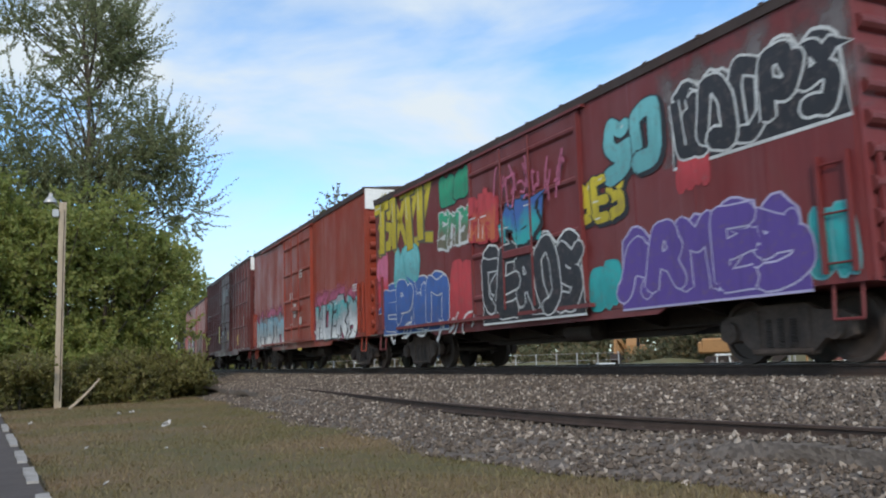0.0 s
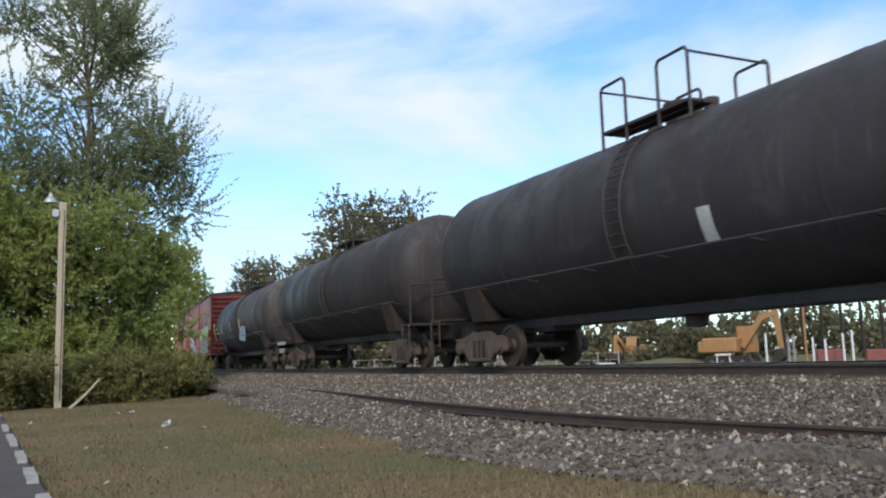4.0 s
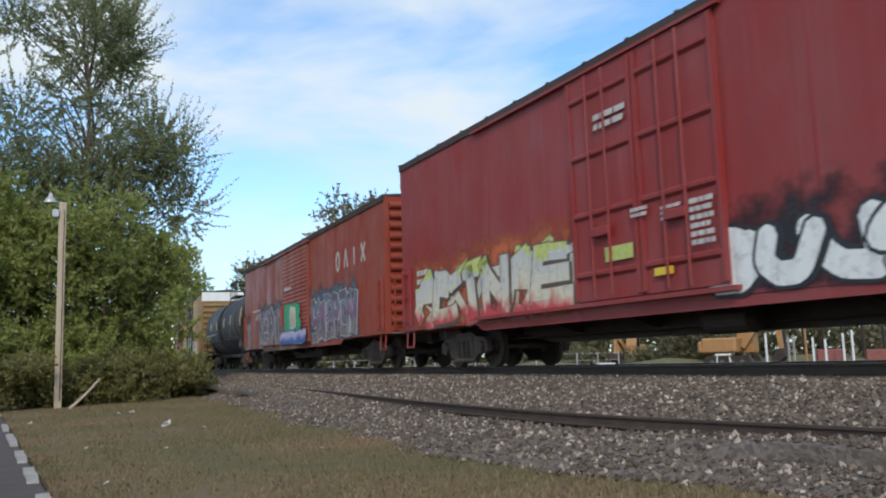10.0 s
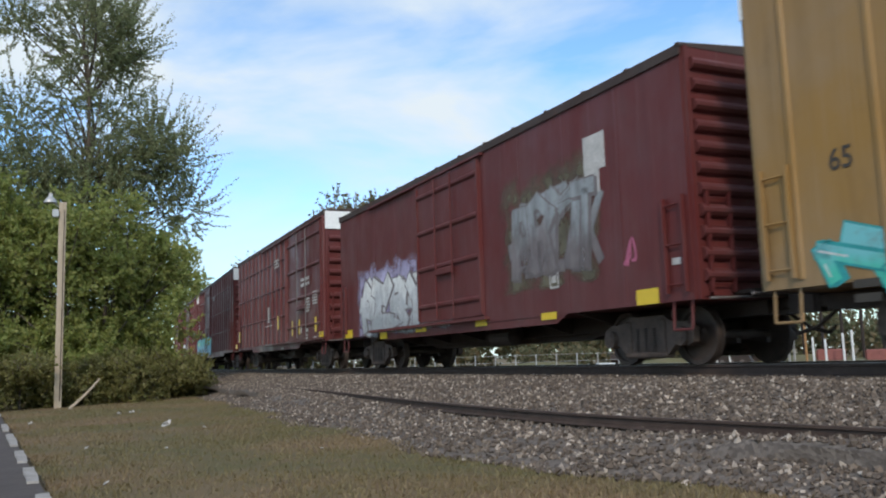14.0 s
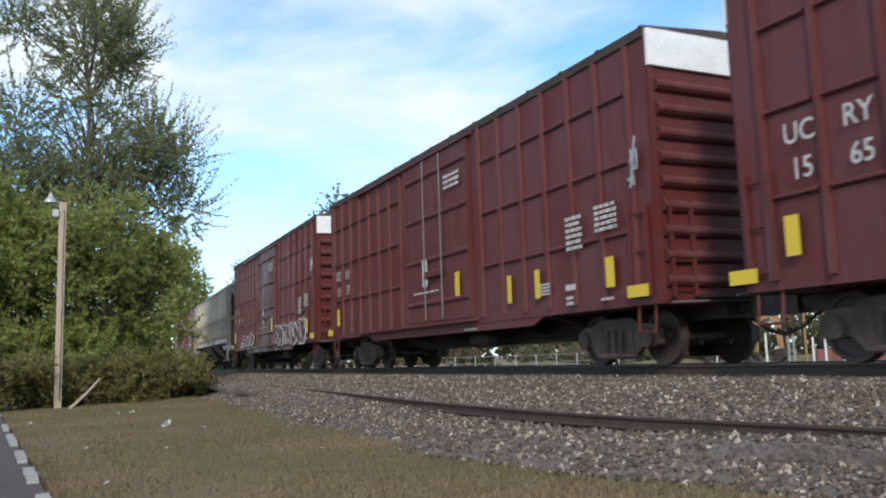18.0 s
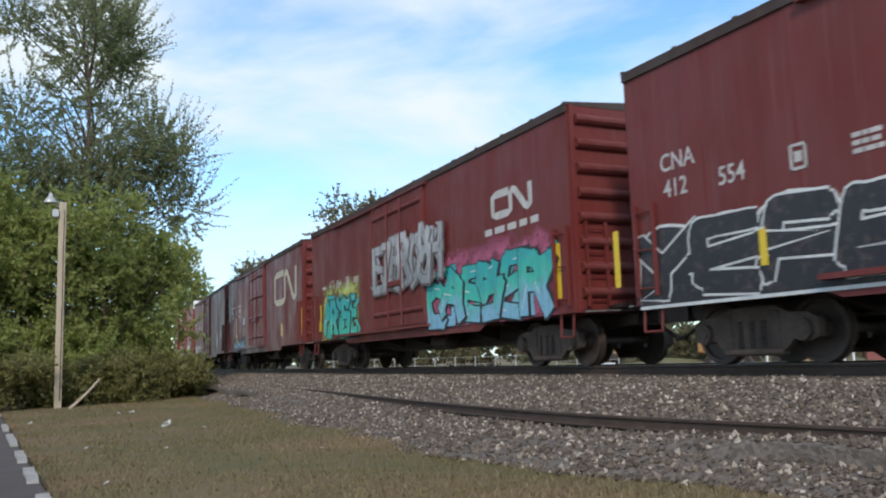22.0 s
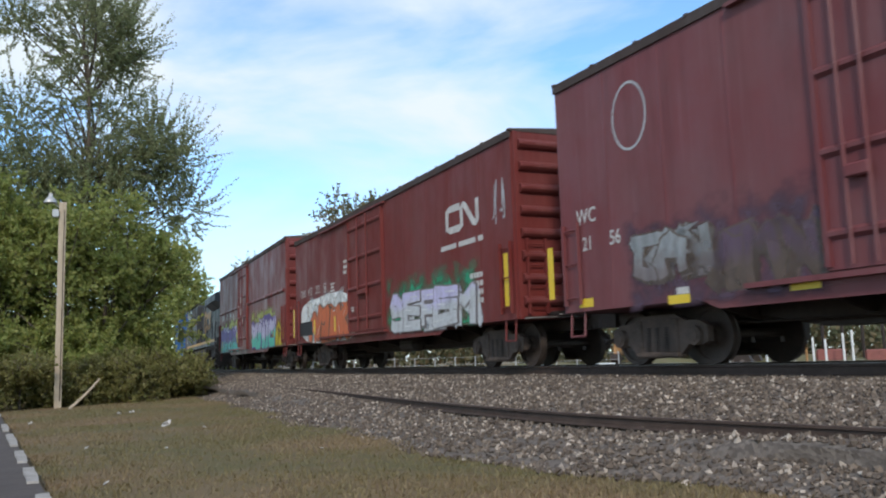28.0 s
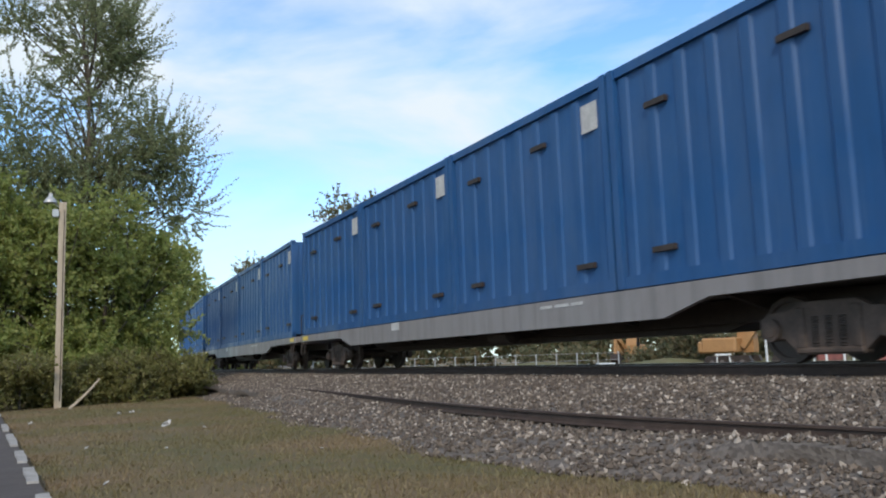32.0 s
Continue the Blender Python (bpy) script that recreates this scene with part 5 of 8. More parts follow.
def graffiti(car, x0, x1, z0, z1, fills, line="black", n=5, seed=0, out=0.0, cloud=None, lw=0.03, worn=0.0, text="", fat=1.0, drop=0.07, slab=False, soft=False):
    """A sprayed piece: a row of fat bent capitals with outlines and a dropped edge, over an optional mist. out: how far its wall stands proud."""
    rnd = random.Random(seed * 7 + 3)
    y = -HY - 0.006 - out
    text = text or "".join(rnd.choice("AESRKOUNMTH") for _ in range(n))
    n = len(text)
    w, H = (x1 - x0) / n, z1 - z0
    fill = piece_paint(tuple(fills), z0, z1, worn)
    edge = piece_paint((line,), z0, z1, worn) if worn else "sp_" + line
    if cloud:
        g = Geo()
        sheet(g, [(x0 - 0.45, z0), (x1 + 0.45, z0), (x1 + 0.45, z1 + 0.45), (x0 - 0.45, z1 + 0.45)], y)
        part("graffiti_cloud", g, cloud_paint(SPRAY[cloud], x0 - 0.45, x1 + 0.45, z0, z1 + 0.45), car, "sprayed colour mist behind graffiti")
    if slab:
        # one filled ground under all the letters, arched over each of them
        top = []
        for i in range(n):
            hi, q = H * rnd.uniform(0.86, 1.0), rnd.uniform(0.08, 0.2)
            top += [(x0 + (i + u) * w, z0 + hi * (1 - q + q * math.sin(u * math.pi)) + rnd.uniform(-0.03, 0.03)) for u in (0.04, 0.2, 0.4, 0.6, 0.8, 0.96)]
        pts = [(x0 - 0.06, z0 + 0.02), (x1 + 0.1, z0 + 0.02)] + top[::-1]
        back, face = Geo(), Geo()
        sheet(back, grown(pts, lw * 1.4), y - 0.0004)
        sheet(face, pts, y - 0.0012)
        part("ground_fill", face, fill, part("graffiti_ground", back, edge, car, "sprayed ground under the letters"))
    for i in range(0 if soft else n):
        # bent strokes behind, which lock the letters together
        back, face = Geo(), Geo()
        cx = x0 + (i + rnd.uniform(0.75, 1.1)) * w
        for pts in skeleton(rnd.choice("KXZNSM"), min(cx, x1 - 0.3 * w), z0 + 0.12 * H, w * 0.9, H * rnd.uniform(0.6, 0.8), rnd, False):
            stroke_bar(back, pts, 0.24 * w * fat + 2 * lw, y - 0.0004, (0, 0), 0.2, False)
            stroke_bar(face, pts, 0.24 * w * fat, y - 0.0012, (0, 0), 0.2, False)
        part("backing_fill", face, fill, part("graffiti_backing", back, edge, car, "sprayed strokes behind the letters"))
    for i, ch in enumerate(text):
        h = H * rnd.uniform(0.82, 1.0)
        wide = w * (0.5 if ch == "I" else rnd.uniform(1.1, 1.36))
        t = min((0.36 if soft else 0.29) * wide if ch != "I" else 0.7 * wide, 0.27 * h) * fat
        cx, zb = x0 + (i + 0.5) * w, z0 + lw + (H - h) * rnd.uniform(0, 0.6)
        bones = skeleton(ch, cx, zb + t / 2, max(0.05, wide - t), h - t - 2 * lw, rnd, soft)
        y0 = y - 0.0035 - 0.007 * (i % 2)
        back, face, ink = Geo(), Geo(), Geo()
        for pts in bones:
            tp = rnd.uniform(-0.3, 0.45)
            if drop:
                stroke_bar(back, pts, t + 2 * lw, y0, (drop, -drop * 0.6 if zb > 1.0 else 0.0), tp, soft)
            stroke_bar(back, pts, t + 2 * lw, y0 - 0.002, (0, 0), tp, soft)
            stroke_bar(face, pts, t, y0 - 0.004, (0, 0), tp, soft)
            a, b = pts[0], pts[min(2, len(pts) - 1)]
            o = t * 0.22
            if rnd.random() < 0.55:
                # a pointed serif thrown off the stroke
                q, r = rnd.choice((pts[0], pts[-1])), rnd.uniform(0.35, 0.8) * w
                d = rnd.choice((-1, 1))
                tri = [(q[0] - d * t * 0.4, q[1] - t * 0.35), (q[0] + d * r, q[1] + rnd.uniform(-0.1, 0.3) * H), (q[0] - d * t * 0.2, q[1] + t * 0.4)]
                tri = [(u, min(z1 + 0.12, max(z0, v))) for u, v in tri]
                tri = tri if d > 0 else tri[::-1]
                sheet(back, grown(tri, lw), y0 - 0.0015)
                sheet(face, tri, y0 - 0.0035)
            stroke_bar(ink, [(a[0] - o, a[1]), ((a[0] + b[0]) / 2 - o, (a[1] + b[1]) / 2)], lw * 0.8, y0 - 0.0062)
        lt = part("graffiti_letter", back, edge, car, "sprayed graffiti capital with outline")
        part("letter_fill", face, fill, lt)
        if not worn and not slab:
            part("letter_highlight", ink, "sp_" + ("white" if line != "white" else rnd.choice(("silver", "white"))), lt)


def patches(car, x0, x1, z0, z1, fills, line="black", n=2, seed=0, out=0.0, lw=0.03):
    """Rounded sprayed patches without letters."""
    rnd = random.Random(seed * 7 + 3)
    fill = piece_paint(tuple(fills), z0, z1)
    for i in range(n):
        w = (x1 - x0) / n
        y0 = -HY - 0.006 - out - 0.004 * i
        pts = blob(x0 + (i + 0.5) * w, (z0 + z1) / 2 + rnd.uniform(-0.06, 0.06) * (z1 - z0), w * rnd.uniform(1.0, 1.3), (z1 - z0) * rnd.uniform(0.85, 1.0), rnd)
        pts = [(px, min(max(pz, z0 + lw), z1)) for px, pz in pts]
        back, face = Geo(), Geo()
        sheet(back, grown(pts, lw), y0)
        sheet(face, pts, y0 - 0.0015)
        part("patch_fill", face, fill, part("graffiti_patch", back, "sp_" + line, car, "rounded sprayed colour patch"))


def scrawl(car, x0, x1, z0, z1, colour, n=4, seed=0, lw=0.05, out=0.0):
    """A tag written in single strokes, too wild to read."""
    rnd = random.Random(seed * 13 + 1)
    g = Geo()
    w = (x1 - x0) / n
    for i in range(n):
        cx, y = x0 + (i + 0.5) * w, -HY - 0.007 - out - 0.0012 * i
        for _ in range(rnd.choice((2, 3))):
            pts, a = [], rnd.uniform(0, 6.28)
            p0, p1 = (cx + rnd.uniform(-0.45, 0.1) * w, rnd.uniform(z0, z0 + 0.4 * (z1 - z0))), (cx + rnd.uniform(-0.1, 0.45) * w, rnd.uniform(z0 + 0.6 * (z1 - z0), z1))
            bow = rnd.uniform(-0.5, 0.5) * w
            for t in range(9):
                u = t / 8
                pts.append((p0[0] + (p1[0] - p0[0]) * u + bow * math.sin(u * 3.14), p0[1] + (p1[1] - p0[1]) * u + 0.15 * (z1 - z0) * math.sin(u * 6.28 + a)))
            ribbon(g, pts, lw, y)
    part("graffiti_tag", g, "sp_" + colour, car, "sprayed single-line tag")


def worm_logo(car, x0, x1, z0, z1, mat="white", lw=0.2):
    """The railway's sign as one plain bent stroke."""
    g = Geo()
    w, h = x1 - x0, z1 - z0
    k = [(0.46, 0.93), (0.14, 0.93), (0.05, 0.85), (0.05, 0.15), (0.14, 0.07), (0.42, 0.07), (0.5, 0.15), (0.5, 0.83), (0.56, 0.92), (0.62, 0.86), (0.84, 0.14), (0.9, 0.08), (0.96, 0.16), (0.96, 0.98)]
    ribbon(g, [(x0 + a * w, z0 + b * h) for a, b in k], lw, -HY - 0.008)
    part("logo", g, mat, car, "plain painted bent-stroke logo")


def ring_logo(car, x, z, r, mat="white", lw=0.05, squash=1.0):
    g = Geo()
    ribbon(g, [(x + r * squash * math.cos(i * math.tau / 20), z + r * math.sin(i * math.tau / 20)) for i in range(21)], lw, -HY - 0.009)
    part("logo", g, mat, car, "plain painted ring mark")


def frame_mark(car, x, z, w, h, mat="white", out=0.0):
    g = Geo()
    y = -HY - 0.008 - out
    for a, b, c, d in ((-w / 2, w / 2, h / 2 - 0.04, h / 2), (-w / 2, w / 2, -h / 2, -h / 2 + 0.04), (-w / 2, -w / 2 + 0.04, -h / 2, h / 2), (w / 2 - 0.04, w / 2, -h / 2, h / 2)):
        g.box(x + a, x + b, y - 0.002, y, z + c, z + d)
    g.box(x - w * 0.22, x + w * 0.22, y - 0.002, y, z - h * 0.2, z + h * 0.2)
    part("stencil_box", g, mat, car)



# ---- gravel, grass, road ----
def stuff_mesh(name, verts, faces, mat, label, category, parent=None, smooth=False):
    me = bpy.data.meshes.new(name)
    me.from_pydata(verts.tolist(), [], faces.tolist())
    me.materials.append(M[mat] if isinstance(mat, str) else mat)
    ob = new(name, me)
    if parent is None:
        tagged(ob, label, category, kind="stuff")
    else:
        ob.parent = parent
        ob["kind"] = "stuff"
    return ob


def stones():
    rng = np.random.default_rng(5)
    base = np.array([(1, 0, 0), (-1, 0, 0), (0, 1, 0), (0, -1, 0), (0, 0, 1), (0, 0, -1)], float)
    tri = np.array([(0, 2, 4), (2, 1, 4), (1, 3, 4), (3, 0, 4), (2, 0, 5), (1, 2, 5), (3, 1, 5), (0, 3, 5)])
    pts = []
    zprof = ((-2.9, -0.585), (-2.2, -0.50), (-0.9, -0.30), (-0.25, -0.215), (0.7, -0.19), (2.5, -0.19))
    while len(pts) < 84000:
        s = -rng.random() ** 1.9 * 64 + 4.0
        t = toe(max(-60, min(4, s)))
        off = t - 0.22 + rng.random() * (0.95 - t + 0.2)
        if off < t + 0.12 and rng.random() < 0.45:
            continue
        prof = ((t - 0.25, GROUND), (t, GROUND + 0.02), (t + 0.5, GROUND + 0.17)) + zprof
        z = prof[-1][1]
        for (a, za), (b, zb) in zip(prof, prof[1:]):
            if a <= off <= b:
                z = za + (zb - za) * (off - a) / max(1e-6, b - a)
                break
        p = on_track(s, off, z).translation
        pts.append((p.x, p.y, p.z))
    P = np.array(pts)
    n = len(P)
    size = rng.uniform(0.016, 0.032, (n, 1)) * rng.choice([1, 1, 1.4], (n, 1))
    sc = size * rng.uniform(0.65, 1.25, (n, 3))
    ang = rng.uniform(0, 6.28, (n, 2))
    v = base[None] * sc[:, None] + rng.uniform(-0.35, 0.35, (n, 6, 3)) * size[:, None]
    c, s_ = np.cos(ang[:, 0])[:, None], np.sin(ang[:, 0])[:, None]
    v = np.stack([v[..., 0] * c - v[..., 1] * s_, v[..., 0] * s_ + v[..., 1] * c, v[..., 2]], -1)
    c, s_ = np.cos(ang[:, 1])[:, None], np.sin(ang[:, 1])[:, None]
    v = np.stack([v[..., 0] * c - v[..., 2] * s_, v[..., 1], v[..., 0] * s_ + v[..., 2] * c], -1)
    v = v + P[:, None] + np.array([0, 0, 0.012])
    f = tri[None] + (np.arange(n) * 6)[:, None, None]
    m, nt, b = nodes_of("crushed_stone", 0.85)
    geo, ramp = nt.nodes.new("ShaderNodeNewGeometry"), nt.nodes.new("ShaderNodeValToRGB")
    e = ramp.color_ramp.elements
    e[0].color, e[1].color = (0.050, 0.037, 0.029, 1), (0.47, 0.40, 0.335, 1)
    e.new(0.5).color = (0.103, 0.077, 0.059, 1)
    e.new(0.85).color = (0.190, 0.150, 0.118, 1)
    nt.links.new(geo.outputs["Random Per Island"], ramp.inputs[0])
    nt.links.new(blend(nt, scaled(nt, noise_fac(nt, 30, 0.4, 0.7), 0.4), ramp.outputs[0], (0.135, 0.105, 0.082)), b.inputs["Base Color"])
    stuff_mesh("ballast_stones", v.reshape(-1, 3), f.reshape(-1, 3), m, "loose grey and white crushed ballast stones", "gravel")


def grass_blades():
    """Blades that are green in some patches and straw-brown in others, like the soil below them."""
    m, nt, b = nodes_of("dry_grass", 0.7)
    geo, ramp = nt.nodes.new("ShaderNodeNewGeometry"), nt.nodes.new("ShaderNodeValToRGB")
    e = ramp.color_ramp.elements
    e[0].color, e[1].color = (0.115, 0.088, 0.038, 1), (0.235, 0.165, 0.088, 1)
    nt.links.new(geo.outputs["Random Per Island"], ramp.inputs[0])
    c = blend(nt, scaled(nt, noise_fac(nt, 0.35, 0.4, 0.62, (1, 1, 1), 5), 0.8), ramp.outputs[0], (0.124, 0.108, 0.038))
    nt.links.new(c, b.inputs["Base Color"])
    return m


def grass():
    rng = np.random.default_rng(8)
    P = []
    while len(P) < 75000:
        x = -3.6 - rng.random() ** 1.5 * 36 if rng.random() < 0.85 else rng.uniform(-3.6, 9.0)
        y = rng.uniform(-0.4, 6.8)
        s = math.asin(max(-1, min(1, x * K))) / K
        edge = D0 + toe(max(-60, min(4, s))) + 0.0008 * x * x
        if y > edge + 0.1 or y < road_edge(x) + 0.05:
            continue
        if noise.noise((x * 0.7, y * 0.7, 9)) < -0.15 and rng.random() < 0.6:
            continue
        P.append((x, y, ground_z(x, y)))
    P = np.array(P)
    n = len(P)
    a, h = rng.uniform(0, 6.28, n), rng.uniform(0.02, 0.055, n) * (1 + 0.8 * (rng.random(n) < 0.04))
    w = rng.uniform(0.004, 0.009, n)
    side = np.stack([np.cos(a), np.sin(a), 0 * a], 1) * w[:, None]
    tip = P + np.stack([rng.normal(0, 0.02, n), rng.normal(0, 0.02, n), h], 1)
    v = np.stack([P - side, P + side, tip], 1).reshape(-1, 3)
    f = np.arange(n * 3).reshape(-1, 3)
    stuff_mesh("grass", v, f, grass_blades(), "short mown patchy dry grass", "grass")


def road_edge(x):
    return 0.13 + 0.034 * (x + 13.0)


def road_and_litter():
    xs = [20 - i * 2 for i in range(40)]
    vs = [(x, yy, GROUND + 0.085) for x in xs for yy in (road_edge(min(x, -4)) - 0.02, -3, -8, -14)]
    fs = [(i * 4 + j, i * 4 + j + 1, i * 4 + 5 + j, i * 4 + 4 + j) for i in range(39) for j in range(3)]
    vs2 = [(x, y, z - 0.12) for x, y, z in vs]
    k = len(vs)
    g = Geo().add(vs + vs2, fs + [(i * 4 + k, i * 4 + 4 + k, i * 4 + 4, i * 4) for i in range(39)])
    tagged(part("road", g, "asphalt", None), "worn grey asphalt of a parking area", "road", kind="structure")
    rnd = random.Random(4)
    # a line of broken white-painted kerb stones, each of its own length
    for xa, xb in ((-24.5, -23.2), (-19.6, -16.9), (-16.4, -13.3), (-12.75, -10.85), (-10.45, -8.8), (-8.1, -7.2)):
        g, h = Geo(), (xb - xa) * 0.40
        g.prism([(-h, -0.05), (-h * 0.3, -0.06), (h * 0.4, -0.052), (h, -0.06), (h + 0.03, 0.04), (h * 0.2, 0.058), (-h * 0.5, 0.05), (-h - 0.02, 0.058)], "z", 0.0, 0.03)
        x = (xa + xb) / 2
        tagged(part("kerb_stone", g, "kerbm", None, at=pose(x, road_edge(x) - 0.06, GROUND + 0.078, 0, 0, math.degrees(0.034) + rnd.uniform(-0.6, 0.6))), "flat white-painted kerb stone with worn edges beside the grass", "kerb stone", "kerb stones along the grass")
    for x, y, s in ((-16.9, 2.6, 0.16), (-15.8, 3.1, 0.07), (-22.5, 2.35, 0.12), (-23, 2.7, 0.14), (-20.5, 0.35, 0.1), (-13.2, 0.95, 0.06), (-10.6, 3.55, 0.05), (-10.2, 4.55, 0.05), (-9.2, 0.85, 0.07), (-14.2, 5.4, 0.05), (-12.3, 1.9, 0.05)):
        g = Geo()
        for _ in range(3):
            a, r = rnd.uniform(0, 6.28), s * rnd.uniform(0.6, 1)
            u, w = Vector((math.cos(a), math.sin(a), rnd.uniform(-0.1, 0.5))) * r / 2, Vector((-math.sin(a), math.cos(a), rnd.uniform(0, 0.6))) * r / 3
            g.add([-u - w, u - w, u + w + Vector((0, 0, r * 0.2)), -u + w, Vector((0, 0, -0.01)) - u - w, u - w * 1.1, u + w, w - u], [(0, 1, 2, 3), (4, 7, 6, 5), (0, 4, 5, 1), (1, 5, 6, 2), (2, 6, 7, 3), (3, 7, 4, 0)])
        tagged(part("paper_scrap", g, "white", None, at=pose(x, y, ground_z(x, y) + s * 0.22 + 0.01)), "crumpled white paper scrap lying on the grass", "litter", "litter on the grass")


# ---- trees and bushes ----
def spray(rng, clumps, twigs, leaves, size, length, up=0.25, wild=0.7, slim=0.36):
    """Twigs with leaves all round a set of clumps (x, y, z, radius, flatness): leaf and twig geometry."""
    C = np.array(clumps, float)
    idx = np.repeat(np.arange(len(C)), twigs)
    N = len(idx)
    d = rng.normal(size=(N, 3))
    d /= np.linalg.norm(d, axis=1, keepdims=True)
    r = C[idx, 3] * rng.random(N) ** 0.55
    o = C[idx, :3] + d * r[:, None] * np.stack([np.ones(N), np.ones(N), C[idx, 4]], 1)
    t = d * 0.8 + rng.normal(size=(N, 3)) * wild * 0.6 + np.array([0, 0, up])
    t /= np.linalg.norm(t, axis=1, keepdims=True)
    L = length * rng.uniform(0.5, 1.25, N)
    k = (np.arange(leaves) + 0.6) / leaves
    pos = o[:, None] + t[:, None] * (L[:, None] * k)[..., None]
    n = N * leaves
    pos = pos.reshape(n, 3)
    ax = np.repeat(t, leaves, 0) * 0.6 + rng.normal(size=(n, 3)) * 0.75
    ax /= np.linalg.norm(ax, axis=1, keepdims=True)
    sd = np.cross(ax, rng.normal(size=(n, 3)))
    sd /= np.linalg.norm(sd, axis=1, keepdims=True)
    l = size * rng.uniform(0.65, 1.3, (n, 1))
    v = np.stack([pos, pos + ax * l * 0.45 + sd * l * slim, pos + ax * l, pos + ax * l * 0.45 - sd * l * slim], 1).reshape(-1, 3)
    f = np.arange(4 * n).reshape(-1, 4)
    tv = np.stack([o - 0.01, o + np.array([0.012, 0, 0]), o + np.array([0, 0.012, 0.006]), o + t * L[:, None]], 1).reshape(-1, 3)
    b = (np.arange(N) * 4)[:, None, None]
    tf = (np.array([(0, 1, 3), (1, 2, 3), (2, 0, 3)])[None] + b).reshape(-1, 3)
    return v, f, tv, tf


def limb(g, p, q, r0, r1, rnd, bend=0.12, n=5):
    p, q = Vector(p), Vector(q)
    L = (q - p).length
    last, lr = p, r0
    off = Vector((rnd.uniform(-1, 1), rnd.uniform(-1, 1), rnd.uniform(-0.3, 0.6))) * L * bend
    for i in range(1, n + 1):
        u = i / n
        c = p.lerp(q, u) + off * math.sin(u * math.pi)
        r = r0 + (r1 - r0) * u
        g.cyl(last, c, lr, 8, r)
        last, lr = c, r


def tree(name, label, base, trunk_top, clumps, leaf, seed, twigs, leaves, size, length, r0=0.3, category="tree", group="", **kw):
    rnd, rng = random.Random(seed), np.random.default_rng(seed)
    root = thing(name, label, category, group, at=Matrix.Translation(base))
    b = Vector(base)
    tt = Vector(trunk_top) - b
    g = Geo()
    limb(g, (0, 0, -0.1), tt, r0, r0 * 0.35, rnd, 0.05, 7)
    part("trunk", g, "bark", root)
    for c in clumps:
        e = Vector(c[:3]) - b
        u = min(0.95, max(0.15, (e.z - 1.5) / max(1, tt.z) * 0.75))
        g = Geo()
        limb(g, tt * u, e, r0 * 0.32 * (1.1 - u), 0.02, rnd, 0.14, 4)
        if r0 > 0.05 and e.length > 1:
            part("limb", g, "bark", root)
    loc = [(c[0] - b.x, c[1] - b.y, c[2] - b.z, c[3], c[4]) for c in clumps]
    v, f, tv, tf = spray(rng, loc, twigs, leaves, size, length, **kw)
    stuff_mesh("crown", v, f, leaf, "", "", root)
    stuff_mesh("twig", tv, tf, "bark", "", "", root)
    return root


def spot(az, d):
    """The place d metres off in the direction az degrees left of straight across the track."""
    return -math.sin(radians(az)) * d, math.cos(radians(az)) * d


def shoots(rng, masses, leaves, size, length):
    """Long curved shoots set close with leaves, pointing out and up from the heart of each mass (x, y, z, width, height, count)."""
    O, T = [], []
    for x, y, z, rw, rh, k in masses:
        d = rng.normal(size=(k, 3))
        d /= np.linalg.norm(d, axis=1, keepdims=True)
        r = rng.random((k, 1)) ** 0.45
        O.append(np.array([x, y, z]) + d * r * np.array([rw, rw * 0.8, rh]) * 0.86)
        t = d * 0.75 + rng.normal(size=(k, 3)) * 0.30 + np.array([0.08, 0, 0.22])
        T.append(t / np.linalg.norm(t, axis=1, keepdims=True))
    o, t = np.concatenate(O), np.concatenate(T)
    N = len(o)
    L = length * rng.uniform(0.45, 1.3, N)
    bend = rng.uniform(0.05, 0.55, (N, 1)) * np.array([[0, 0, 1.0]])
    k = (np.arange(leaves) + 0.5) / leaves
    pos = (o[:, None] + t[:, None] * (L[:, None] * k)[..., None] + bend[:, None] * ((k ** 2)[None] * L[:, None])[..., None]).reshape(-1, 3)
    n = N * leaves
    ax = np.repeat(t, leaves, 0) * 0.55 + rng.normal(size=(n, 3)) * 0.6 + np.array([0, 0, -0.12])
    ax /= np.linalg.norm(ax, axis=1, keepdims=True)
    sd = np.cross(ax, rng.normal(size=(n, 3)))
    sd /= np.linalg.norm(sd, axis=1, keepdims=True)
    l = size * rng.uniform(0.6, 1.25, (n, 1)) * (1.15 - 0.45 * np.tile(k, N))[:, None]
    v = np.stack([pos, pos + ax * l * 0.5 + sd * l * 0.3, pos + ax * l, pos + ax * l * 0.5 - sd * l * 0.3], 1).reshape(-1, 3)
    tip = o + (t + bend) * L[:, None]
    mid = o + (t * 0.5 + bend * 0.25) * L[:, None]
    e1, e2 = np.array([0.02, 0, 0]), np.array([0, 0.02, 0.01])
    tv = np.stack([o, o + e1, o + e2, mid, mid + e1 * 0.6, mid + e2 * 0.6, tip], 1).reshape(-1, 3)
    q = np.array([(0, 1, 4), (0, 4, 3), (1, 2, 5), (1, 5, 4), (2, 0, 3), (2, 3, 5), (3, 4, 6), (4, 5, 6), (5, 3, 6)])
    tf = (q[None] + (np.arange(N) * 7)[:, None, None]).reshape(-1, 3)
    return v, np.arange(4 * n).reshape(-1, 4), tv, tf


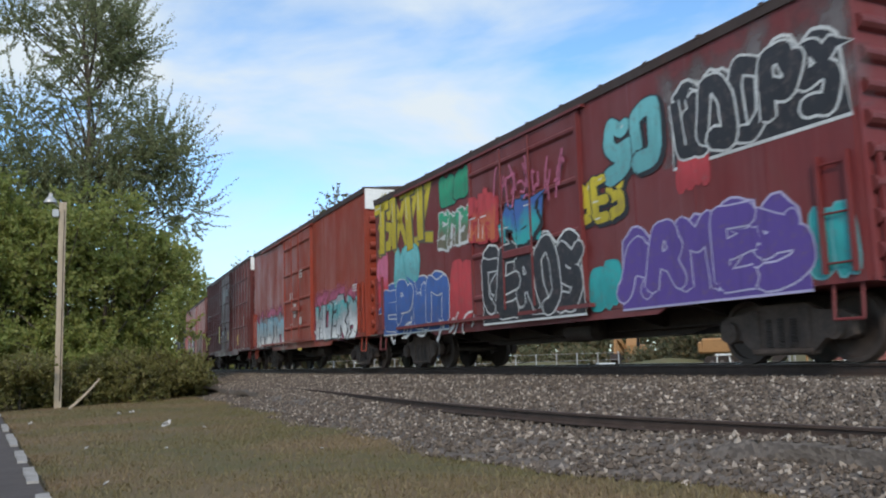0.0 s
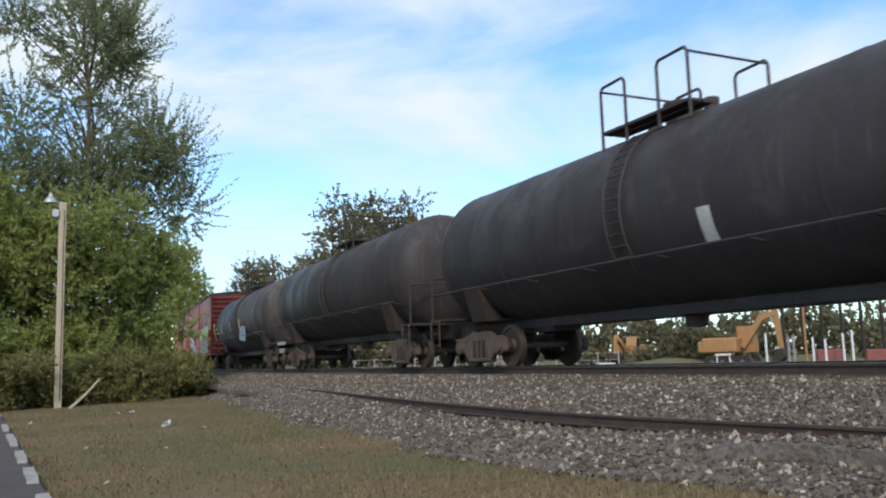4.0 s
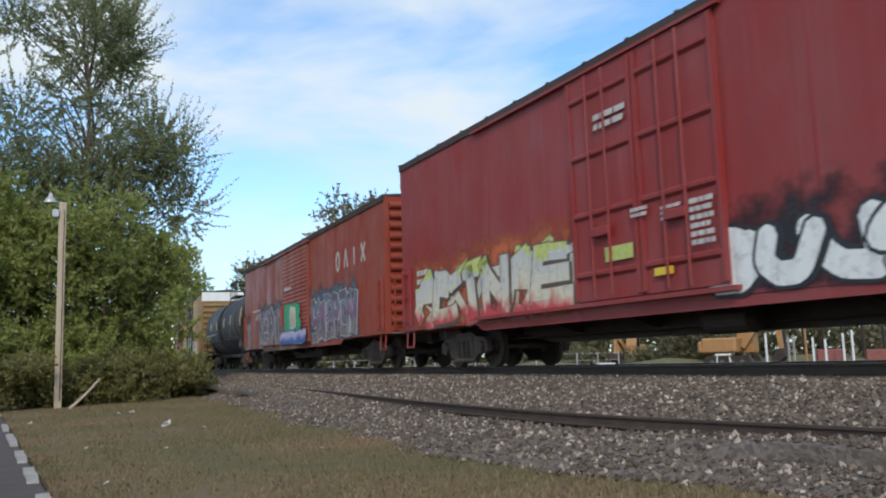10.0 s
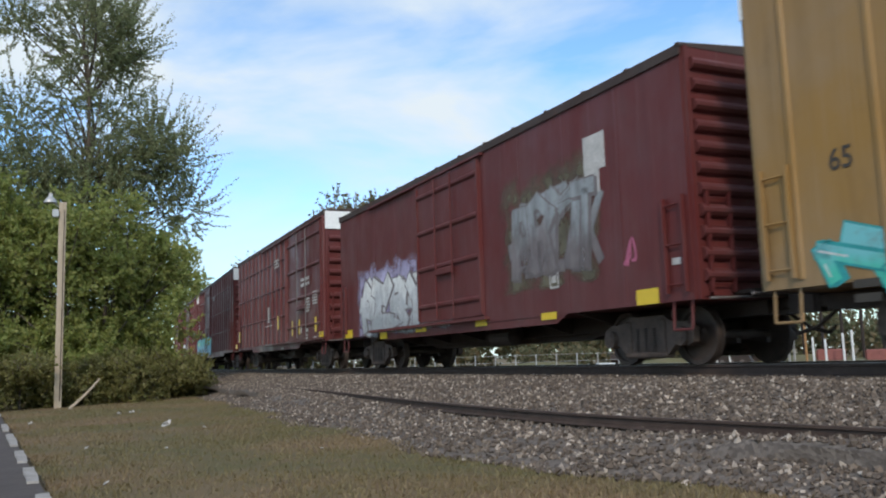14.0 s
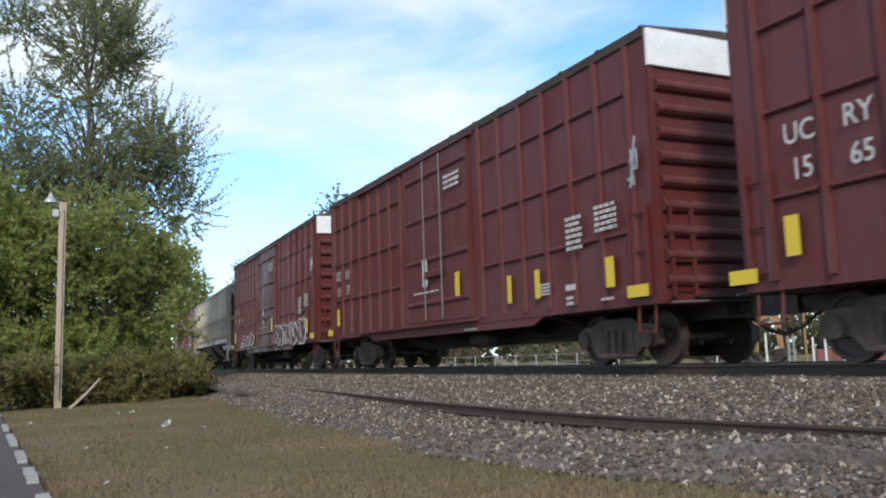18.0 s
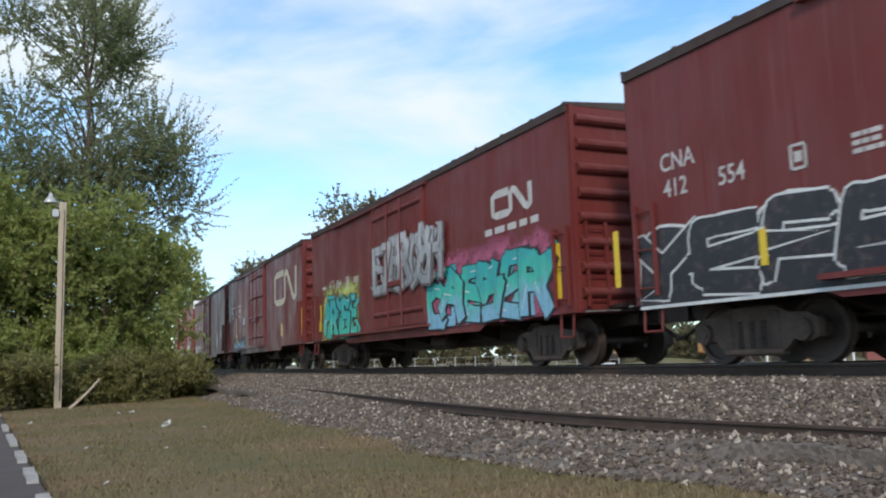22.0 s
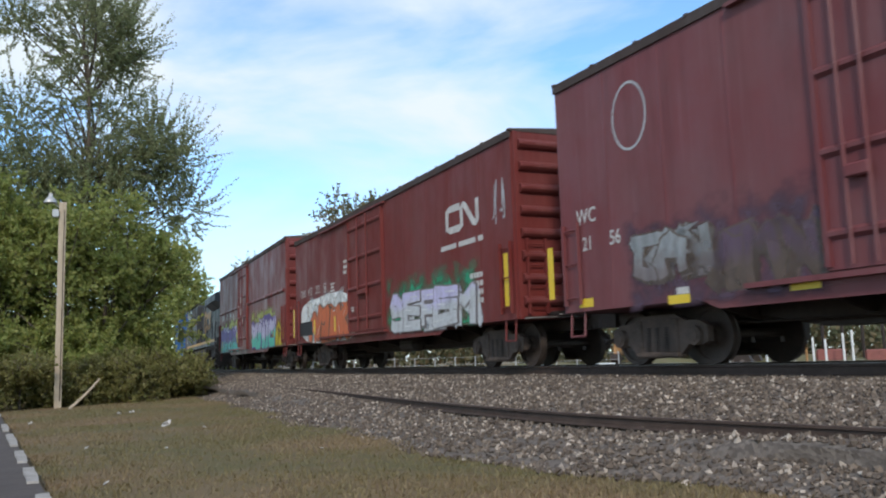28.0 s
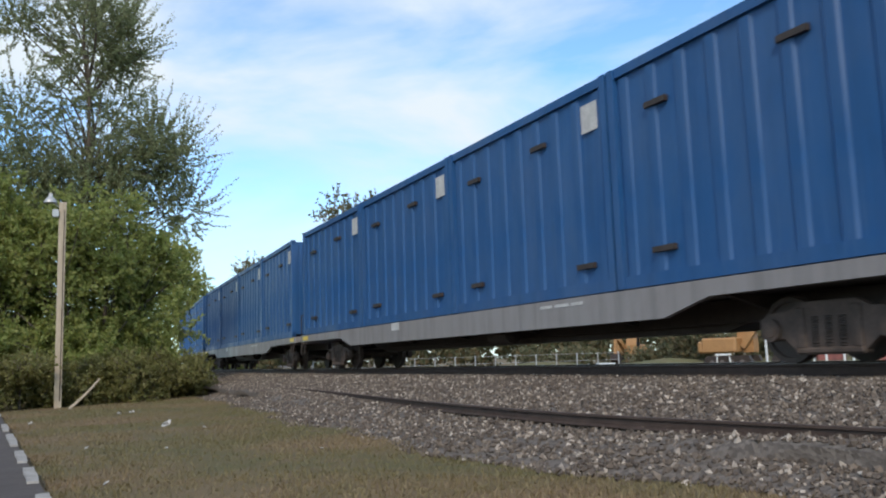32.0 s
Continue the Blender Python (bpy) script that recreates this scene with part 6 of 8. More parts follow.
def tall_tree():
    """A high tree with an open crown: dense top, bare forks in its middle, a ragged arm towards the track."""
    rnd, rng = random.Random(3), np.random.default_rng(3)
    bx, by = spot(86.6, 40)
    root = thing("tall_tree", "tall leafy tree with an open, ragged green crown", "tree", at=pose(bx, by, GROUND))
    base = Vector((bx, by, GROUND))
    g = Geo()
    limb(g, (0, 0, -0.1), (-0.1, 0.2, 8.6), 0.3, 0.2, rnd, 0.03, 6)
    limb(g, (-0.1, 0.2, 8.5), (0.9, 0.1, 15.4), 0.13, 0.03, rnd, 0.08, 6)
    limb(g, (-0.1, 0.2, 8.3), (-1.6, 0.3, 15.0), 0.12, 0.03, rnd, 0.08, 6)
    part("trunk", g, "bark", root)
    masses = []
    for az, z, rw, rh, k in ((86.2, 15.2, 2.6, 2.2, 300), (84.2, 15.2, 1.2, 2.1, 150), (84.6, 12.6, 1.5, 0.9, 60), (87.6, 12.3, 1.1, 0.9, 50), (90.3, 15.4, 0.9, 0.9, 70), (90.2, 11.0, 1.3, 1.8, 85), (90.0, 7.9, 1.9, 2.0, 300),
                             (82.0, 10.4, 1.35, 1.4, 125), (80.6, 10.0, 1.0, 1.1, 60), (81.8, 7.8, 1.3, 1.6, 105), (80.1, 7.6, 0.8, 1.3, 45), (85.9, 7.7, 2.7, 2.1, 460), (85.4, 10.6, 2.1, 1.0, 50), (83.6, 9.2, 1.6, 1.2, 120)):
        x, y = spot(az, 40 + rnd.uniform(-0.6, 0.6))
        c = Vector((x, y, z)) - base
        masses.append((c.x, c.y, c.z, rw, rh, k))
        for _ in range(4 if k > 300 else 3):
            tip = c + Vector((rnd.uniform(-0.8, 0.8) * rw, rnd.uniform(-0.5, 0.5) * rw, rnd.uniform(-0.3, 0.8) * rh))
            g = Geo()
            low = min(max(2.5, tip.z - rnd.uniform(2.2, 4.0)), 14.0)
            limb(g, (-0.1 + 0.03 * low, 0.2, low), tip, 0.085 if k > 200 else 0.06, 0.015, rnd, 0.1, 5)
            part("limb", g, "bark", root)
    v, f, tv, tf = shoots(rng, masses, 40, 0.15, 1.75)
    stuff_mesh("crown", v, f, "leaf_hi", "", "", root)
    stuff_mesh("twig", tv, tf, "bark", "", "", root)


def greenery():
    rnd = random.Random(21)
    tall_tree()
    # dense lower trees behind the bush
    for i, (az, d, h, w) in enumerate(((90.5, 37, 6.8, 2.6), (87.6, 36, 7.2, 2.4), (84.6, 37.5, 6.6, 2.4), (82.9, 39.0, 5.6, 1.4), (93.5, 37, 7.5, 2.4), (91.9, 38.5, 5.8, 2.4), (89.2, 39.5, 6.6, 2.4))):
        x, y = spot(az, d)
        r2 = random.Random(40 + i)
        cl = [(x + r2.gauss(0, w * 0.55), y + r2.gauss(0, w * 0.5), r2.uniform(-0.3, h), r2.uniform(0.6, 1.15), 0.85) for _ in range(26)]
        tree("understorey_tree", "dense bright green young tree behind the bush", (x, y, GROUND), (x, y, h * 0.8), cl, "leaf_dark", 50 + i, 46, 17, 0.15, 0.7, 0.12, group="trees beside the pole", wild=0.9)
    # trees beyond the bend of the track
    for i, (az, d, h, w) in enumerate(((81.2, 132, 17.5, 2.6), (80.0, 128, 14.0, 2.3), (79.4, 132, 10.0, 1.6), (78.5, 136, 6.0, 1.6), (77.4, 140, 4.5, 2.0), (82.6, 136, 19.0, 2.6), (76.0, 146, 3.8, 2.2))):
        x, y = spot(az, d)
        r2 = random.Random(70 + i)
        cl = [(x + r2.gauss(0, w * 0.7), y + r2.gauss(0, w * 0.6), r2.uniform(0.0, 1.0) ** 0.8 * h, r2.uniform(1.2, 2.0), 0.9) for _ in range(24)]
        tree("trackside_tree", "dense green tree beyond the curving track", (x, y, GROUND), (x, y, h * 0.8), cl, "leaf_dark", 80 + i, 34, 9, 0.42, 1.3, 0.2, group="trees along the curve", wild=0.9)
    # low scrub round the pole
    for i, (az, d, h, w) in enumerate(((91.5, 29.5, 0.62, 0.9), (89.6, 29.8, 0.72, 0.9), (87.6, 30.8, 0.38, 0.75), (85.6, 31.2, 0.48, 0.8), (83.9, 32.0, 0.68, 0.85), (82.2, 33.0, 0.86, 0.95), (80.7, 34.5, 0.62, 0.8), (79.6, 36.5, 0.2, 0.6))):
        x, y = spot(az, d)
        r2 = random.Random(90 + i)
        cl = [(x + r2.gauss(0, w * 0.6), y + r2.gauss(0, w * 0.7), GROUND + r2.uniform(0.1, 1.0) * (h + 0.9) - 0.2, r2.uniform(0.28, 0.5), 0.8) for _ in range(26)]
        tree("bush", "low olive-green bush in front of the trees", (x, y, GROUND), (x, y, GROUND + 0.6), cl, "leaf_bush", 100 + i, 30, 9, 0.105, 0.34, 0.05, category="bush", group="bushes round the pole", wild=1.0)
    # leafy tops showing over the train
    for i, (az, d, h, w) in enumerate(((70.0, 105, 20.5, 3.6), (68.2, 112, 20.5, 3.0), (66.4, 108, 19.5, 3.2), (64.8, 112, 20.5, 3.0), (76.2, 150, 16.5, 3.5), (74.6, 150, 18.0, 3.5), (72.6, 140, 18.0, 3.5))):
        x, y = spot(az, d)
        r2 = random.Random(120 + i)
        cl = [(x + r2.gauss(0, w * 0.6), y + r2.gauss(0, w * 0.6), r2.uniform(h * 0.3, h), r2.uniform(1.0, 1.9), 0.9) for _ in range(24)]
        tree("distant_tree", "distant tree turning brown and green beyond the railway", (x, y, GROUND), (x, y, h * 0.85), cl, "leaf_far", 130 + i, 26, 10, 0.42, 1.7, 0.3, group="distant trees")
    # low wood closing the yard
    cl = []
    for az in range(20, 76):
        for _ in range(5):
            x, y = spot(az + rnd.random(), rnd.uniform(92, 104))
            cl.append((x, y, rnd.uniform(-0.4, 3.4), rnd.uniform(1.0, 1.9), 0.9))
    v, f, _, _ = spray(np.random.default_rng(77), cl, 12, 9, 0.6, 1.4)
    stuff_mesh("far_wood", v, f, "leaf_far", "low brown-green wood beyond the work yard", "wood")


# ---- pole and stick ----
def pole_and_stick():
    x, y = spot(87.55, 29.2)
    p = thing("lamp_pole", "weathered pale wooden pole with a small bell lamp", "lamp pole", at=pose(x, y, GROUND, 0, 0, -2))
    part("post", Geo().box(-0.11, 0.11, -0.11, 0.11, -0.2, 6.45, 0.02), "pole", p)
    part("lamp_arm", Geo().tube([(0.0, -0.1, 6.3), (0.05, -0.28, 6.42), (0.05, -0.34, 6.5)], 0.025, 6), "metal", p)
    part("lamp_shade", Geo().lathe([(6.42, 0.2), (6.5, 0.17), (6.62, 0.07), (6.72, 0.06), (6.74, 0.02)], "z", 14, (0.05, -0.36)), "metal", p, "bell-shaped grey lamp shade")
    part("junction_box", Geo().box(0.02, 0.2, -0.3, -0.11, 5.95, 6.2, 0.02), "metal", p)
    part("cable", Geo().tube([(0.115, 0.05, 6.2), (0.118, 0.05, 3.0), (0.118, 0.05, 0.2)], 0.014, 5), "steel", p)
    x, y = spot(86.9, 27.4)
    g = Geo()
    limb(g, (0, 0, 0.02), (-0.55, 0.85, 0.85), 0.045, 0.03, random.Random(2), 0.03, 5)
    tagged(part("dead_branch", g, "pole", None, at=pose(x, y, GROUND)), "bare pale dead branch leaning into the bush", "branch")


# ---- the work yard seen under the train ----
def excavator(az, d, turn, mat="machine", raised=0.0):
    x, y = spot(az, d)
    e = thing("excavator", "orange excavator parked in the yard with its arm folded", "excavator", "machines in the yard", at=pose(x, y, GROUND, 0, 0, turn))
    for sgn in (-1, 1):
        tr = part("track", Geo().prism([(-1.6, 0.35), (-1.35, 0.05), (1.35, 0.05), (1.6, 0.35), (1.4, 0.75), (-1.4, 0.75)], "y", sgn * 0.75, sgn * 1.2), "steel", e)
        for k in range(4):
            part("roller", Geo().cyl((-1.0 + k * 0.66, sgn * 0.73, 0.35), (-1.0 + k * 0.66, sgn * 1.22, 0.35), 0.16, 10), "rod", tr)
    part("house", Geo().box(-1.7, 0.6, -1.15, 1.15, 0.95, 1.95, 0.1), mat, e)
    part("counterweight", Geo().box(-2.0, -1.6, -1.1, 1.1, 0.95, 1.75, 0.12), mat, e)
    cab = part("cab", Geo().prism([(0.3, 0.95), (1.35, 0.95), (1.35, 1.9), (1.1, 2.7), (0.3, 2.7)], "y", 0.15, 1.15), mat, e)
    part("cab_window", Geo().prism([(0.4, 1.75), (1.25, 1.75), (1.05, 2.55), (0.4, 2.55)], "y", 1.152, 1.16), "glass", cab)
    part("boom", Geo().prism([(0.6, 1.4), (2.0, 3.1 + raised), (3.0, 3.3 + raised), (3.1, 3.0 + raised), (2.2, 2.7 + raised), (0.9, 1.2)], "y", -0.35, 0.0), mat, e)
    part("stick", Geo().prism([(2.75, 3.5 + raised), (3.15, 3.3 + raised), (3.35, 1.1), (3.1, 1.05)], "y", -0.3, -0.05), mat, e)
    part("bucket", Geo().prism([(3.0, 1.1), (3.4, 1.15), (3.5, 0.6), (3.1, 0.25), (2.6, 0.35), (2.8, 0.7)], "y", -0.6, 0.25), "steel", e)


def yard():
    excavator(51.0, 84, 300, "machine", -0.6)
    excavator(44.6, 60, 25, "machine", 0.3)
    for az, d, w, h, mat, name, lab, cat in ((52.6, 57, 2.6, 0.55, "whitem", "slab_stack", "low stack of white concrete slabs on the ground", "slab stack"),
                                             (46.2, 66, 1.6, 2.0, "tan", "skip_container", "tan steel waste skip standing in the yard", "skip"),
                                             (45.2, 57, 1.9, 0.9, "whitem", "trestle_table", "white trestle with stacked boards", "trestle"),
                                             (38.9, 58, 1.2, 1.0, "brickm", "red_tank", "red plastic tank standing in the yard", "tank"),
                                             (36.2, 58, 1.8, 0.9, "brickm", "red_crate", "red steel crate standing in the yard", "crate")):
        x, y = spot(az, d)
        t = thing(name, lab, cat, at=pose(x, y, GROUND, 0, 0, az + 90))
        if name == "trestle_table":
            part("top", Geo().box(-w / 2, w / 2, -0.5, 0.5, h - 0.1, h, 0.02), mat, t)
            for sx in (-1, 1):
                for sy in (-1, 1):
                    part("leg", Geo().tube([(sx * w * 0.38, sy * 0.35, h - 0.1), (sx * w * 0.46, sy * 0.45, 0)], 0.05, 6), mat, t)
        elif name == "slab_stack":
            for k in range(3):
                part("slab", Geo().box(-w / 2 + 0.1 * k, w / 2 - 0.07 * k, -0.6, 0.6, 0.19 * k, 0.19 * k + 0.16, 0.02), mat, t)
        else:
            part("body", Geo().box(-w / 2, w / 2, -0.8, 0.8, 0.08, h, 0.06), mat, t)
            for k in range(4):
                part("rib", Geo().box(-w / 2 + (k + 0.5) * w / 4 - 0.05, -w / 2 + (k + 0.5) * w / 4 + 0.05, 0.8, 0.86, 0.15, h - 0.1), mat, t)
            part("base", Geo().box(-w / 2 - 0.05, w / 2 + 0.05, -0.85, 0.85, 0.0, 0.08), "steel", t)
    # upright stakes, a yellow mast and a wire fence
    for az, h, mat in ((41.0, 2.4, "greym"), (40.3, 4.6, "machine"), (39.9, 2.2, "whitem"), (38.2, 2.4, "whitem"), (37.7, 2.6, "whitem"), (42.6, 2.6, "whitem"), (41.3, 2.3, "greym"), (39.2, 2.0, "whitem")):
        x, y = spot(az, 56)
        tagged(part("stake", Geo().box(-0.05, 0.05, -0.05, 0.05, -0.1, h * 0.8, 0.01), mat, None, at=pose(x, y, GROUND)), "upright painted steel stake in the yard", "stake", "stakes in the yard")
    f = thing("wire_fence", "low grey post and wire fence behind the track", "fence")
    last = None
    for i in range(16):
        x, y = spot(72 - i * 1.35, 50)
        p = Vector((x, y, GROUND))
        part("post", Geo().cyl(p, p + Vector((0, 0, 1.25)), 0.04, 6), "metal", f)
        if last is not None:
            for h in (0.4, 0.8, 1.2):
                part("wire", Geo().cyl(last + Vector((0, 0, h)), p + Vector((0, 0, h)), 0.012, 4), "metal", f)
        last = p
    g = thing("gantry_fence", "tall dark post and rail fence behind the yard", "fence")
    for i in range(9):
        x, y = spot(41.5 - i * 1.1, 70)
        part("post", Geo().box(x - 0.08, x + 0.08, y - 0.08, y + 0.08, GROUND, 4.8), "steel", g)
    a, b = Vector((*spot(41.5, 70), 3.9)), Vector((*spot(32.7, 70), 3.9))
    part("rail", Geo().cyl(a, b, 0.06, 6), "steel", g)
    for i, az in enumerate((46.6, 47.9, 49.6, 54.5, 57.5)):
        x, y = spot(az, 63 + i)
        r2 = random.Random(i)
        cl = [(x + r2.gauss(0, 0.6), y + r2.gauss(0, 0.6), GROUND + r2.uniform(0.2, 2.6 if i < 2 else 1.2), r2.uniform(0.35, 0.7), 0.9) for _ in range(16)]
        tree("yard_shrub", "dark green shrub growing in the work yard", (x, y, GROUND), (x, y, 0.8), cl, "leaf_far", 200 + i, 22, 8, 0.2, 0.5, 0.05, category="shrub", group="shrubs in the yard")
    mound = Geo()
    pts = [(*spot(75 - i * 2.2, 60 + 2 * math.sin(i)), GROUND + 0.55 + 0.2 * math.sin(i * 1.7)) for i in range(20)]
    vs, fs = [], []
    for x, y, z in pts:
        k = Vector((x, y, 0)).normalized()
        vs += [(x - k.x * 4, y - k.y * 4, GROUND - 0.05), (x, y, z), (x + k.x * 4, y + k.y * 4, GROUND - 0.05)]
    for i in range(19):
        fs += [(3 * i, 3 * i + 1, 3 * i + 4, 3 * i + 3), (3 * i + 1, 3 * i + 2, 3 * i + 5, 3 * i + 4)]
    b = part("earth_bank", mound.add(vs, fs), "bank", None)
    tagged(b, "low grassy earth bank behind the track", "bank", kind="structure")


M["brickm"] = plain("faded_red_plastic", (0.28, 0.09, 0.075), 0.3, 4, 0.6)
M["ochrem"] = plain("dull_ochre_paint", (0.38, 0.27, 0.10), 0.2, 4, 0.6)
M["tan"] = plain("tan_paint", (0.42, 0.32, 0.22), 0.2, 4, 0.6)
M["bank"] = plain("grassy_bank", (0.10, 0.105, 0.035), 0.3, 1.5, 0.95, 0, 0.4, other=(0.15, 0.12, 0.06))
stones()
grass()
road_and_litter()
greenery()
pole_and_stick()
yard()


M["cream_end"] = plain("dull_cream_steel", (0.44, 0.40, 0.35), 0.45, 2.5, 0.7)
# grimy grey of the bays; on the slope sheets it paints in shade
M["hopper_grey"] = paint("hopper_grey_grime_and_shade", (0.12, 0.112, 0.105), 0.3, 0.3, 0.5)
M["deck"] = paint("flatcar_grey_paint", (0.30, 0.30, 0.29), 0.3, 0.3, 0.5)
M["loco_grime"] = plain("brown_grey_brake_dust", (0.070, 0.051, 0.041), 0.5, 1.6, 0.85)
M["crimson_dark"] = paint("dark_red_paint", (0.21, 0.04, 0.04), 0.3, 0.25, 0.35)
M["wc_maroon"] = paint("purple_maroon_paint", (0.20, 0.055, 0.06), 0.35, 0.2, 0.4)
M["hopper_roof"] = paint("hopper_roof_grey", (0.22, 0.21, 0.20), 0.3, 0.3, 0.4)
M["letter_teal"] = plain("faded_teal_lettering", (0.10, 0.17, 0.20), 0.3, 9, 0.6, 0, 0)
M["dim_grey"] = plain("grey_card", (0.12, 0.13, 0.15), 0.3, 8, 0.6, 0, 0)


# ---- the train, from its first visible car back to the last; x runs forward from each car's middle ----

car, half = boxcar(dict(f=273.6, r=258.1, h=4.72, mat='crimson_dark', door=(0.349, 0.622), label='dark red boxcar covered in colourful graffiti on the railway track', door_kind='plug'))
graffiti(car, 4.72, 7.64, 2.91, 4.21, ('black',), 'white', 5, 1, lw=0.035, cloud='dim', fat=0.95, drop=0, slab=True, soft=True, text='WOOPS')
graffiti(car, 3.31, 6.88, 0.9, 2.27, ('purple', 'purple'), 'lilac', 5, 2, fat=0.95, lw=0.025, drop=0, slab=True, soft=True, text='ARMES')
patches(car, 7.04, 7.65, 0.98, 1.9, ('teal',), 'aqua', 2, 3)
graffiti(car, 3.01, 4.44, 2.88, 4.35, ('aqua',), 'black', 2, 4, soft=True, text='SO')
graffiti(car, 2.15, 3.46, 2.36, 3.28, ('yellow',), 'black', 3, 5, soft=True, text='SES')
patches(car, 2.4, 3.21, 0.92, 1.73, ('teal',), 'teal', 2, 6)
graffiti(car, -1.26, 2.26, 0.9, 2.5, ('black',), 'white', 5, 7, out=0.1, fat=0.95, lw=0.03, drop=0, slab=True, soft=True, text='GEROS')
graffiti(car, -1.79, -0.68, 2.52, 3.79, ('orange', 'red'), 'red', 2, 8, out=0.1, text='HA')
graffiti(car, -0.51, 0.91, 2.32, 3.36, ('teal', 'blue'), 'black', 2, 9, out=0.1, text='AS')
scrawl(car, -0.69, 2.01, 3.03, 4.08, 'pink', 6, 10, out=0.1)
graffiti(car, -7.65, -4.2, 2.92, 4.83, ('yellow',), 'olive', 4, 11, fat=1.15, text='TITI')
patches(car, -6.4, -4.88, 2.06, 3.18, ('aqua',), 'teal', 2, 12)
graffiti(car, -7.21, -3.3, 0.9, 2.35, ('blue',), 'white', 4, 13, fat=0.95, lw=0.025, drop=0, slab=True, soft=True, text='EPWM')
patches(car, -3.06, -1.71, 0.9, 2.41, ('red',), 'red', 2, 14)
patches(car, -3.43, -1.96, 3.7, 4.52, ('green',), 'black', 2, 15)
graffiti(car, -3.55, -2.03, 2.71, 3.68, ('olive', 'green'), 'white', 3, 16, text='SMS')
patches(car, -7.65, -6.93, 1.41, 3.15, ('red', 'pink'), 'red', 1, 17)
scrawl(car, -6.94, -1.72, 0.68, 1.26, 'white', 6, 18)
patches(car, 4.75, 5.38, 2.51, 3.24, ('red',), 'red', 2, 19)

car, half = boxcar(dict(f=257.15, r=241.5, h=5.28, mat='orange_red', white=True, door=(0.361, 0.619), label='orange-red boxcar with white end tops and grey-blue graffiti'))
graffiti(car, 2.6, 6.89, 0.9, 2.37, ('white', 'silver', 'grey', 'grey', 'teal'), 'black', 5, 20, cloud='pink', fat=1.15, text='HUERA')
graffiti(car, -7.67, -2.28, 0.9, 2.33, ('white', 'grey', 'dim', 'sky'), 'black', 6, 21, cloud='pink', fat=1.15, text='RAKSTA')
panel(car, -0.54, 2.75, 0.37, 0.26, 'white', -HY - 0.106, 'placard')
panel(car, 0.72, 1.77, 0.43, 0.26, 'white', -HY - 0.106, 'placard')
bars(car, 0.8, 3.48, 0.54, 0.33, 3, 'white', 22, -HY - 0.106)
bars(car, 6.87, 2.43, 0.49, 0.23, 3, 'white', 23)
bars(car, -0.53, 1.69, 0.41, 0.13, 1, 'white', 24, -HY - 0.106)
bars(car, -0.01, 2.18, 0.33, 0.58, 3, 'white', 25, -HY - 0.106)
panel(car, 0.28, 0.75, 0.56, 0.07, 'yellow', -HY - 0.006, 'reflector')
bars(car, -1.97, 3.03, 0.34, 0.65, 3, 'white', 26)

car, half = boxcar(dict(f=240.4, r=224.7, h=5.32, mat='maroon', white=True, style='ribbed', door=(0.366, 0.597), label='maroon ribbed high-cube boxcar with white end tops', door_kind='plug', rod='rod'))
panel(car, -1.56, 1.98, 0.21, 0.94, 'yellow', -HY - 0.106, 'reflector')
panel(car, 1.68, 1.82, 0.13, 0.45, 'yellow', -HY - 0.106, 'reflector')
panel(car, 4.79, 1.5, 0.14, 0.49, 'yellow', -HY - 0.086, 'reflector')
panel(car, -7.24, 1.5, 0.33, 0.54, 'yellow', -HY - 0.086, 'reflector')
words(car, -7.1, 3.15, '17 34 52', 0.42, 'white', -HY - 0.008, 0.9)
bars(car, -6.6, 3.33, 1.3, 0.21, 1, 'white', 27)
bars(car, 5.7, 2.32, 0.19, 0.61, 6, 'white', 28)
bars(car, 6.03, 2.31, 0.15, 0.59, 6, 'white', 29)
bars(car, 1.27, 4.16, 0.85, 0.38, 4, 'white', 30, -HY - 0.106)
bars(car, 5.82, 1.21, 0.26, 0.39, 3, 'white', 31)
panel(car, -0.09, 2.07, 0.29, 0.3, 'white', -HY - 0.116, 'placard')
panel(car, -0.34, 2.37, 0.19, 0.14, 'white', -HY - 0.116, 'placard')
bars(car, -0.69, 1.82, 0.68, 0.08, 1, 'white', 32, -HY - 0.116)
bars(car, 0.82, 1.79, 0.24, 0.14, 1, 'white', 33, -HY - 0.116)
bars(car, 1.92, 0.76, 0.62, 0.09, 1, 'white', 34)

car, half = boxcar(dict(f=223.4, r=207.7, h=4.72, mat='salmon', style='panel', door=(0.396, 0.611), door_kind='corrugated', label='faded salmon-pink boxcar with brown graffiti and corrugated door', end_ribs=11))
graffiti(car, 1.9, 5.5, 1, 2.5, ('murk', 'olive'), 'murk', 6, 35, worn=0.45, text='MAUENT')
mist(car, 1.44, 5.71, 0.78, 2.77, 'murk')
graffiti(car, -5.71, -1.98, 0.93, 2.56, ('murk', 'silver', 'olive'), 'murk', 5, 36, worn=0.35, text='TENMA')
graffiti(car, -0.78, 0.86, 1.26, 2.62, ('silver', 'murk'), 'murk', 2, 37, out=0.08, worn=0.3, text='PS')
panel(car, -6.56, 2.35, 1.41, 0.71, 'sp_red', -HY - 0.006, 'paint_patch')
panel(car, -6.87, 1.11, 0.76, 0.12, 'yellow', -HY - 0.006, 'reflector')
panel(car, -4.71, 0.95, 0.62, 0.11, 'yellow', -HY - 0.006, 'reflector')
panel(car, 0.17, 0.93, 0.36, 0.09, 'yellow', -HY - 0.006, 'reflector')
panel(car, -2.57, 1, 0.49, 0.1, 'yellow', -HY - 0.006, 'reflector')
panel(car, 4.41, 0.96, 0.19, 0.06, 'yellow', -HY - 0.006, 'reflector')
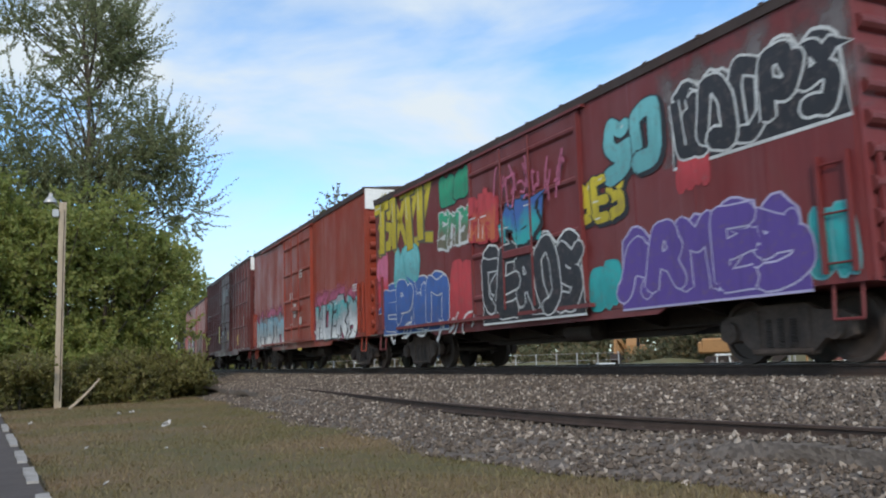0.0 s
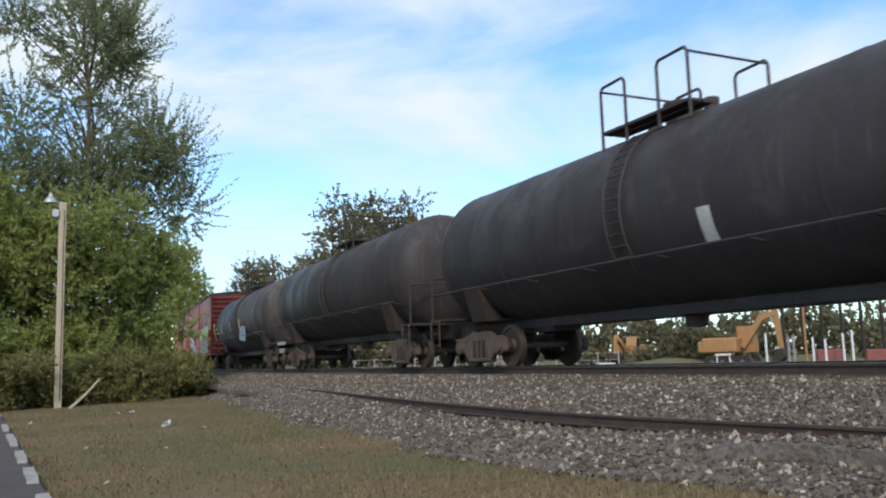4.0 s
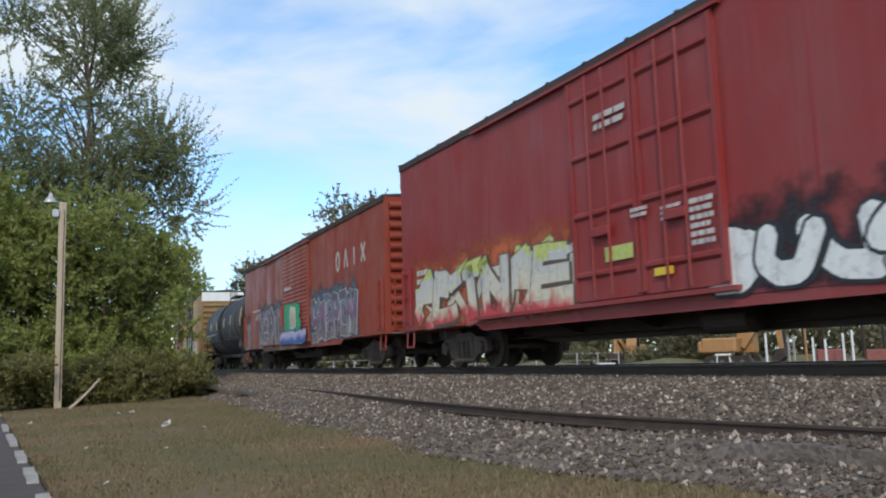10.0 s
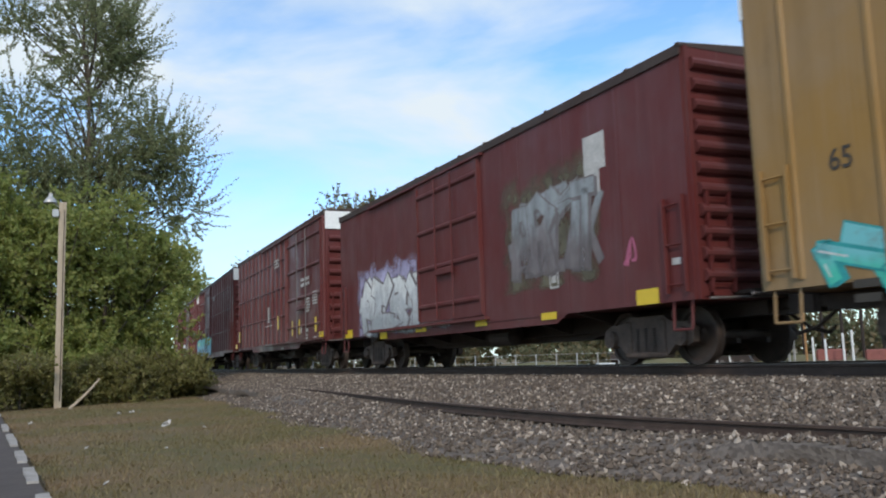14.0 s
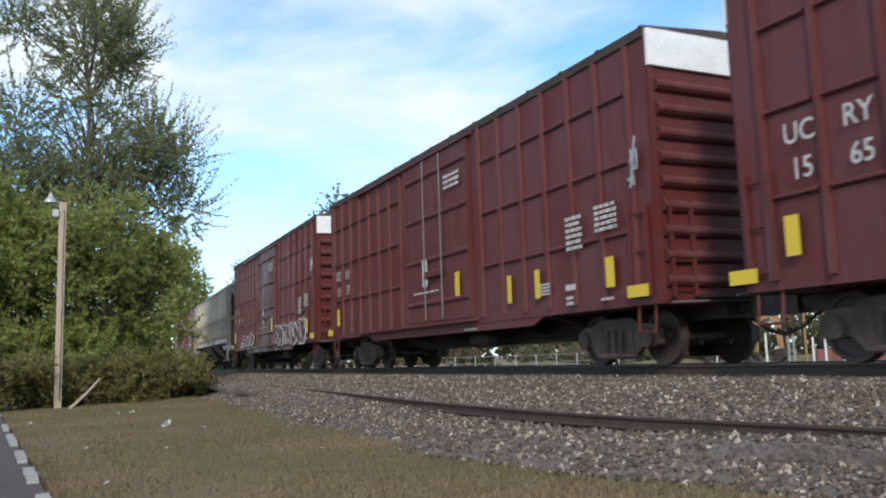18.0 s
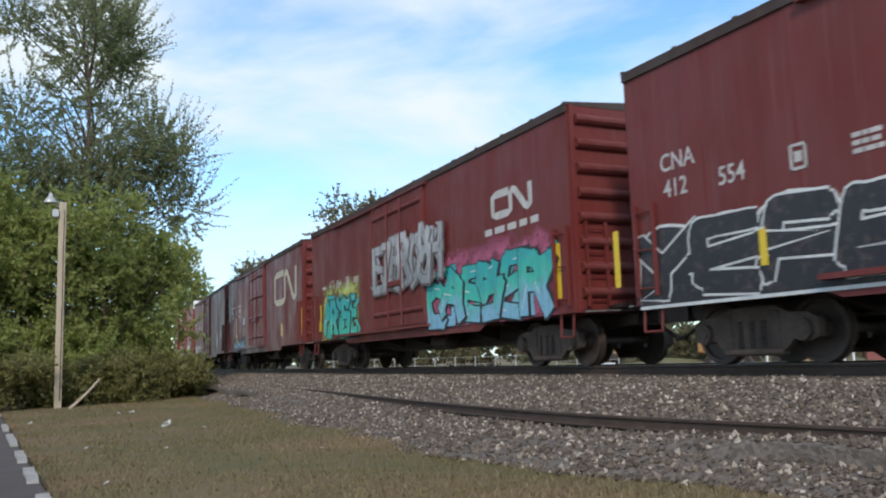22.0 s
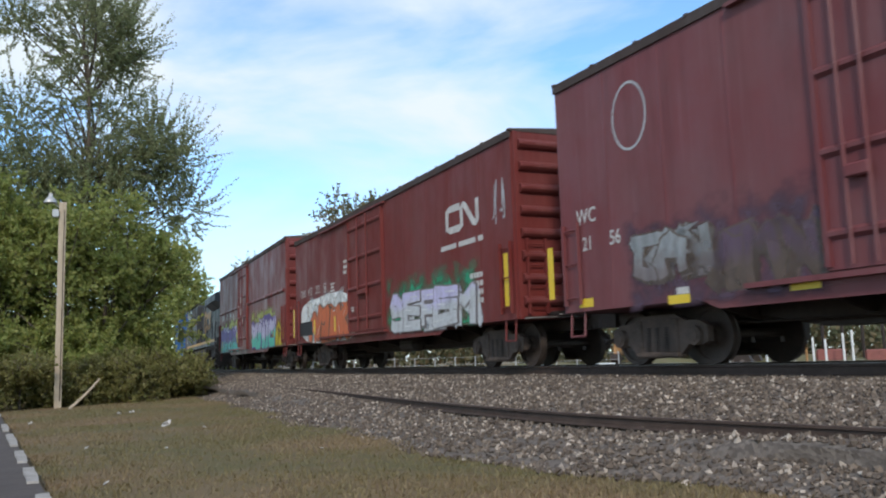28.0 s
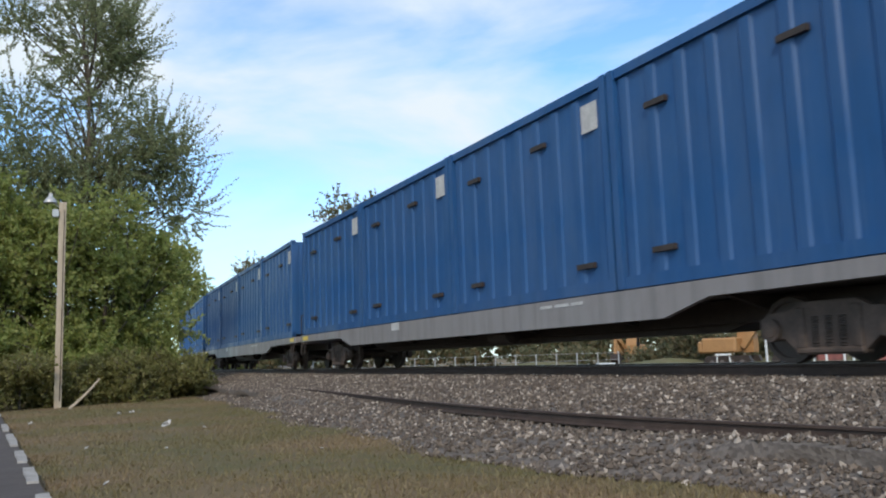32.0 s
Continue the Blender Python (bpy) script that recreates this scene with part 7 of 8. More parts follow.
words(car, -6.36, 2.84, '16', 0.31, 'white', -HY - 0.008, 0.9)
bars(car, -5.81, 3.05, 1.41, 0.24, 1, 'white', 38)
panel(car, 2.55, 2.64, 0.07, 0.5, 'sp_red', -HY - 0.006, 'paint_patch')

car, half, zc, R = tank_car(dict(f=206.6, r=191.4, mat='tank', label='black tank car with a small white diamond placard', top=4.15))
on_tank(car, 5.39, 0.49, *[math.degrees(math.asin(max(-0.95, min(0.95, (z - zc) / R)))) for z in (1.48, 1.84)], R, zc, 'white')
on_tank(car, 11.52, 0.14, *[math.degrees(math.asin(max(-0.95, min(0.95, (z - zc) / R)))) for z in (0.56, 0.74)], R, zc, 'white')
bars(car, 8.49, 1.22, 0.91, 0.23, 2, 'white', 39)
on_tank(car, 1.99, 0.25, *[math.degrees(math.asin(max(-0.95, min(0.95, (z - zc) / R)))) for z in (1.74, 2.27)], R, zc, 'white')

car, half, zc, R = tank_car(dict(f=190.2, r=175.2, mat='tank', label='glossy black tank car with white lettering', top=4.2))
on_tank(car, -7.34, 0.14, *[math.degrees(math.asin(max(-0.95, min(0.95, (z - zc) / R)))) for z in (0.74, 1.34)], R, zc, 'yellow')
bars(car, -5.87, 1.04, 1.3, 0.27, 1, 'white', 40)
bars(car, -5.82, 0.75, 0.86, 0.17, 2, 'white', 41)

car, half, zc, R = tank_car(dict(f=174.0, r=158.6, mat='tank_grey', label='grey-black tank car with blue graffiti and yellow reflectors', top=4.15, radius=1.63))
on_tank(car, -7.8, 0.22, *[math.degrees(math.asin(max(-0.95, min(0.95, (z - zc) / R)))) for z in (1.74, 2.74)], R, zc, 'yellow')
on_tank(car, -5.05, 0.21, *[math.degrees(math.asin(max(-0.95, min(0.95, (z - zc) / R)))) for z in (2.04, 2.52)], R, zc, 'yellow')
on_tank(car, -2.01, 0.14, *[math.degrees(math.asin(max(-0.95, min(0.95, (z - zc) / R)))) for z in (2.05, 2.51)], R, zc, 'yellow')
on_tank(car, 0.94, 0.15, *[math.degrees(math.asin(max(-0.95, min(0.95, (z - zc) / R)))) for z in (2.07, 2.55)], R, zc, 'yellow')
graffiti(car, 1.06, 2.53, 1.43, 2.18, ('sky', 'blue'), 'white', 5, 42, text='MAAES')
bars(car, -6.24, 2.37, 1.94, 0.3, 1, 'white', 43)
bars(car, -6.22, 2.13, 1.65, 0.09, 1, 'white', 44)

car, half = boxcar(dict(f=156.5, r=140.7, h=4.72, mat='orange_red', door=(0.425, 0.59), door_kind='corrugated', label='orange-red boxcar with grey and yellow-green graffiti', end_ribs=12))
block_letters(car, 5.24, 3.32, 4, 0.42, 0.92, 0.42, 'white', 'o^Ix')
graffiti(car, -5.93, -1.6, 0.9, 2.72, ('dim', 'grey', 'silver'), 'white', 3, 45, lw=0.04, cloud='dim', text='YTH')
graffiti(car, 1.37, 6.29, 0.9, 2.9, ('dim', 'olive', 'lime'), 'white', 5, 47, cloud='dim', fat=1.1, text='SAWKY')
scrawl(car, -1.32, 2.59, 0.66, 1.38, 'pink', 9, 48, lw=0.09)
ring_logo(car, -0.12, 1.68, 0.42, 'sp_grey', 0.22)
bars(car, -6.49, 2.73, 0.62, 0.21, 1, 'white', 49)
panel(car, -1.06, 1.61, 0.23, 0.19, 'white', -HY - 0.096, 'placard')

car, half = boxcar(dict(f=139.7, r=123.7, h=4.72, mat='orange_red', door=(0.419, 0.6), door_kind='corrugated', label='orange-red boxcar with faint grey stains along its side', end_ribs=12))
block_letters(car, 5.19, 3.38, 4, 0.41, 0.86, 0.41, 'white', 'o^Ix')
mist(car, -5.73, -1.63, 1, 2.77, 'murk')
panel(car, -2.03, 1.7, 0.57, 0.46, 'sp_grey', -HY - 0.006, 'paint_patch')
bars(car, -5.96, 2.66, 1.37, 0.28, 1, 'white', 50)
bars(car, -5.98, 2.15, 1.32, 0.28, 1, 'white', 51)
bars(car, -1.69, 3.13, 0.39, 0.22, 2, 'white', 52)
panel(car, 0.14, 3.15, 0.7, 0.11, 'sp_silver', -HY - 0.096, 'scuff')
bars(car, -5.66, 1.63, 0.34, 0.24, 2, 'white', 53)

car, half, zc, R = tank_car(dict(f=122.4, r=106.6, mat='tank', label='dull black tank car with yellow lettering and placard', top=4.25, deck=1.5))
words(car, -5.47, 2.41, '610542', 0.37, 'yellow', -HY - 0.008, 0.9)
bars(car, -6.67, 2.37, 0.99, 0.3, 1, 'yellow', 54)
on_tank(car, -2.2, 0.7, *[math.degrees(math.asin(max(-0.95, min(0.95, (z - zc) / R)))) for z in (2.09, 2.53)], R, zc, 'yellow')
on_tank(car, -1.63, 0.12, *[math.degrees(math.asin(max(-0.95, min(0.95, (z - zc) / R)))) for z in (2.48, 2.92)], R, zc, 'yellow')
on_tank(car, 1.14, 0.1, *[math.degrees(math.asin(max(-0.95, min(0.95, (z - zc) / R)))) for z in (2.44, 2.91)], R, zc, 'yellow')
on_tank(car, -8.08, 0.19, *[math.degrees(math.asin(max(-0.95, min(0.95, (z - zc) / R)))) for z in (2.22, 2.96)], R, zc, 'yellow')
on_tank(car, -4.63, 0.15, *[math.degrees(math.asin(max(-0.95, min(0.95, (z - zc) / R)))) for z in (2.43, 2.84)], R, zc, 'white')
frame_mark(car, -3.91, 2.39, 0.18, 0.3)

car, half = boxcar(dict(f=104.1, r=85.1, h=5.27, mat='crimson', white=True, white_mat='dusty_end', truck=2.3, door=(0.399, 0.592), leaves=2, label='crimson boxcar with white graffiti and dusty white end tops'))
graffiti(car, -8.5, -2.01, 0.9, 2.43, ('red', 'cream', 'lime', 'silver'), 'murk', 6, 55, cloud='orange', text='ACTNAE')
graffiti(car, 1.45, 5.22, 0.9, 2, ('white', 'white'), 'black', 4, 57, cloud='black', fat=1.2, lw=0.05, soft=True, text='BUUS')
bars(car, -0.49, 4.1, 0.85, 0.33, 2, 'white', 59, -HY - 0.106)
bars(car, 0.14, 2.4, 0.4, 0.18, 2, 'white', 60, -HY - 0.116)
bars(car, 0.87, 2.28, 0.43, 0.25, 3, 'white', 61, -HY - 0.116)
bars(car, 1.51, 2.05, 0.47, 0.72, 6, 'white', 62, -HY - 0.116)
panel(car, 0.63, 1.42, 0.42, 0.12, 'yellow', -HY - 0.106, 'reflector')
panel(car, -0.42, 1.83, 0.72, 0.24, 'sp_lime', -HY - 0.106, 'paint_patch')
bars(car, -8.27, 2.23, 0.68, 0.41, 2, 'white', 63)
bars(car, 7.63, 1.4, 0.78, 0.51, 3, 'white', 64)

car, half = boxcar(dict(f=83.8, r=64.3, h=4.75, truck=2.3, mat='orange_red', door=(0.4, 0.601), door_kind='corrugated', label='orange-red boxcar with purple and blue graffiti along its side', end_ribs=12))
block_letters(car, 6.74, 3.4, 4, 0.48, 0.66, 0.36, 'white', 'o^Ix')
graffiti(car, 2.26, 7.22, 0.9, 2.56, ('dim', 'plum', 'mauve', 'plum', 'slate'), 'silver', 6, 65, cloud='slate', lw=0.025, text='SWEPON')
graffiti(car, -9.6, -8.75, 0.9, 2.3, ('dim', 'slate'), 'silver', 1, 64, cloud='slate', lw=0.025, text='S')
graffiti(car, -6.4, -2.15, 0.9, 2.6, ('dim', 'plum', 'mauve', 'plum'), 'silver', 6, 66, cloud='slate', lw=0.022, text='KESPOW')
patches(car, -1.3, 1.0, 1.3, 2.5, ('green', 'green'), 'black', 2, 67, out=0.085)
patches(car, -1.9, 1.8, 0.95, 1.45, ('blue', 'lilac'), 'blue', 4, 68, out=0.115)
patches(car, -0.5, 0.3, 1.52, 2.42, ('cream',), 'white', 1, 69, out=0.095)
patches(car, 0.11, 1.35, 0.9, 1.2, ('white',), 'black', 2, 70, out=0.1)
panel(car, -0.9, 3.09, 1.07, 0.11, 'white', -HY - 0.096, 'scuff')
words(car, -6.83, 2.33, '28 689', 0.33, 'white', -HY - 0.008, 0.9)
bars(car, -7.17, 2.63, 1.5, 0.2, 1, 'white', 71)

car, half, zc, R = tank_car(dict(f=63.0, r=48.5, mat='tank_grey', label='grey-black tank car with five yellow reflectors', top=4.12, radius=1.63, short=0.05))
on_tank(car, -4.02, 0.3, *[math.degrees(math.asin(max(-0.95, min(0.95, (z - zc) / R)))) for z in (2.39, 2.77)], R, zc, 'yellow')
on_tank(car, -1.57, 0.26, *[math.degrees(math.asin(max(-0.95, min(0.95, (z - zc) / R)))) for z in (2.31, 2.8)], R, zc, 'yellow')
on_tank(car, 1.41, 0.24, *[math.degrees(math.asin(max(-0.95, min(0.95, (z - zc) / R)))) for z in (2.35, 2.87)], R, zc, 'yellow')
on_tank(car, 3.77, 0.21, *[math.degrees(math.asin(max(-0.95, min(0.95, (z - zc) / R)))) for z in (2.38, 2.89)], R, zc, 'yellow')
on_tank(car, 7.02, 0.2, *[math.degrees(math.asin(max(-0.95, min(0.95, (z - zc) / R)))) for z in (2.2, 3.11)], R, zc, 'yellow')
scrawl(car, 7.41, 7.15, 2.44, 3.11, 'grey', 3, 72, lw=0.04)
scrawl(car, 3.02, 3.9, 1.48, 2.14, 'dim', 2, 73)
bars(car, -3.93, 2.1, 4.83, 0.16, 1, 'white', 74)
scrawl(car, 6.67, 7.15, 1.1, 1.47, 'grey', 3, 75)

car, half = boxcar(dict(f=46.3, r=27.1, h=5.27, truck=2.3, mat='yellow_car', white=True, style='panel', door=(0.371, 0.626), leaves=2, door_mat='door_black', door_label='black double plug door', rod='door_black', label='weathered yellow boxcar with black doors and graffiti'))
block_letters(car, 7.37, 4.17, 3, 0.46, 0.62, 0.08, 'tan_letter', 'IIx', 0.14)
words(car, 7.33, 3.58, 'Railcar Pooling', 0.52, 'black_letter', -HY - 0.043, 0.82)
words(car, 7.22, 3.06, 'Experts', 0.49, 'black_letter', -HY - 0.043, 0.82)
block_letters(car, 7.13, 2.45, 6, 0.16, 0.3, 0.07, 'black_letter', 'I^xoIo', 0.06)
graffiti(car, 2.32, 6.22, 0.9, 2.25, ('silver', 'cream', 'silver'), 'dim', 6, 76, lw=0.025, out=0.0, text='GUSTIW')
graffiti(car, -8.68, -0.07, 0.9, 1.54, ('mint', 'aqua'), 'teal', 7, 77, fat=1.15)
patches(car, 2.56, 3.34, 2.52, 3.41, ('cream',), 'olive', 1, 78)
graffiti(car, 0.39, 2.35, 1.06, 2.5, ('dim', 'silver'), 'dim', 3, 79, out=0.1, text='KEH')
graffiti(car, -2.3, 0.22, 1.08, 2.72, ('mint', 'dim'), 'dim', 3, 80, out=0.1, text='TAE')
panel(car, 8.31, 1.62, 0.44, 0.38, 'white', -HY - 0.006, 'placard')
panel(car, 8.31, 1.62, 0.33, 0.28, 'dim_grey', -HY - 0.009, 'placard')
bars(car, -1.11, 4.42, 1.03, 0.43, 4, 'white', 81, -HY - 0.116)
bars(car, 1.44, 4.35, 0.81, 0.23, 2, 'white', 82, -HY - 0.116)
bars(car, -1.84, 2.86, 0.62, 0.27, 2, 'white', 83, -HY - 0.116)
bars(car, 1.34, 2.57, 1.87, 0.4, 3, 'white', 84, -HY - 0.116)
ring_logo(car, 0.98, 3.48, 0.09, 'white', 0.12)
bars(car, -7.31, 0.84, 1.97, 0.33, 2, 'black_letter', 85)
block_letters(car, -6.84, 3.98, 2, 0.4, 0.54, 0.17, 'sp_red', 'o^', 0.1)
words(car, -8.31, 2.41, '65', 0.38, 'black_letter', -HY - 0.008, 0.9)
panel(car, 7.21, 1.21, 0.94, 0.2, 'sp_cream', -HY - 0.006, 'paint_patch')

car, half = boxcar(dict(f=25.8, r=9.9, h=4.75, mat='maroon', door=(0.401, 0.615), label='maroon boxcar with grey-green paint patch and white graffiti', end_ribs=11))
graffiti(car, -6.05, -0.34, 0.9, 2.61, ('grey', 'silver', 'white'), 'dim', 5, 86, out=0.0, cloud='lilac', lw=0.04, fat=1.1, text='ACRYU')
graffiti(car, 2.84, 5.73, 1.61, 3.39, ('dim', 'grey'), 'dim', 4, 87, worn=0.4)
mist(car, 2.29, 5.92, 1.39, 3.85, 'olive')
panel(car, 5.7, 3.64, 0.61, 0.62, 'white', -HY - 0.006, 'paint_patch')
panel(car, 5.61, 3.16, 0.42, 0.43, 'white', -HY - 0.007, 'paint_patch')
frame_mark(car, 4.28, 1.6, 0.3, 0.34)
panel(car, 6.89, 1.07, 0.53, 0.24, 'yellow', -HY - 0.006, 'reflector')
panel(car, 4.04, 0.94, 0.52, 0.13, 'yellow', -HY - 0.006, 'reflector')
panel(car, 1.35, 0.95, 0.51, 0.13, 'yellow', -HY - 0.006, 'reflector')
panel(car, -1.85, 0.97, 0.63, 0.14, 'yellow', -HY - 0.006, 'reflector')
panel(car, -4.39, 0.91, 0.52, 0.18, 'yellow', -HY - 0.006, 'reflector')
panel(car, -7.29, 1.06, 0.65, 0.24, 'yellow', -HY - 0.006, 'reflector')
scrawl(car, 6.35, 6.73, 1.49, 1.99, 'pink', 1, 89)
panel(car, 7.61, 1.54, 0.19, 0.1, 'white', -HY - 0.006, 'placard')
bars(car, -5.87, 1.31, 0.44, 0.28, 2, 'white', 90)

car, half = boxcar(dict(f=8.1, r=-7.7, h=5.32, mat='maroon', white=True, style='ribbed', rod='rod', door=(0.013, 0.323), label='maroon ribbed high-cube boxcar with white end tops and tags'))
bars(car, 5.69, 3.12, 1.19, 0.37, 2, 'white', 91, -HY - 0.106)
panel(car, 4.73, 1.55, 0.17, 0.54, 'yellow', -HY - 0.086, 'reflector')
panel(car, 6.99, 1.54, 0.23, 0.5, 'yellow', -HY - 0.086, 'reflector')
panel(car, 7.68, 1.17, 0.52, 0.19, 'yellow', -HY - 0.086, 'reflector')
panel(car, 3.67, 1.54, 0.15, 0.55, 'yellow', -HY - 0.086, 'reflector')
panel(car, -7.14, 1.6, 0.22, 0.51, 'yellow', -HY - 0.091, 'reflector')
panel(car, -7.99, 1.16, 0.48, 0.19, 'yellow', -HY - 0.086, 'reflector')
bars(car, 6, 2.33, 0.49, 0.63, 6, 'white', 92, -HY - 0.086)
bars(car, 6.94, 2.46, 0.61, 0.48, 5, 'white', 93, -HY - 0.086)
bars(car, 1.23, 4.27, 0.81, 0.38, 3, 'white', 94, -HY - 0.116)
bars(car, 4.98, 1.43, 0.33, 0.24, 4, 'white', 95, -HY - 0.086)
panel(car, 5.83, 1.39, 0.3, 0.1, 'white', -HY - 0.086, 'placard')
bars(car, 5.79, 1.16, 0.22, 0.19, 2, 'white', 96, -HY - 0.086)
bars(car, 1.75, 0.84, 0.6, 0.1, 1, 'white', 97)
bars(car, 6.91, 1.11, 0.39, 0.11, 1, 'white', 98, -HY - 0.086)
panel(car, -0.36, 2.28, 0.29, 0.65, 'white', -HY - 0.116, 'placard')
bars(car, -0.34, 1.82, 1.44, 0.11, 1, 'white', 99, -HY - 0.116)
panel(car, 1.4, 1.87, 0.22, 0.54, 'yellow', -HY - 0.116, 'reflector')

car, half = boxcar(dict(f=-9.5, r=-25.4, h=5.32, mat='maroon', white=True, style='ribbed', rod='rod', door=(0.577, 0.757), label='maroon ribbed boxcar with light-blue and teal graffiti'))
graffiti(car, -7.85, -0.66, 0.9, 2.15, ('sky', 'sky', 'aqua', 'mint'), 'slate', 7, 100, out=0.078, fat=1.2, text='SAAKSEZ')
words(car, -6.85, 2.86, 'CO ER', 0.38, 'white', -HY - 0.086, 0.9)
words(car, -6.85, 2.38, '17', 0.39, 'white', -HY - 0.088, 0.9)
words(car, -5.2, 2.45, '94', 0.36, 'white', -HY - 0.088, 0.9)
words(car, -6.11, 2.43, '26', 0.36, 'white', -HY - 0.088, 0.9)
graffiti(car, -7.85, -7.42, 0.93, 1.59, ('sky', 'silver'), 'blue', 2, 102, out=0.079)
bars(car, 1.01, 4.24, 0.42, 0.23, 3, 'white', 103, -HY - 0.116)
panel(car, -6.9, 1.69, 0.42, 0.23, 'yellow', -HY - 0.096, 'reflector')
scrawl(car, -7.61, -6.92, 3.26, 3.85, 'cream', 2, 104, out=0.08)

car, half = boxcar(dict(f=-27.2, r=-43.2, h=5.32, mat='maroon', white=True, style='ribbed', rod='rod', door=(0.369, 0.607), label='maroon ribbed boxcar with white paint splash near its end'))
panel(car, 4.73, 1.55, 0.17, 0.54, 'yellow', -HY - 0.086, 'reflector')
panel(car, 6.99, 1.54, 0.23, 0.5, 'yellow', -HY - 0.086, 'reflector')
panel(car, 7.68, 1.17, 0.52, 0.19, 'yellow', -HY - 0.086, 'reflector')
panel(car, 3.67, 1.54, 0.15, 0.55, 'yellow', -HY - 0.086, 'reflector')
panel(car, -7.14, 1.6, 0.22, 0.51, 'yellow', -HY - 0.091, 'reflector')
panel(car, -7.99, 1.16, 0.48, 0.19, 'yellow', -HY - 0.086, 'reflector')
bars(car, 6, 2.33, 0.49, 0.63, 6, 'white', 105, -HY - 0.086)
bars(car, 6.94, 2.46, 0.61, 0.48, 5, 'white', 106, -HY - 0.086)
bars(car, 1.23, 4.27, 0.81, 0.38, 3, 'white', 107, -HY - 0.116)
bars(car, 4.98, 1.43, 0.33, 0.24, 4, 'white', 108, -HY - 0.086)
panel(car, 5.83, 1.39, 0.3, 0.1, 'white', -HY - 0.086, 'placard')
bars(car, 5.79, 1.16, 0.22, 0.19, 2, 'white', 109, -HY - 0.086)
bars(car, 1.75, 0.84, 0.6, 0.1, 1, 'white', 110)
bars(car, 6.91, 1.11, 0.39, 0.11, 1, 'white', 111, -HY - 0.086)
panel(car, -0.36, 2.28, 0.29, 0.65, 'white', -HY - 0.116, 'placard')
bars(car, -0.34, 1.82, 1.44, 0.11, 1, 'white', 112, -HY - 0.116)
panel(car, 1.4, 1.87, 0.22, 0.54, 'yellow', -HY - 0.116, 'reflector')
graffiti(car, -5.04, -2.38, 0.9, 2.12, ('white',), 'white', 2, 113, out=0.078)
words(car, -6.92, 2.86, 'UC', 0.38, 'white', -HY - 0.088, 0.9)
words(car, -6.09, 2.88, 'RY', 0.38, 'white', -HY - 0.088, 0.9)
words(car, -6.91, 2.4, '15', 0.38, 'white', -HY - 0.088, 0.9)
words(car, -6.07, 2.41, '65', 0.37, 'white', -HY - 0.088, 0.9)

car, half = boxcar(dict(f=-45.0, r=-61.1, h=5.32, mat='maroon', white=True, style='ribbed', rod='rod', door=(0.375, 0.603), label='maroon ribbed boxcar with yellow reflectors and white stencils'))
panel(car, 4.73, 1.55, 0.17, 0.54, 'yellow', -HY - 0.086, 'reflector')
panel(car, 6.99, 1.54, 0.23, 0.5, 'yellow', -HY - 0.086, 'reflector')
panel(car, 7.68, 1.17, 0.52, 0.19, 'yellow', -HY - 0.086, 'reflector')
panel(car, 3.67, 1.54, 0.15, 0.55, 'yellow', -HY - 0.086, 'reflector')
panel(car, -7.14, 1.6, 0.22, 0.51, 'yellow', -HY - 0.091, 'reflector')
panel(car, -7.99, 1.16, 0.48, 0.19, 'yellow', -HY - 0.086, 'reflector')
bars(car, 6, 2.33, 0.49, 0.63, 6, 'white', 116, -HY - 0.086)
bars(car, 6.94, 2.46, 0.61, 0.48, 5, 'white', 117, -HY - 0.086)
bars(car, 1.23, 4.27, 0.81, 0.38, 3, 'white', 118, -HY - 0.116)
bars(car, 4.98, 1.43, 0.33, 0.24, 4, 'white', 119, -HY - 0.086)
panel(car, 5.83, 1.39, 0.3, 0.1, 'white', -HY - 0.086, 'placard')
bars(car, 5.79, 1.16, 0.22, 0.19, 2, 'white', 120, -HY - 0.086)
bars(car, 1.75, 0.84, 0.6, 0.1, 1, 'white', 121)
bars(car, 6.91, 1.11, 0.39, 0.11, 1, 'white', 122, -HY - 0.086)
panel(car, -0.36, 2.28, 0.29, 0.65, 'white', -HY - 0.116, 'placard')
bars(car, -0.34, 1.82, 1.44, 0.11, 1, 'white', 123, -HY - 0.116)
panel(car, 1.4, 1.87, 0.22, 0.54, 'yellow', -HY - 0.116, 'reflector')
words(car, -7.06, 2.87, 'UC', 0.38, 'white', -HY - 0.086, 0.9)
words(car, -6.19, 2.85, 'RY', 0.38, 'white', -HY - 0.086, 0.9)
words(car, -7.05, 2.37, '15', 0.39, 'white', -HY - 0.088, 0.9)
words(car, -6.17, 2.38, '57', 0.38, 'white', -HY - 0.088, 0.9)
scrawl(car, 7.59, 7.85, 2.8, 3.54, 'silver', 2, 126, out=0.08)

car, half = boxcar(dict(f=-62.9, r=-79.0, h=5.32, mat='maroon', white=True, style='ribbed', rod='rod', door=(0.377, 0.606), label='maroon ribbed boxcar with white outlined graffiti'))
panel(car, 4.73, 1.55, 0.17, 0.54, 'yellow', -HY - 0.086, 'reflector')
panel(car, 6.99, 1.54, 0.23, 0.5, 'yellow', -HY - 0.086, 'reflector')
panel(car, 7.68, 1.17, 0.52, 0.19, 'yellow', -HY - 0.086, 'reflector')
panel(car, 3.67, 1.54, 0.15, 0.55, 'yellow', -HY - 0.086, 'reflector')
panel(car, -7.14, 1.6, 0.22, 0.51, 'yellow', -HY - 0.091, 'reflector')
panel(car, -7.99, 1.16, 0.48, 0.19, 'yellow', -HY - 0.086, 'reflector')
bars(car, 6, 2.33, 0.49, 0.63, 6, 'white', 127, -HY - 0.086)
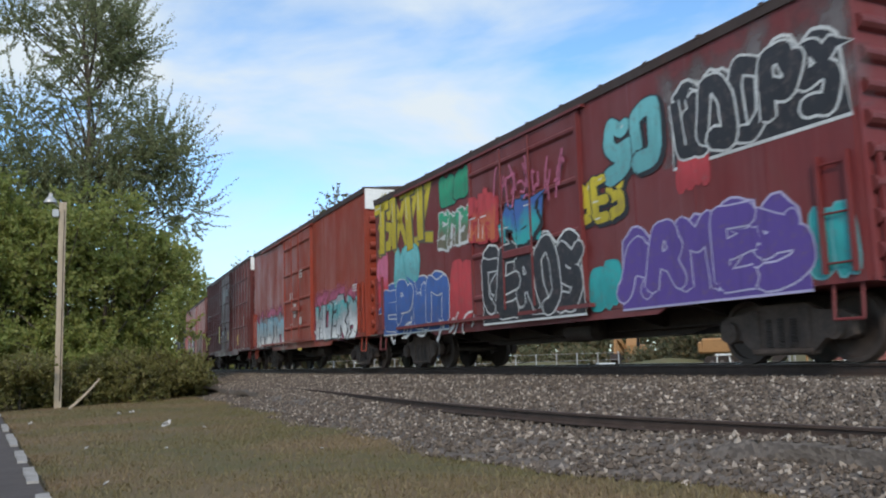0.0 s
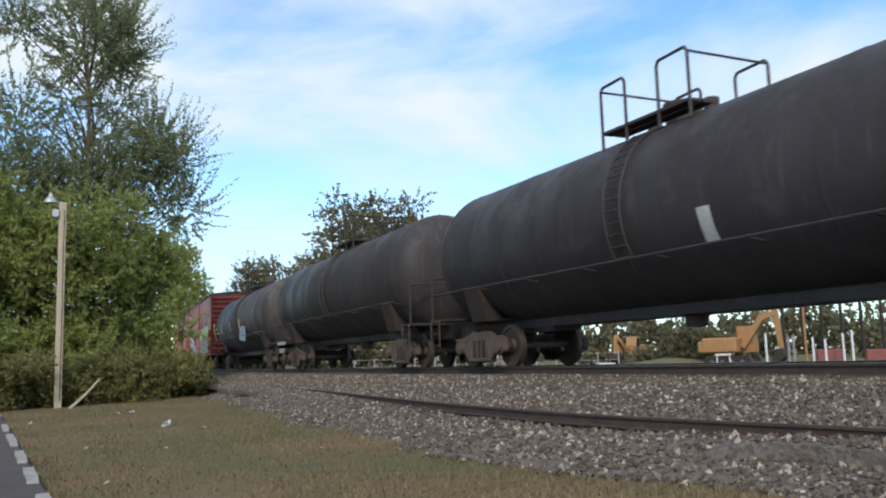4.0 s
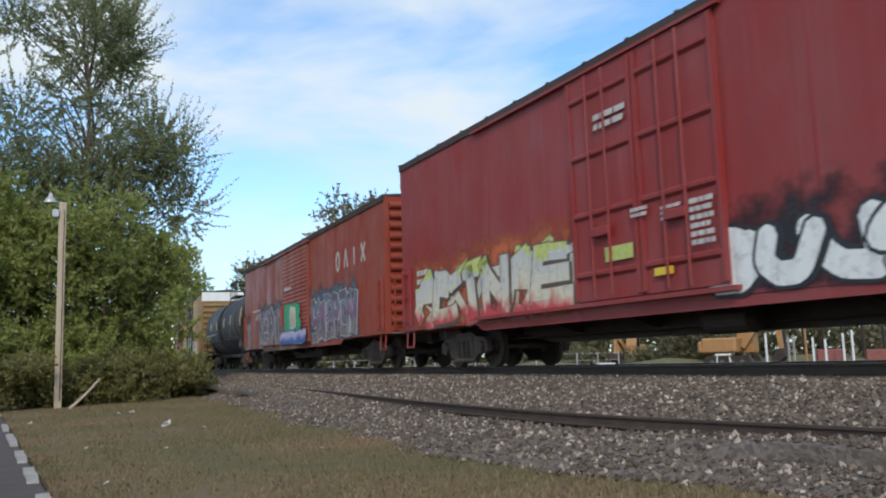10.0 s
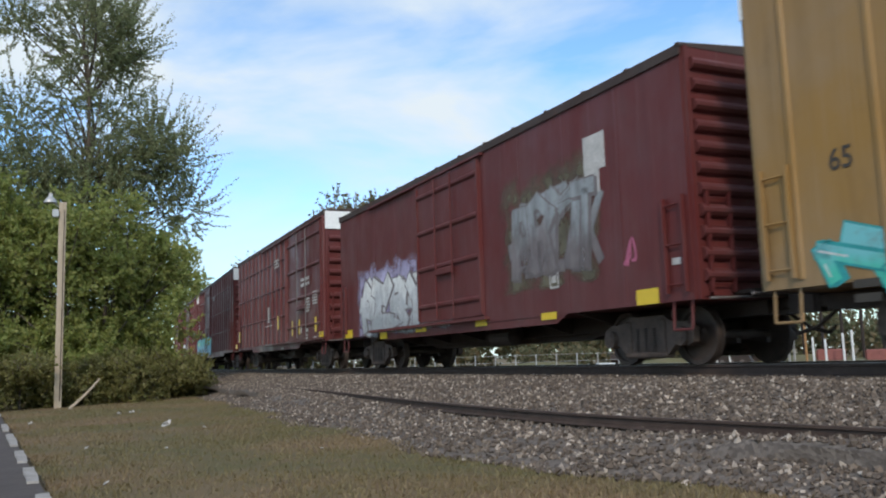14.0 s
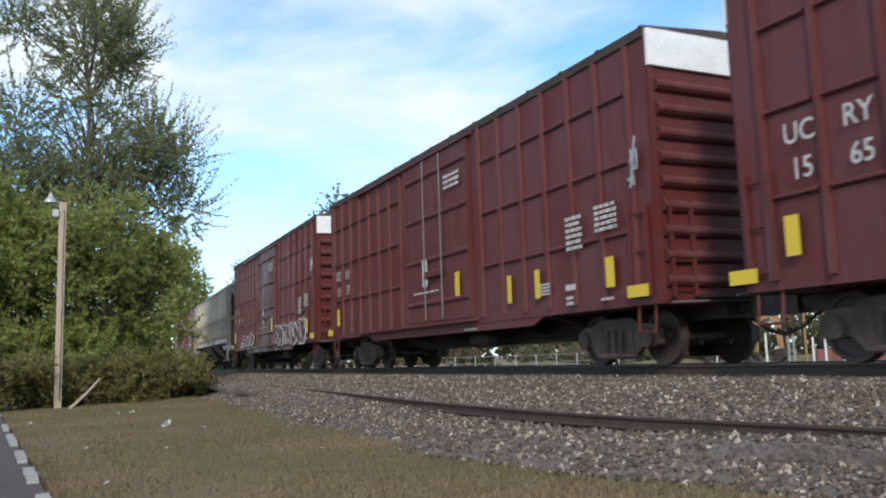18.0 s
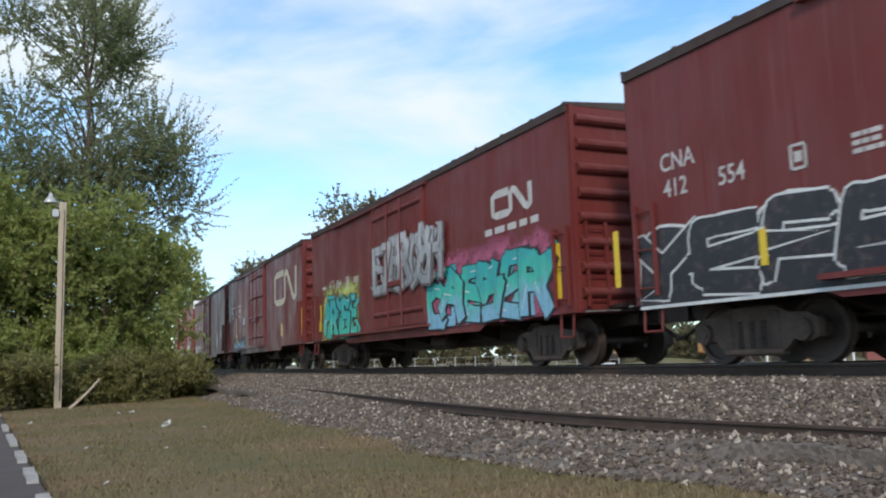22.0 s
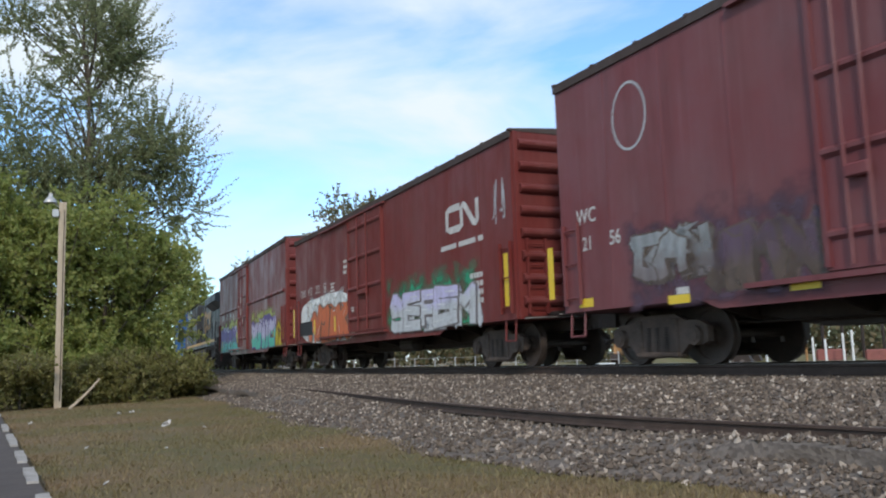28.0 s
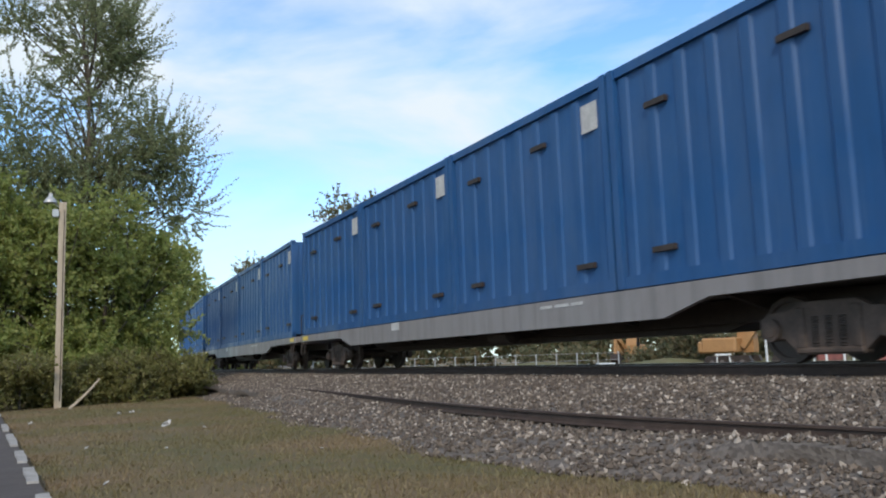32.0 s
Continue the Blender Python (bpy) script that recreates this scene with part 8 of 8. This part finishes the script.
bars(car, 6.94, 2.46, 0.61, 0.48, 5, 'white', 128, -HY - 0.086)
bars(car, 1.23, 4.27, 0.81, 0.38, 3, 'white', 129, -HY - 0.116)
bars(car, 4.98, 1.43, 0.33, 0.24, 4, 'white', 130, -HY - 0.086)
panel(car, 5.83, 1.39, 0.3, 0.1, 'white', -HY - 0.086, 'placard')
bars(car, 5.79, 1.16, 0.22, 0.19, 2, 'white', 131, -HY - 0.086)
bars(car, 1.75, 0.84, 0.6, 0.1, 1, 'white', 132)
bars(car, 6.91, 1.11, 0.39, 0.11, 1, 'white', 133, -HY - 0.086)
panel(car, -0.36, 2.28, 0.29, 0.65, 'white', -HY - 0.116, 'placard')
bars(car, -0.34, 1.82, 1.44, 0.11, 1, 'white', 134, -HY - 0.116)
panel(car, 1.4, 1.87, 0.22, 0.54, 'yellow', -HY - 0.116, 'reflector')
graffiti(car, 1.81, 6.66, 0.9, 1.9, ('maroon',), 'white', 7, 135, out=0.078, lw=0.04, soft=True, text='RATKUNS')
graffiti(car, -5.11, -2.58, 0.9, 1.76, ('maroon',), 'white', 3, 136, out=0.078, lw=0.04, soft=True, text='HYP')
scrawl(car, 7.49, 7.95, 3.35, 3.91, 'white', 2, 137, out=0.08)
words(car, -7.02, 2.82, 'CO', 0.38, 'white', -HY - 0.086, 0.9)
words(car, -6.18, 2.83, 'ER', 0.38, 'white', -HY - 0.086, 0.9)
words(car, -7.03, 2.37, '17', 0.4, 'white', -HY - 0.088, 0.9)
words(car, -6.16, 2.37, '26', 0.4, 'white', -HY - 0.088, 0.9)
words(car, -5.34, 2.37, '96', 0.39, 'white', -HY - 0.088, 0.9)
graffiti(car, -5.65, -5.26, 1.03, 1.34, ('maroon',), 'white', 2, 140, out=0.078, lw=0.04)

car, half = hopper_car(dict(f=-80.6, r=-98.45, h=4.78, label='rust-streaked cream covered hopper car on the railway track'))
words(car, -5.48, 2.56, '480', 0.31, 'letter_teal', -HY - 0.012, 0.9)
words(car, -6.22, 2.62, '21', 0.33, 'letter_teal', -HY - 0.012, 0.9)
bars(car, -5.83, 2.82, 0.99, 0.22, 1, 'letter_teal', 141, -HY - 0.010)

car, half = boxcar(dict(f=-99.7, r=-115.5, h=4.72, mat='cn_brown', end_ribs=8, door=(0.394, 0.587), label='brown-red boxcar with white logo and black outlined graffiti'))
worm_logo(car, 4.08, 6.1, 2.99, 3.52, 'white', 0.16)
bars(car, 4.96, 2.65, 2.08, 0.28, 1, 'white', 142)
graffiti(car, -7.75, 1.91, 0.9, 2.2, ('black',), 'white', 8, 143, fat=0.95, lw=0.035, drop=0, slab=True, soft=True, text='YEFESCAR')
graffiti(car, 2.08, 6.62, 0.9, 2.03, ('black',), 'white', 4, 144, fat=0.95, lw=0.035, drop=0, slab=True, soft=True, text='MAES')
panel(car, 7.82, 1.71, 0.16, 1.02, 'yellow', -HY - 0.006, 'reflector')
words(car, -6.87, 2.63, '412', 0.38, 'white', -HY - 0.008, 0.9)
words(car, -5.76, 2.6, '554', 0.37, 'white', -HY - 0.008, 0.9)
words(car, -6.81, 3.03, 'CNA', 0.38, 'white', -HY - 0.008, 0.9)
frame_mark(car, -4.64, 2.59, 0.26, 0.34)
bars(car, -3.66, 2.56, 0.41, 0.29, 3, 'white', 147)
panel(car, -5.29, 1.53, 0.12, 0.48, 'yellow', -HY - 0.026, 'reflector')
panel(car, -8.34, 1.73, 0.13, 0.92, 'yellow', -HY - 0.006, 'reflector')
bars(car, 6.68, 2.27, 0.66, 0.37, 3, 'white', 148)
panel(car, 7.61, 3.2, 0.25, 0.51, 'sp_dim', -HY - 0.006, 'paint_patch')

car, half = boxcar(dict(f=-117.2, r=-133.4, h=4.72, mat='cn_brown', end_ribs=8, door=(0.391, 0.617), label='brown-red boxcar with white logo and aqua graffiti'))
worm_logo(car, 5.17, 6.83, 3.07, 3.58, 'white', 0.16)
bars(car, 5.95, 2.81, 2.16, 0.34, 1, 'white', 149)
graffiti(car, 1.81, 7.3, 0.9, 2.38, ('sky', 'mint', 'teal'), 'black', 6, 150, cloud='pink', text='CAESER')
graffiti(car, -1.6, 2.85, 1.98, 3.6, ('grey', 'silver'), 'dim', 7, 152, out=0.1, worn=0.4, text='EZBROSH')
panel(car, 7.62, 1.73, 0.18, 1, 'yellow', -HY - 0.006, 'reflector')
words(car, -5.86, 2.71, '413', 0.38, 'white', -HY - 0.008, 0.9)
words(car, -5.11, 2.68, '864', 0.36, 'white', -HY - 0.008, 0.9)
bars(car, -6.68, 2.68, 0.44, 0.25, 1, 'white', 153)
graffiti(car, -6.61, -3.45, 0.9, 2.47, ('mint', 'teal'), 'black', 5, 154, cloud='lime', fat=1.1, text='ARMSE')
frame_mark(car, -4.27, 2.67, 0.26, 0.34)
panel(car, -7.12, 1.78, 0.12, 0.77, 'yellow', -HY - 0.006, 'reflector')
panel(car, -7.21, 1.44, 0.18, 0.34, 'yellow', -HY - 0.006, 'reflector')
bars(car, -3.49, 2.68, 0.39, 0.2, 3, 'white', 155)

car, half = boxcar(dict(f=-134.8, r=-150.9, h=4.72, mat='cn_brown', end_ribs=8, door=(0.408, 0.621), label='weathered brown-red boxcar with large cream logo'))
worm_logo(car, 3.31, 7.27, 2.6, 3.92, 'sp_cream', 0.25)
panel(car, 7.91, 1.75, 0.16, 0.99, 'yellow', -HY - 0.006, 'reflector')
panel(car, 4.71, 1.57, 0.18, 0.48, 'yellow', -HY - 0.006, 'reflector')
words(car, -5.63, 2.88, '412', 0.4, 'white', -HY - 0.008, 0.9)
words(car, -4.69, 2.91, '493', 0.37, 'white', -HY - 0.008, 0.9)
words(car, -6.8, 2.91, 'CNA', 0.36, 'white', -HY - 0.008, 0.9)
panel(car, -5.72, 3.17, 0.64, 0.06, 'sp_cream', -HY - 0.006, 'paint_line')
panel(car, -4.71, 3.17, 0.6, 0.06, 'sp_cream', -HY - 0.006, 'paint_line')
panel(car, -6.78, 3.18, 0.7, 0.06, 'sp_cream', -HY - 0.006, 'paint_line')
panel(car, -5.66, 2.13, 0.08, 1.01, 'sp_cream', -HY - 0.006, 'paint_line')
graffiti(car, -6.19, -3.41, 0.9, 1.46, ('slate', 'sky', 'slate'), 'black', 6, 159, cloud='slate', lw=0.02, text='AWMSTE')
panel(car, -5.31, 1.55, 0.13, 0.49, 'yellow', -HY - 0.026, 'reflector')
panel(car, -8.34, 1.76, 0.14, 1.01, 'yellow', -HY - 0.006, 'reflector')
panel(car, -3.58, 2.35, 0.38, 0.32, 'sp_silver', -HY - 0.006, 'paint_patch')
scrawl(car, -7.95, -7.45, 1.7, 3.75, 'teal', 1, 160, lw=0.07)
scrawl(car, -7.3, -6.7, 1.7, 2.6, 'teal', 1, 161, lw=0.04)
panel(car, -6.6, 2.66, 0.55, 0.05, 'sp_cream', -HY - 0.006, 'paint_line')
panel(car, -4.71, 2.66, 0.6, 0.05, 'sp_cream', -HY - 0.006, 'paint_line')
panel(car, -3.55, 1.85, 0.42, 0.42, 'sp_dim', -HY - 0.006, 'paint_patch')

car, half = boxcar(dict(f=-152.4, r=-168.7, h=4.72, mat='rusty', end_ribs=8, door=(0.397, 0.601), label='rust-brown boxcar with pale graffiti and a white tag'))
scrawl(car, 4.4, 5.18, 1.25, 2.1, 'white', 2, 161, lw=0.08)
frame_mark(car, 6.67, 1.99, 0.5, 0.32)
panel(car, 7.8, 1.74, 0.13, 0.94, 'yellow', -HY - 0.006, 'reflector')
words(car, -6.91, 2.78, '41', 0.35, 'white', -HY - 0.008, 0.9)
words(car, -6.01, 2.78, '38', 0.39, 'white', -HY - 0.008, 0.9)
words(car, -5.15, 2.76, '93', 0.37, 'white', -HY - 0.008, 0.9)
bars(car, -6.85, 3.22, 0.48, 0.24, 1, 'white', 163)
graffiti(car, -7.07, -3.7, 0.9, 1.8, ('cream', 'silver', 'cream'), 'murk', 7, 164, worn=0.15, text='AMITWEN')
panel(car, -3.59, 1.72, 0.64, 0.86, 'sp_murk', -HY - 0.006, 'paint_patch')
graffiti(car, -3.79, -3.2, 0.9, 1.24, ('sky', 'white'), 'dim', 2, 165)
panel(car, -7.89, 1.73, 0.15, 0.73, 'yellow', -HY - 0.006, 'reflector')

car, half = boxcar(dict(f=-170.2, r=-186.2, h=5.2, mat='red', white=True, door=(0.431, 0.66), label='red boxcar with white end tops and pale graffiti', end_ribs=7))
graffiti(car, -7.7, 0.77, 0.9, 2.14, ('silver', 'white'), 'murk', 8, 166, worn=0.15, text='PUNYINES')
graffiti(car, 1.53, 5.54, 0.9, 2.14, ('cream', 'lime', 'silver', 'silver'), 'dim', 6, 167, cloud='silver', fat=1.3, drop=0, soft=True, text='IAMWUM')
panel(car, 6.62, 1.19, 0.56, 0.5, 'yellow', -HY - 0.006, 'reflector')
bars(car, 6.32, 2.11, 1.22, 0.39, 2, 'white', 168)
bars(car, 0.56, 3.46, 0.94, 0.52, 2, 'white', 169, -HY - 0.106)
scrawl(car, -7.38, 0.83, 1.55, 2.99, 'white', 8, 170)
bars(car, -1.97, 3.03, 0.72, 0.28, 1, 'white', 171)

car, half = boxcar(dict(f=-188.0, r=-204.4, h=5.2, mat='cn_brown', white=True, door=(0.062, 0.262), label='brown-red boxcar with white end tops and faded graffiti', end_ribs=8))
worm_logo(car, 5.24, 6.95, 3.23, 3.78, 'white', 0.18)
graffiti(car, -1.54, 8.1, 0.9, 2.54, ('cream', 'silver', 'dim'), 'dim', 6, 173, text='AMHNES')
scrawl(car, -1.32, 1.79, 1.05, 2.01, 'white', 3, 174)

car, half = boxcar(dict(f=-206.2, r=-222.5, h=5.13, mat='wc_maroon', door=(0.584, 0.66), label='dull purple-maroon boxcar with widely spaced white lettering', end_ribs=9))
block_letters(car, 4.23, 4.44, 9, 0.26, 0.42, 0.25, 'sp_silver', 'xIooIoIo^', 0.06)
block_letters(car, 4.19, 3.63, 7, 0.26, 0.42, 0.38, 'sp_silver', 'oI^Io^I', 0.06)
words(car, -7.39, 2.09, '21', 0.33, 'white', -HY - 0.008, 0.9)
words(car, -6.63, 2.1, '56', 0.34, 'white', -HY - 0.008, 0.9)
words(car, -7.39, 2.57, 'WC', 0.36, 'white', -HY - 0.008, 0.9)
graffiti(car, -6.08, -4.55, 1.24, 2.12, ('dim', 'grey'), 'murk', 3, 176, worn=0.5, text='GAN')
graffiti(car, -4.48, -2.76, 0.99, 1.96, ('murk', 'plum'), 'murk', 3, 177, worn=0.5, text='AMN')
mist(car, -6.48, -2.54, 0.84, 2.45, 'plum')
panel(car, -2.96, 0.99, 0.46, 0.13, 'yellow', -HY - 0.006, 'reflector')
panel(car, -5.22, 0.98, 0.46, 0.13, 'yellow', -HY - 0.006, 'reflector')
panel(car, -5.13, 1.1, 0.26, 0.1, 'white', -HY - 0.006, 'placard')
panel(car, -8.55, 1.7, 0.17, 0.95, 'yellow', -HY - 0.006, 'reflector')
panel(car, -7.51, 1.09, 0.39, 0.15, 'yellow', -HY - 0.006, 'reflector')
ring_logo(car, -6.11, 4.01, 0.55, 'sp_silver', 0.04, 0.75)
panel(car, 2.03, 1.46, 0.13, 0.28, 'yellow', -HY - 0.006, 'reflector')
panel(car, 3.61, 1.15, 0.48, 0.1, 'yellow', -HY - 0.006, 'reflector')
panel(car, 5.74, 1.09, 0.31, 0.11, 'yellow', -HY - 0.006, 'reflector')

car, half = boxcar(dict(f=-224.2, r=-240.7, h=4.76, mat='cn_brown', end_ribs=8, door=(0.436, 0.619), label='brown-red boxcar with white logo and lilac and orange graffiti'))
worm_logo(car, 5.11, 6.79, 3.09, 3.66, 'white', 0.16)
bars(car, 5.88, 2.76, 2.13, 0.28, 1, 'white', 178)
scrawl(car, 7.35, 8.1, 2.93, 3.9, 'silver', 2, 179, lw=0.04)
graffiti(car, 1.58, 6.37, 0.9, 2, ('silver', 'silver', 'lilac'), 'dim', 5, 180, cloud='green', text='SEFEM')
frame_mark(car, 5.61, 1.46, 0.3, 0.32)
panel(car, 7.93, 1.76, 0.23, 1.07, 'yellow', -HY - 0.006, 'reflector')
bars(car, 6.57, 1.71, 0.6, 0.73, 4, 'white', 181)
words(car, -6.31, 2.71, '413', 0.38, 'white', -HY - 0.008, 0.9)
words(car, -5.39, 2.71, '232', 0.38, 'white', -HY - 0.008, 0.9)
words(car, -7.22, 2.69, 'CNIS', 0.36, 'white', -HY - 0.008, 0.9)
patches(car, -6.9, -2.0, 0.9, 2.5, ('silver', 'white'), 'white', 1, 182, out=-0.003)
graffiti(car, -6.35, -2.1, 0.9, 2.2, ('orange', 'orange', 'orange'), 'murk', 4, 183, cloud='white', fat=1.25, text='AMSK')
panel(car, -6.87, 1.44, 1.64, 0.48, 'sp_black', -HY - 0.018, 'paint_patch')
panel(car, -5.75, 1.45, 0.16, 0.49, 'yellow', -HY - 0.026, 'reflector')
panel(car, -3.44, 1.45, 0.15, 0.49, 'yellow', -HY - 0.026, 'reflector')
panel(car, -8.52, 1.71, 0.18, 1.04, 'yellow', -HY - 0.006, 'reflector')
frame_mark(car, -4.53, 2.71, 0.24, 0.32)
bars(car, -2.36, 3.17, 0.35, 0.5, 3, 'white', 184)
bars(car, -3.7, 2.65, 0.43, 0.32, 3, 'white', 185)
bars(car, -1.38, 1.78, 0.29, 0.16, 2, 'white', 187, -HY - 0.106)

car, half = boxcar(dict(f=-242.3, r=-259.2, h=5.2, mat='cn_brown', style='smooth', door=(0.476, 0.624), label='brown-red boxcar with purple, yellow and teal graffiti', end_ribs=8))
graffiti(car, 1.6, 6.2, 0.9, 2.35, ('mint', 'mint', 'lilac', 'purple', 'lilac'), 'purple', 5, 188, cloud='lime', fat=1.15, text='SUNTC')
graffiti(car, -7.79, -2.2, 0.9, 2.36, ('teal', 'mint', 'purple', 'lilac', 'purple'), 'black', 6, 192, cloud='lime', fat=1.1, text='MRARCU')
graffiti(car, -2.96, -2.13, 1.21, 1.98, ('yellow', 'lime'), 'lime', 2, 193)
mist(car, 5.7, 8.3, 0.9, 2.2, 'yellow')
words(car, -5.74, 2.84, '405', 0.41, 'white', -HY - 0.008, 0.9)
words(car, -4.71, 2.82, '584', 0.41, 'white', -HY - 0.008, 0.9)
words(car, -7.03, 2.81, 'CNA', 0.4, 'white', -HY - 0.008, 0.9)
frame_mark(car, -3.7, 2.76, 0.24, 0.34)
bars(car, -1.05, 3.42, 0.52, 0.28, 3, 'white', 195, -HY - 0.116)
bars(car, -0.99, 2.83, 0.66, 0.34, 4, 'white', 196, -HY - 0.116)
bars(car, -1.44, 3.13, 0.59, 0.14, 1, 'white', 197, -HY - 0.116)
ring_logo(car, -0.53, 3.46, 0.07, 'white', 0.1)
bars(car, -0.55, 2.38, 0.36, 0.32, 3, 'white', 198, -HY - 0.116)
panel(car, -2.13, 3.5, 0.06, 0.3, 'white', -HY - 0.006, 'paint_line')
for k in range(14):
    x = -half + 0.15 + k * (2 * half - 0.3) / 14
    part('side_band', Geo().prism([(-HY, 3.04), (-HY - 0.06, 3.1), (-HY - 0.06, 3.15), (-HY, 3.2)], 'x', x + 0.06, x + (2 * half - 0.3) / 14 - 0.06), 'cn_brown', car)

car, half = locomotive(dict(f=-260.2, r=-283.0, label='dark blue-grey diesel locomotive with a yellow stripe'))

car, half = flat_car(dict(f=-284.5, r=-310.0, label='grey flatcar carrying four tall blue containers'))

car, half = flat_car(dict(f=-310.8, r=-336.3, label='grey flatcar carrying four tall blue containers'))

car, half = flat_car(dict(f=-337.1, r=-362.6, label='grey flatcar carrying four tall blue containers'))



# ---- what moves ----
def motions():
    for car, uc in CARS:
        walk(car, [(2.0 * i, on_track(uc + SPEED * (2.0 * i - 16), HY)) for i in range(17)])
    for w, uc, dx in WHEELSETS:
        rows = []
        t0, t1 = 16 + (-40 - uc) / SPEED, 16 + (4 - uc) / SPEED
        times = [0.0] + [t for t in (t0 + i / 30 for i in range(int((t1 - t0) * 30) + 1)) if 0.03 < t < 31.97] + [32.0]
        turn = 0.0
        for i, t in enumerate(times):
            if i and times[i] - times[i - 1] < 0.1:
                turn += math.degrees(SPEED * (t - times[i - 1]) / 0.458)
            rows.append((t, pose(dx, 0, 0.458, 0, turn % 360, 0)))
        walk(w, rows)


motions()
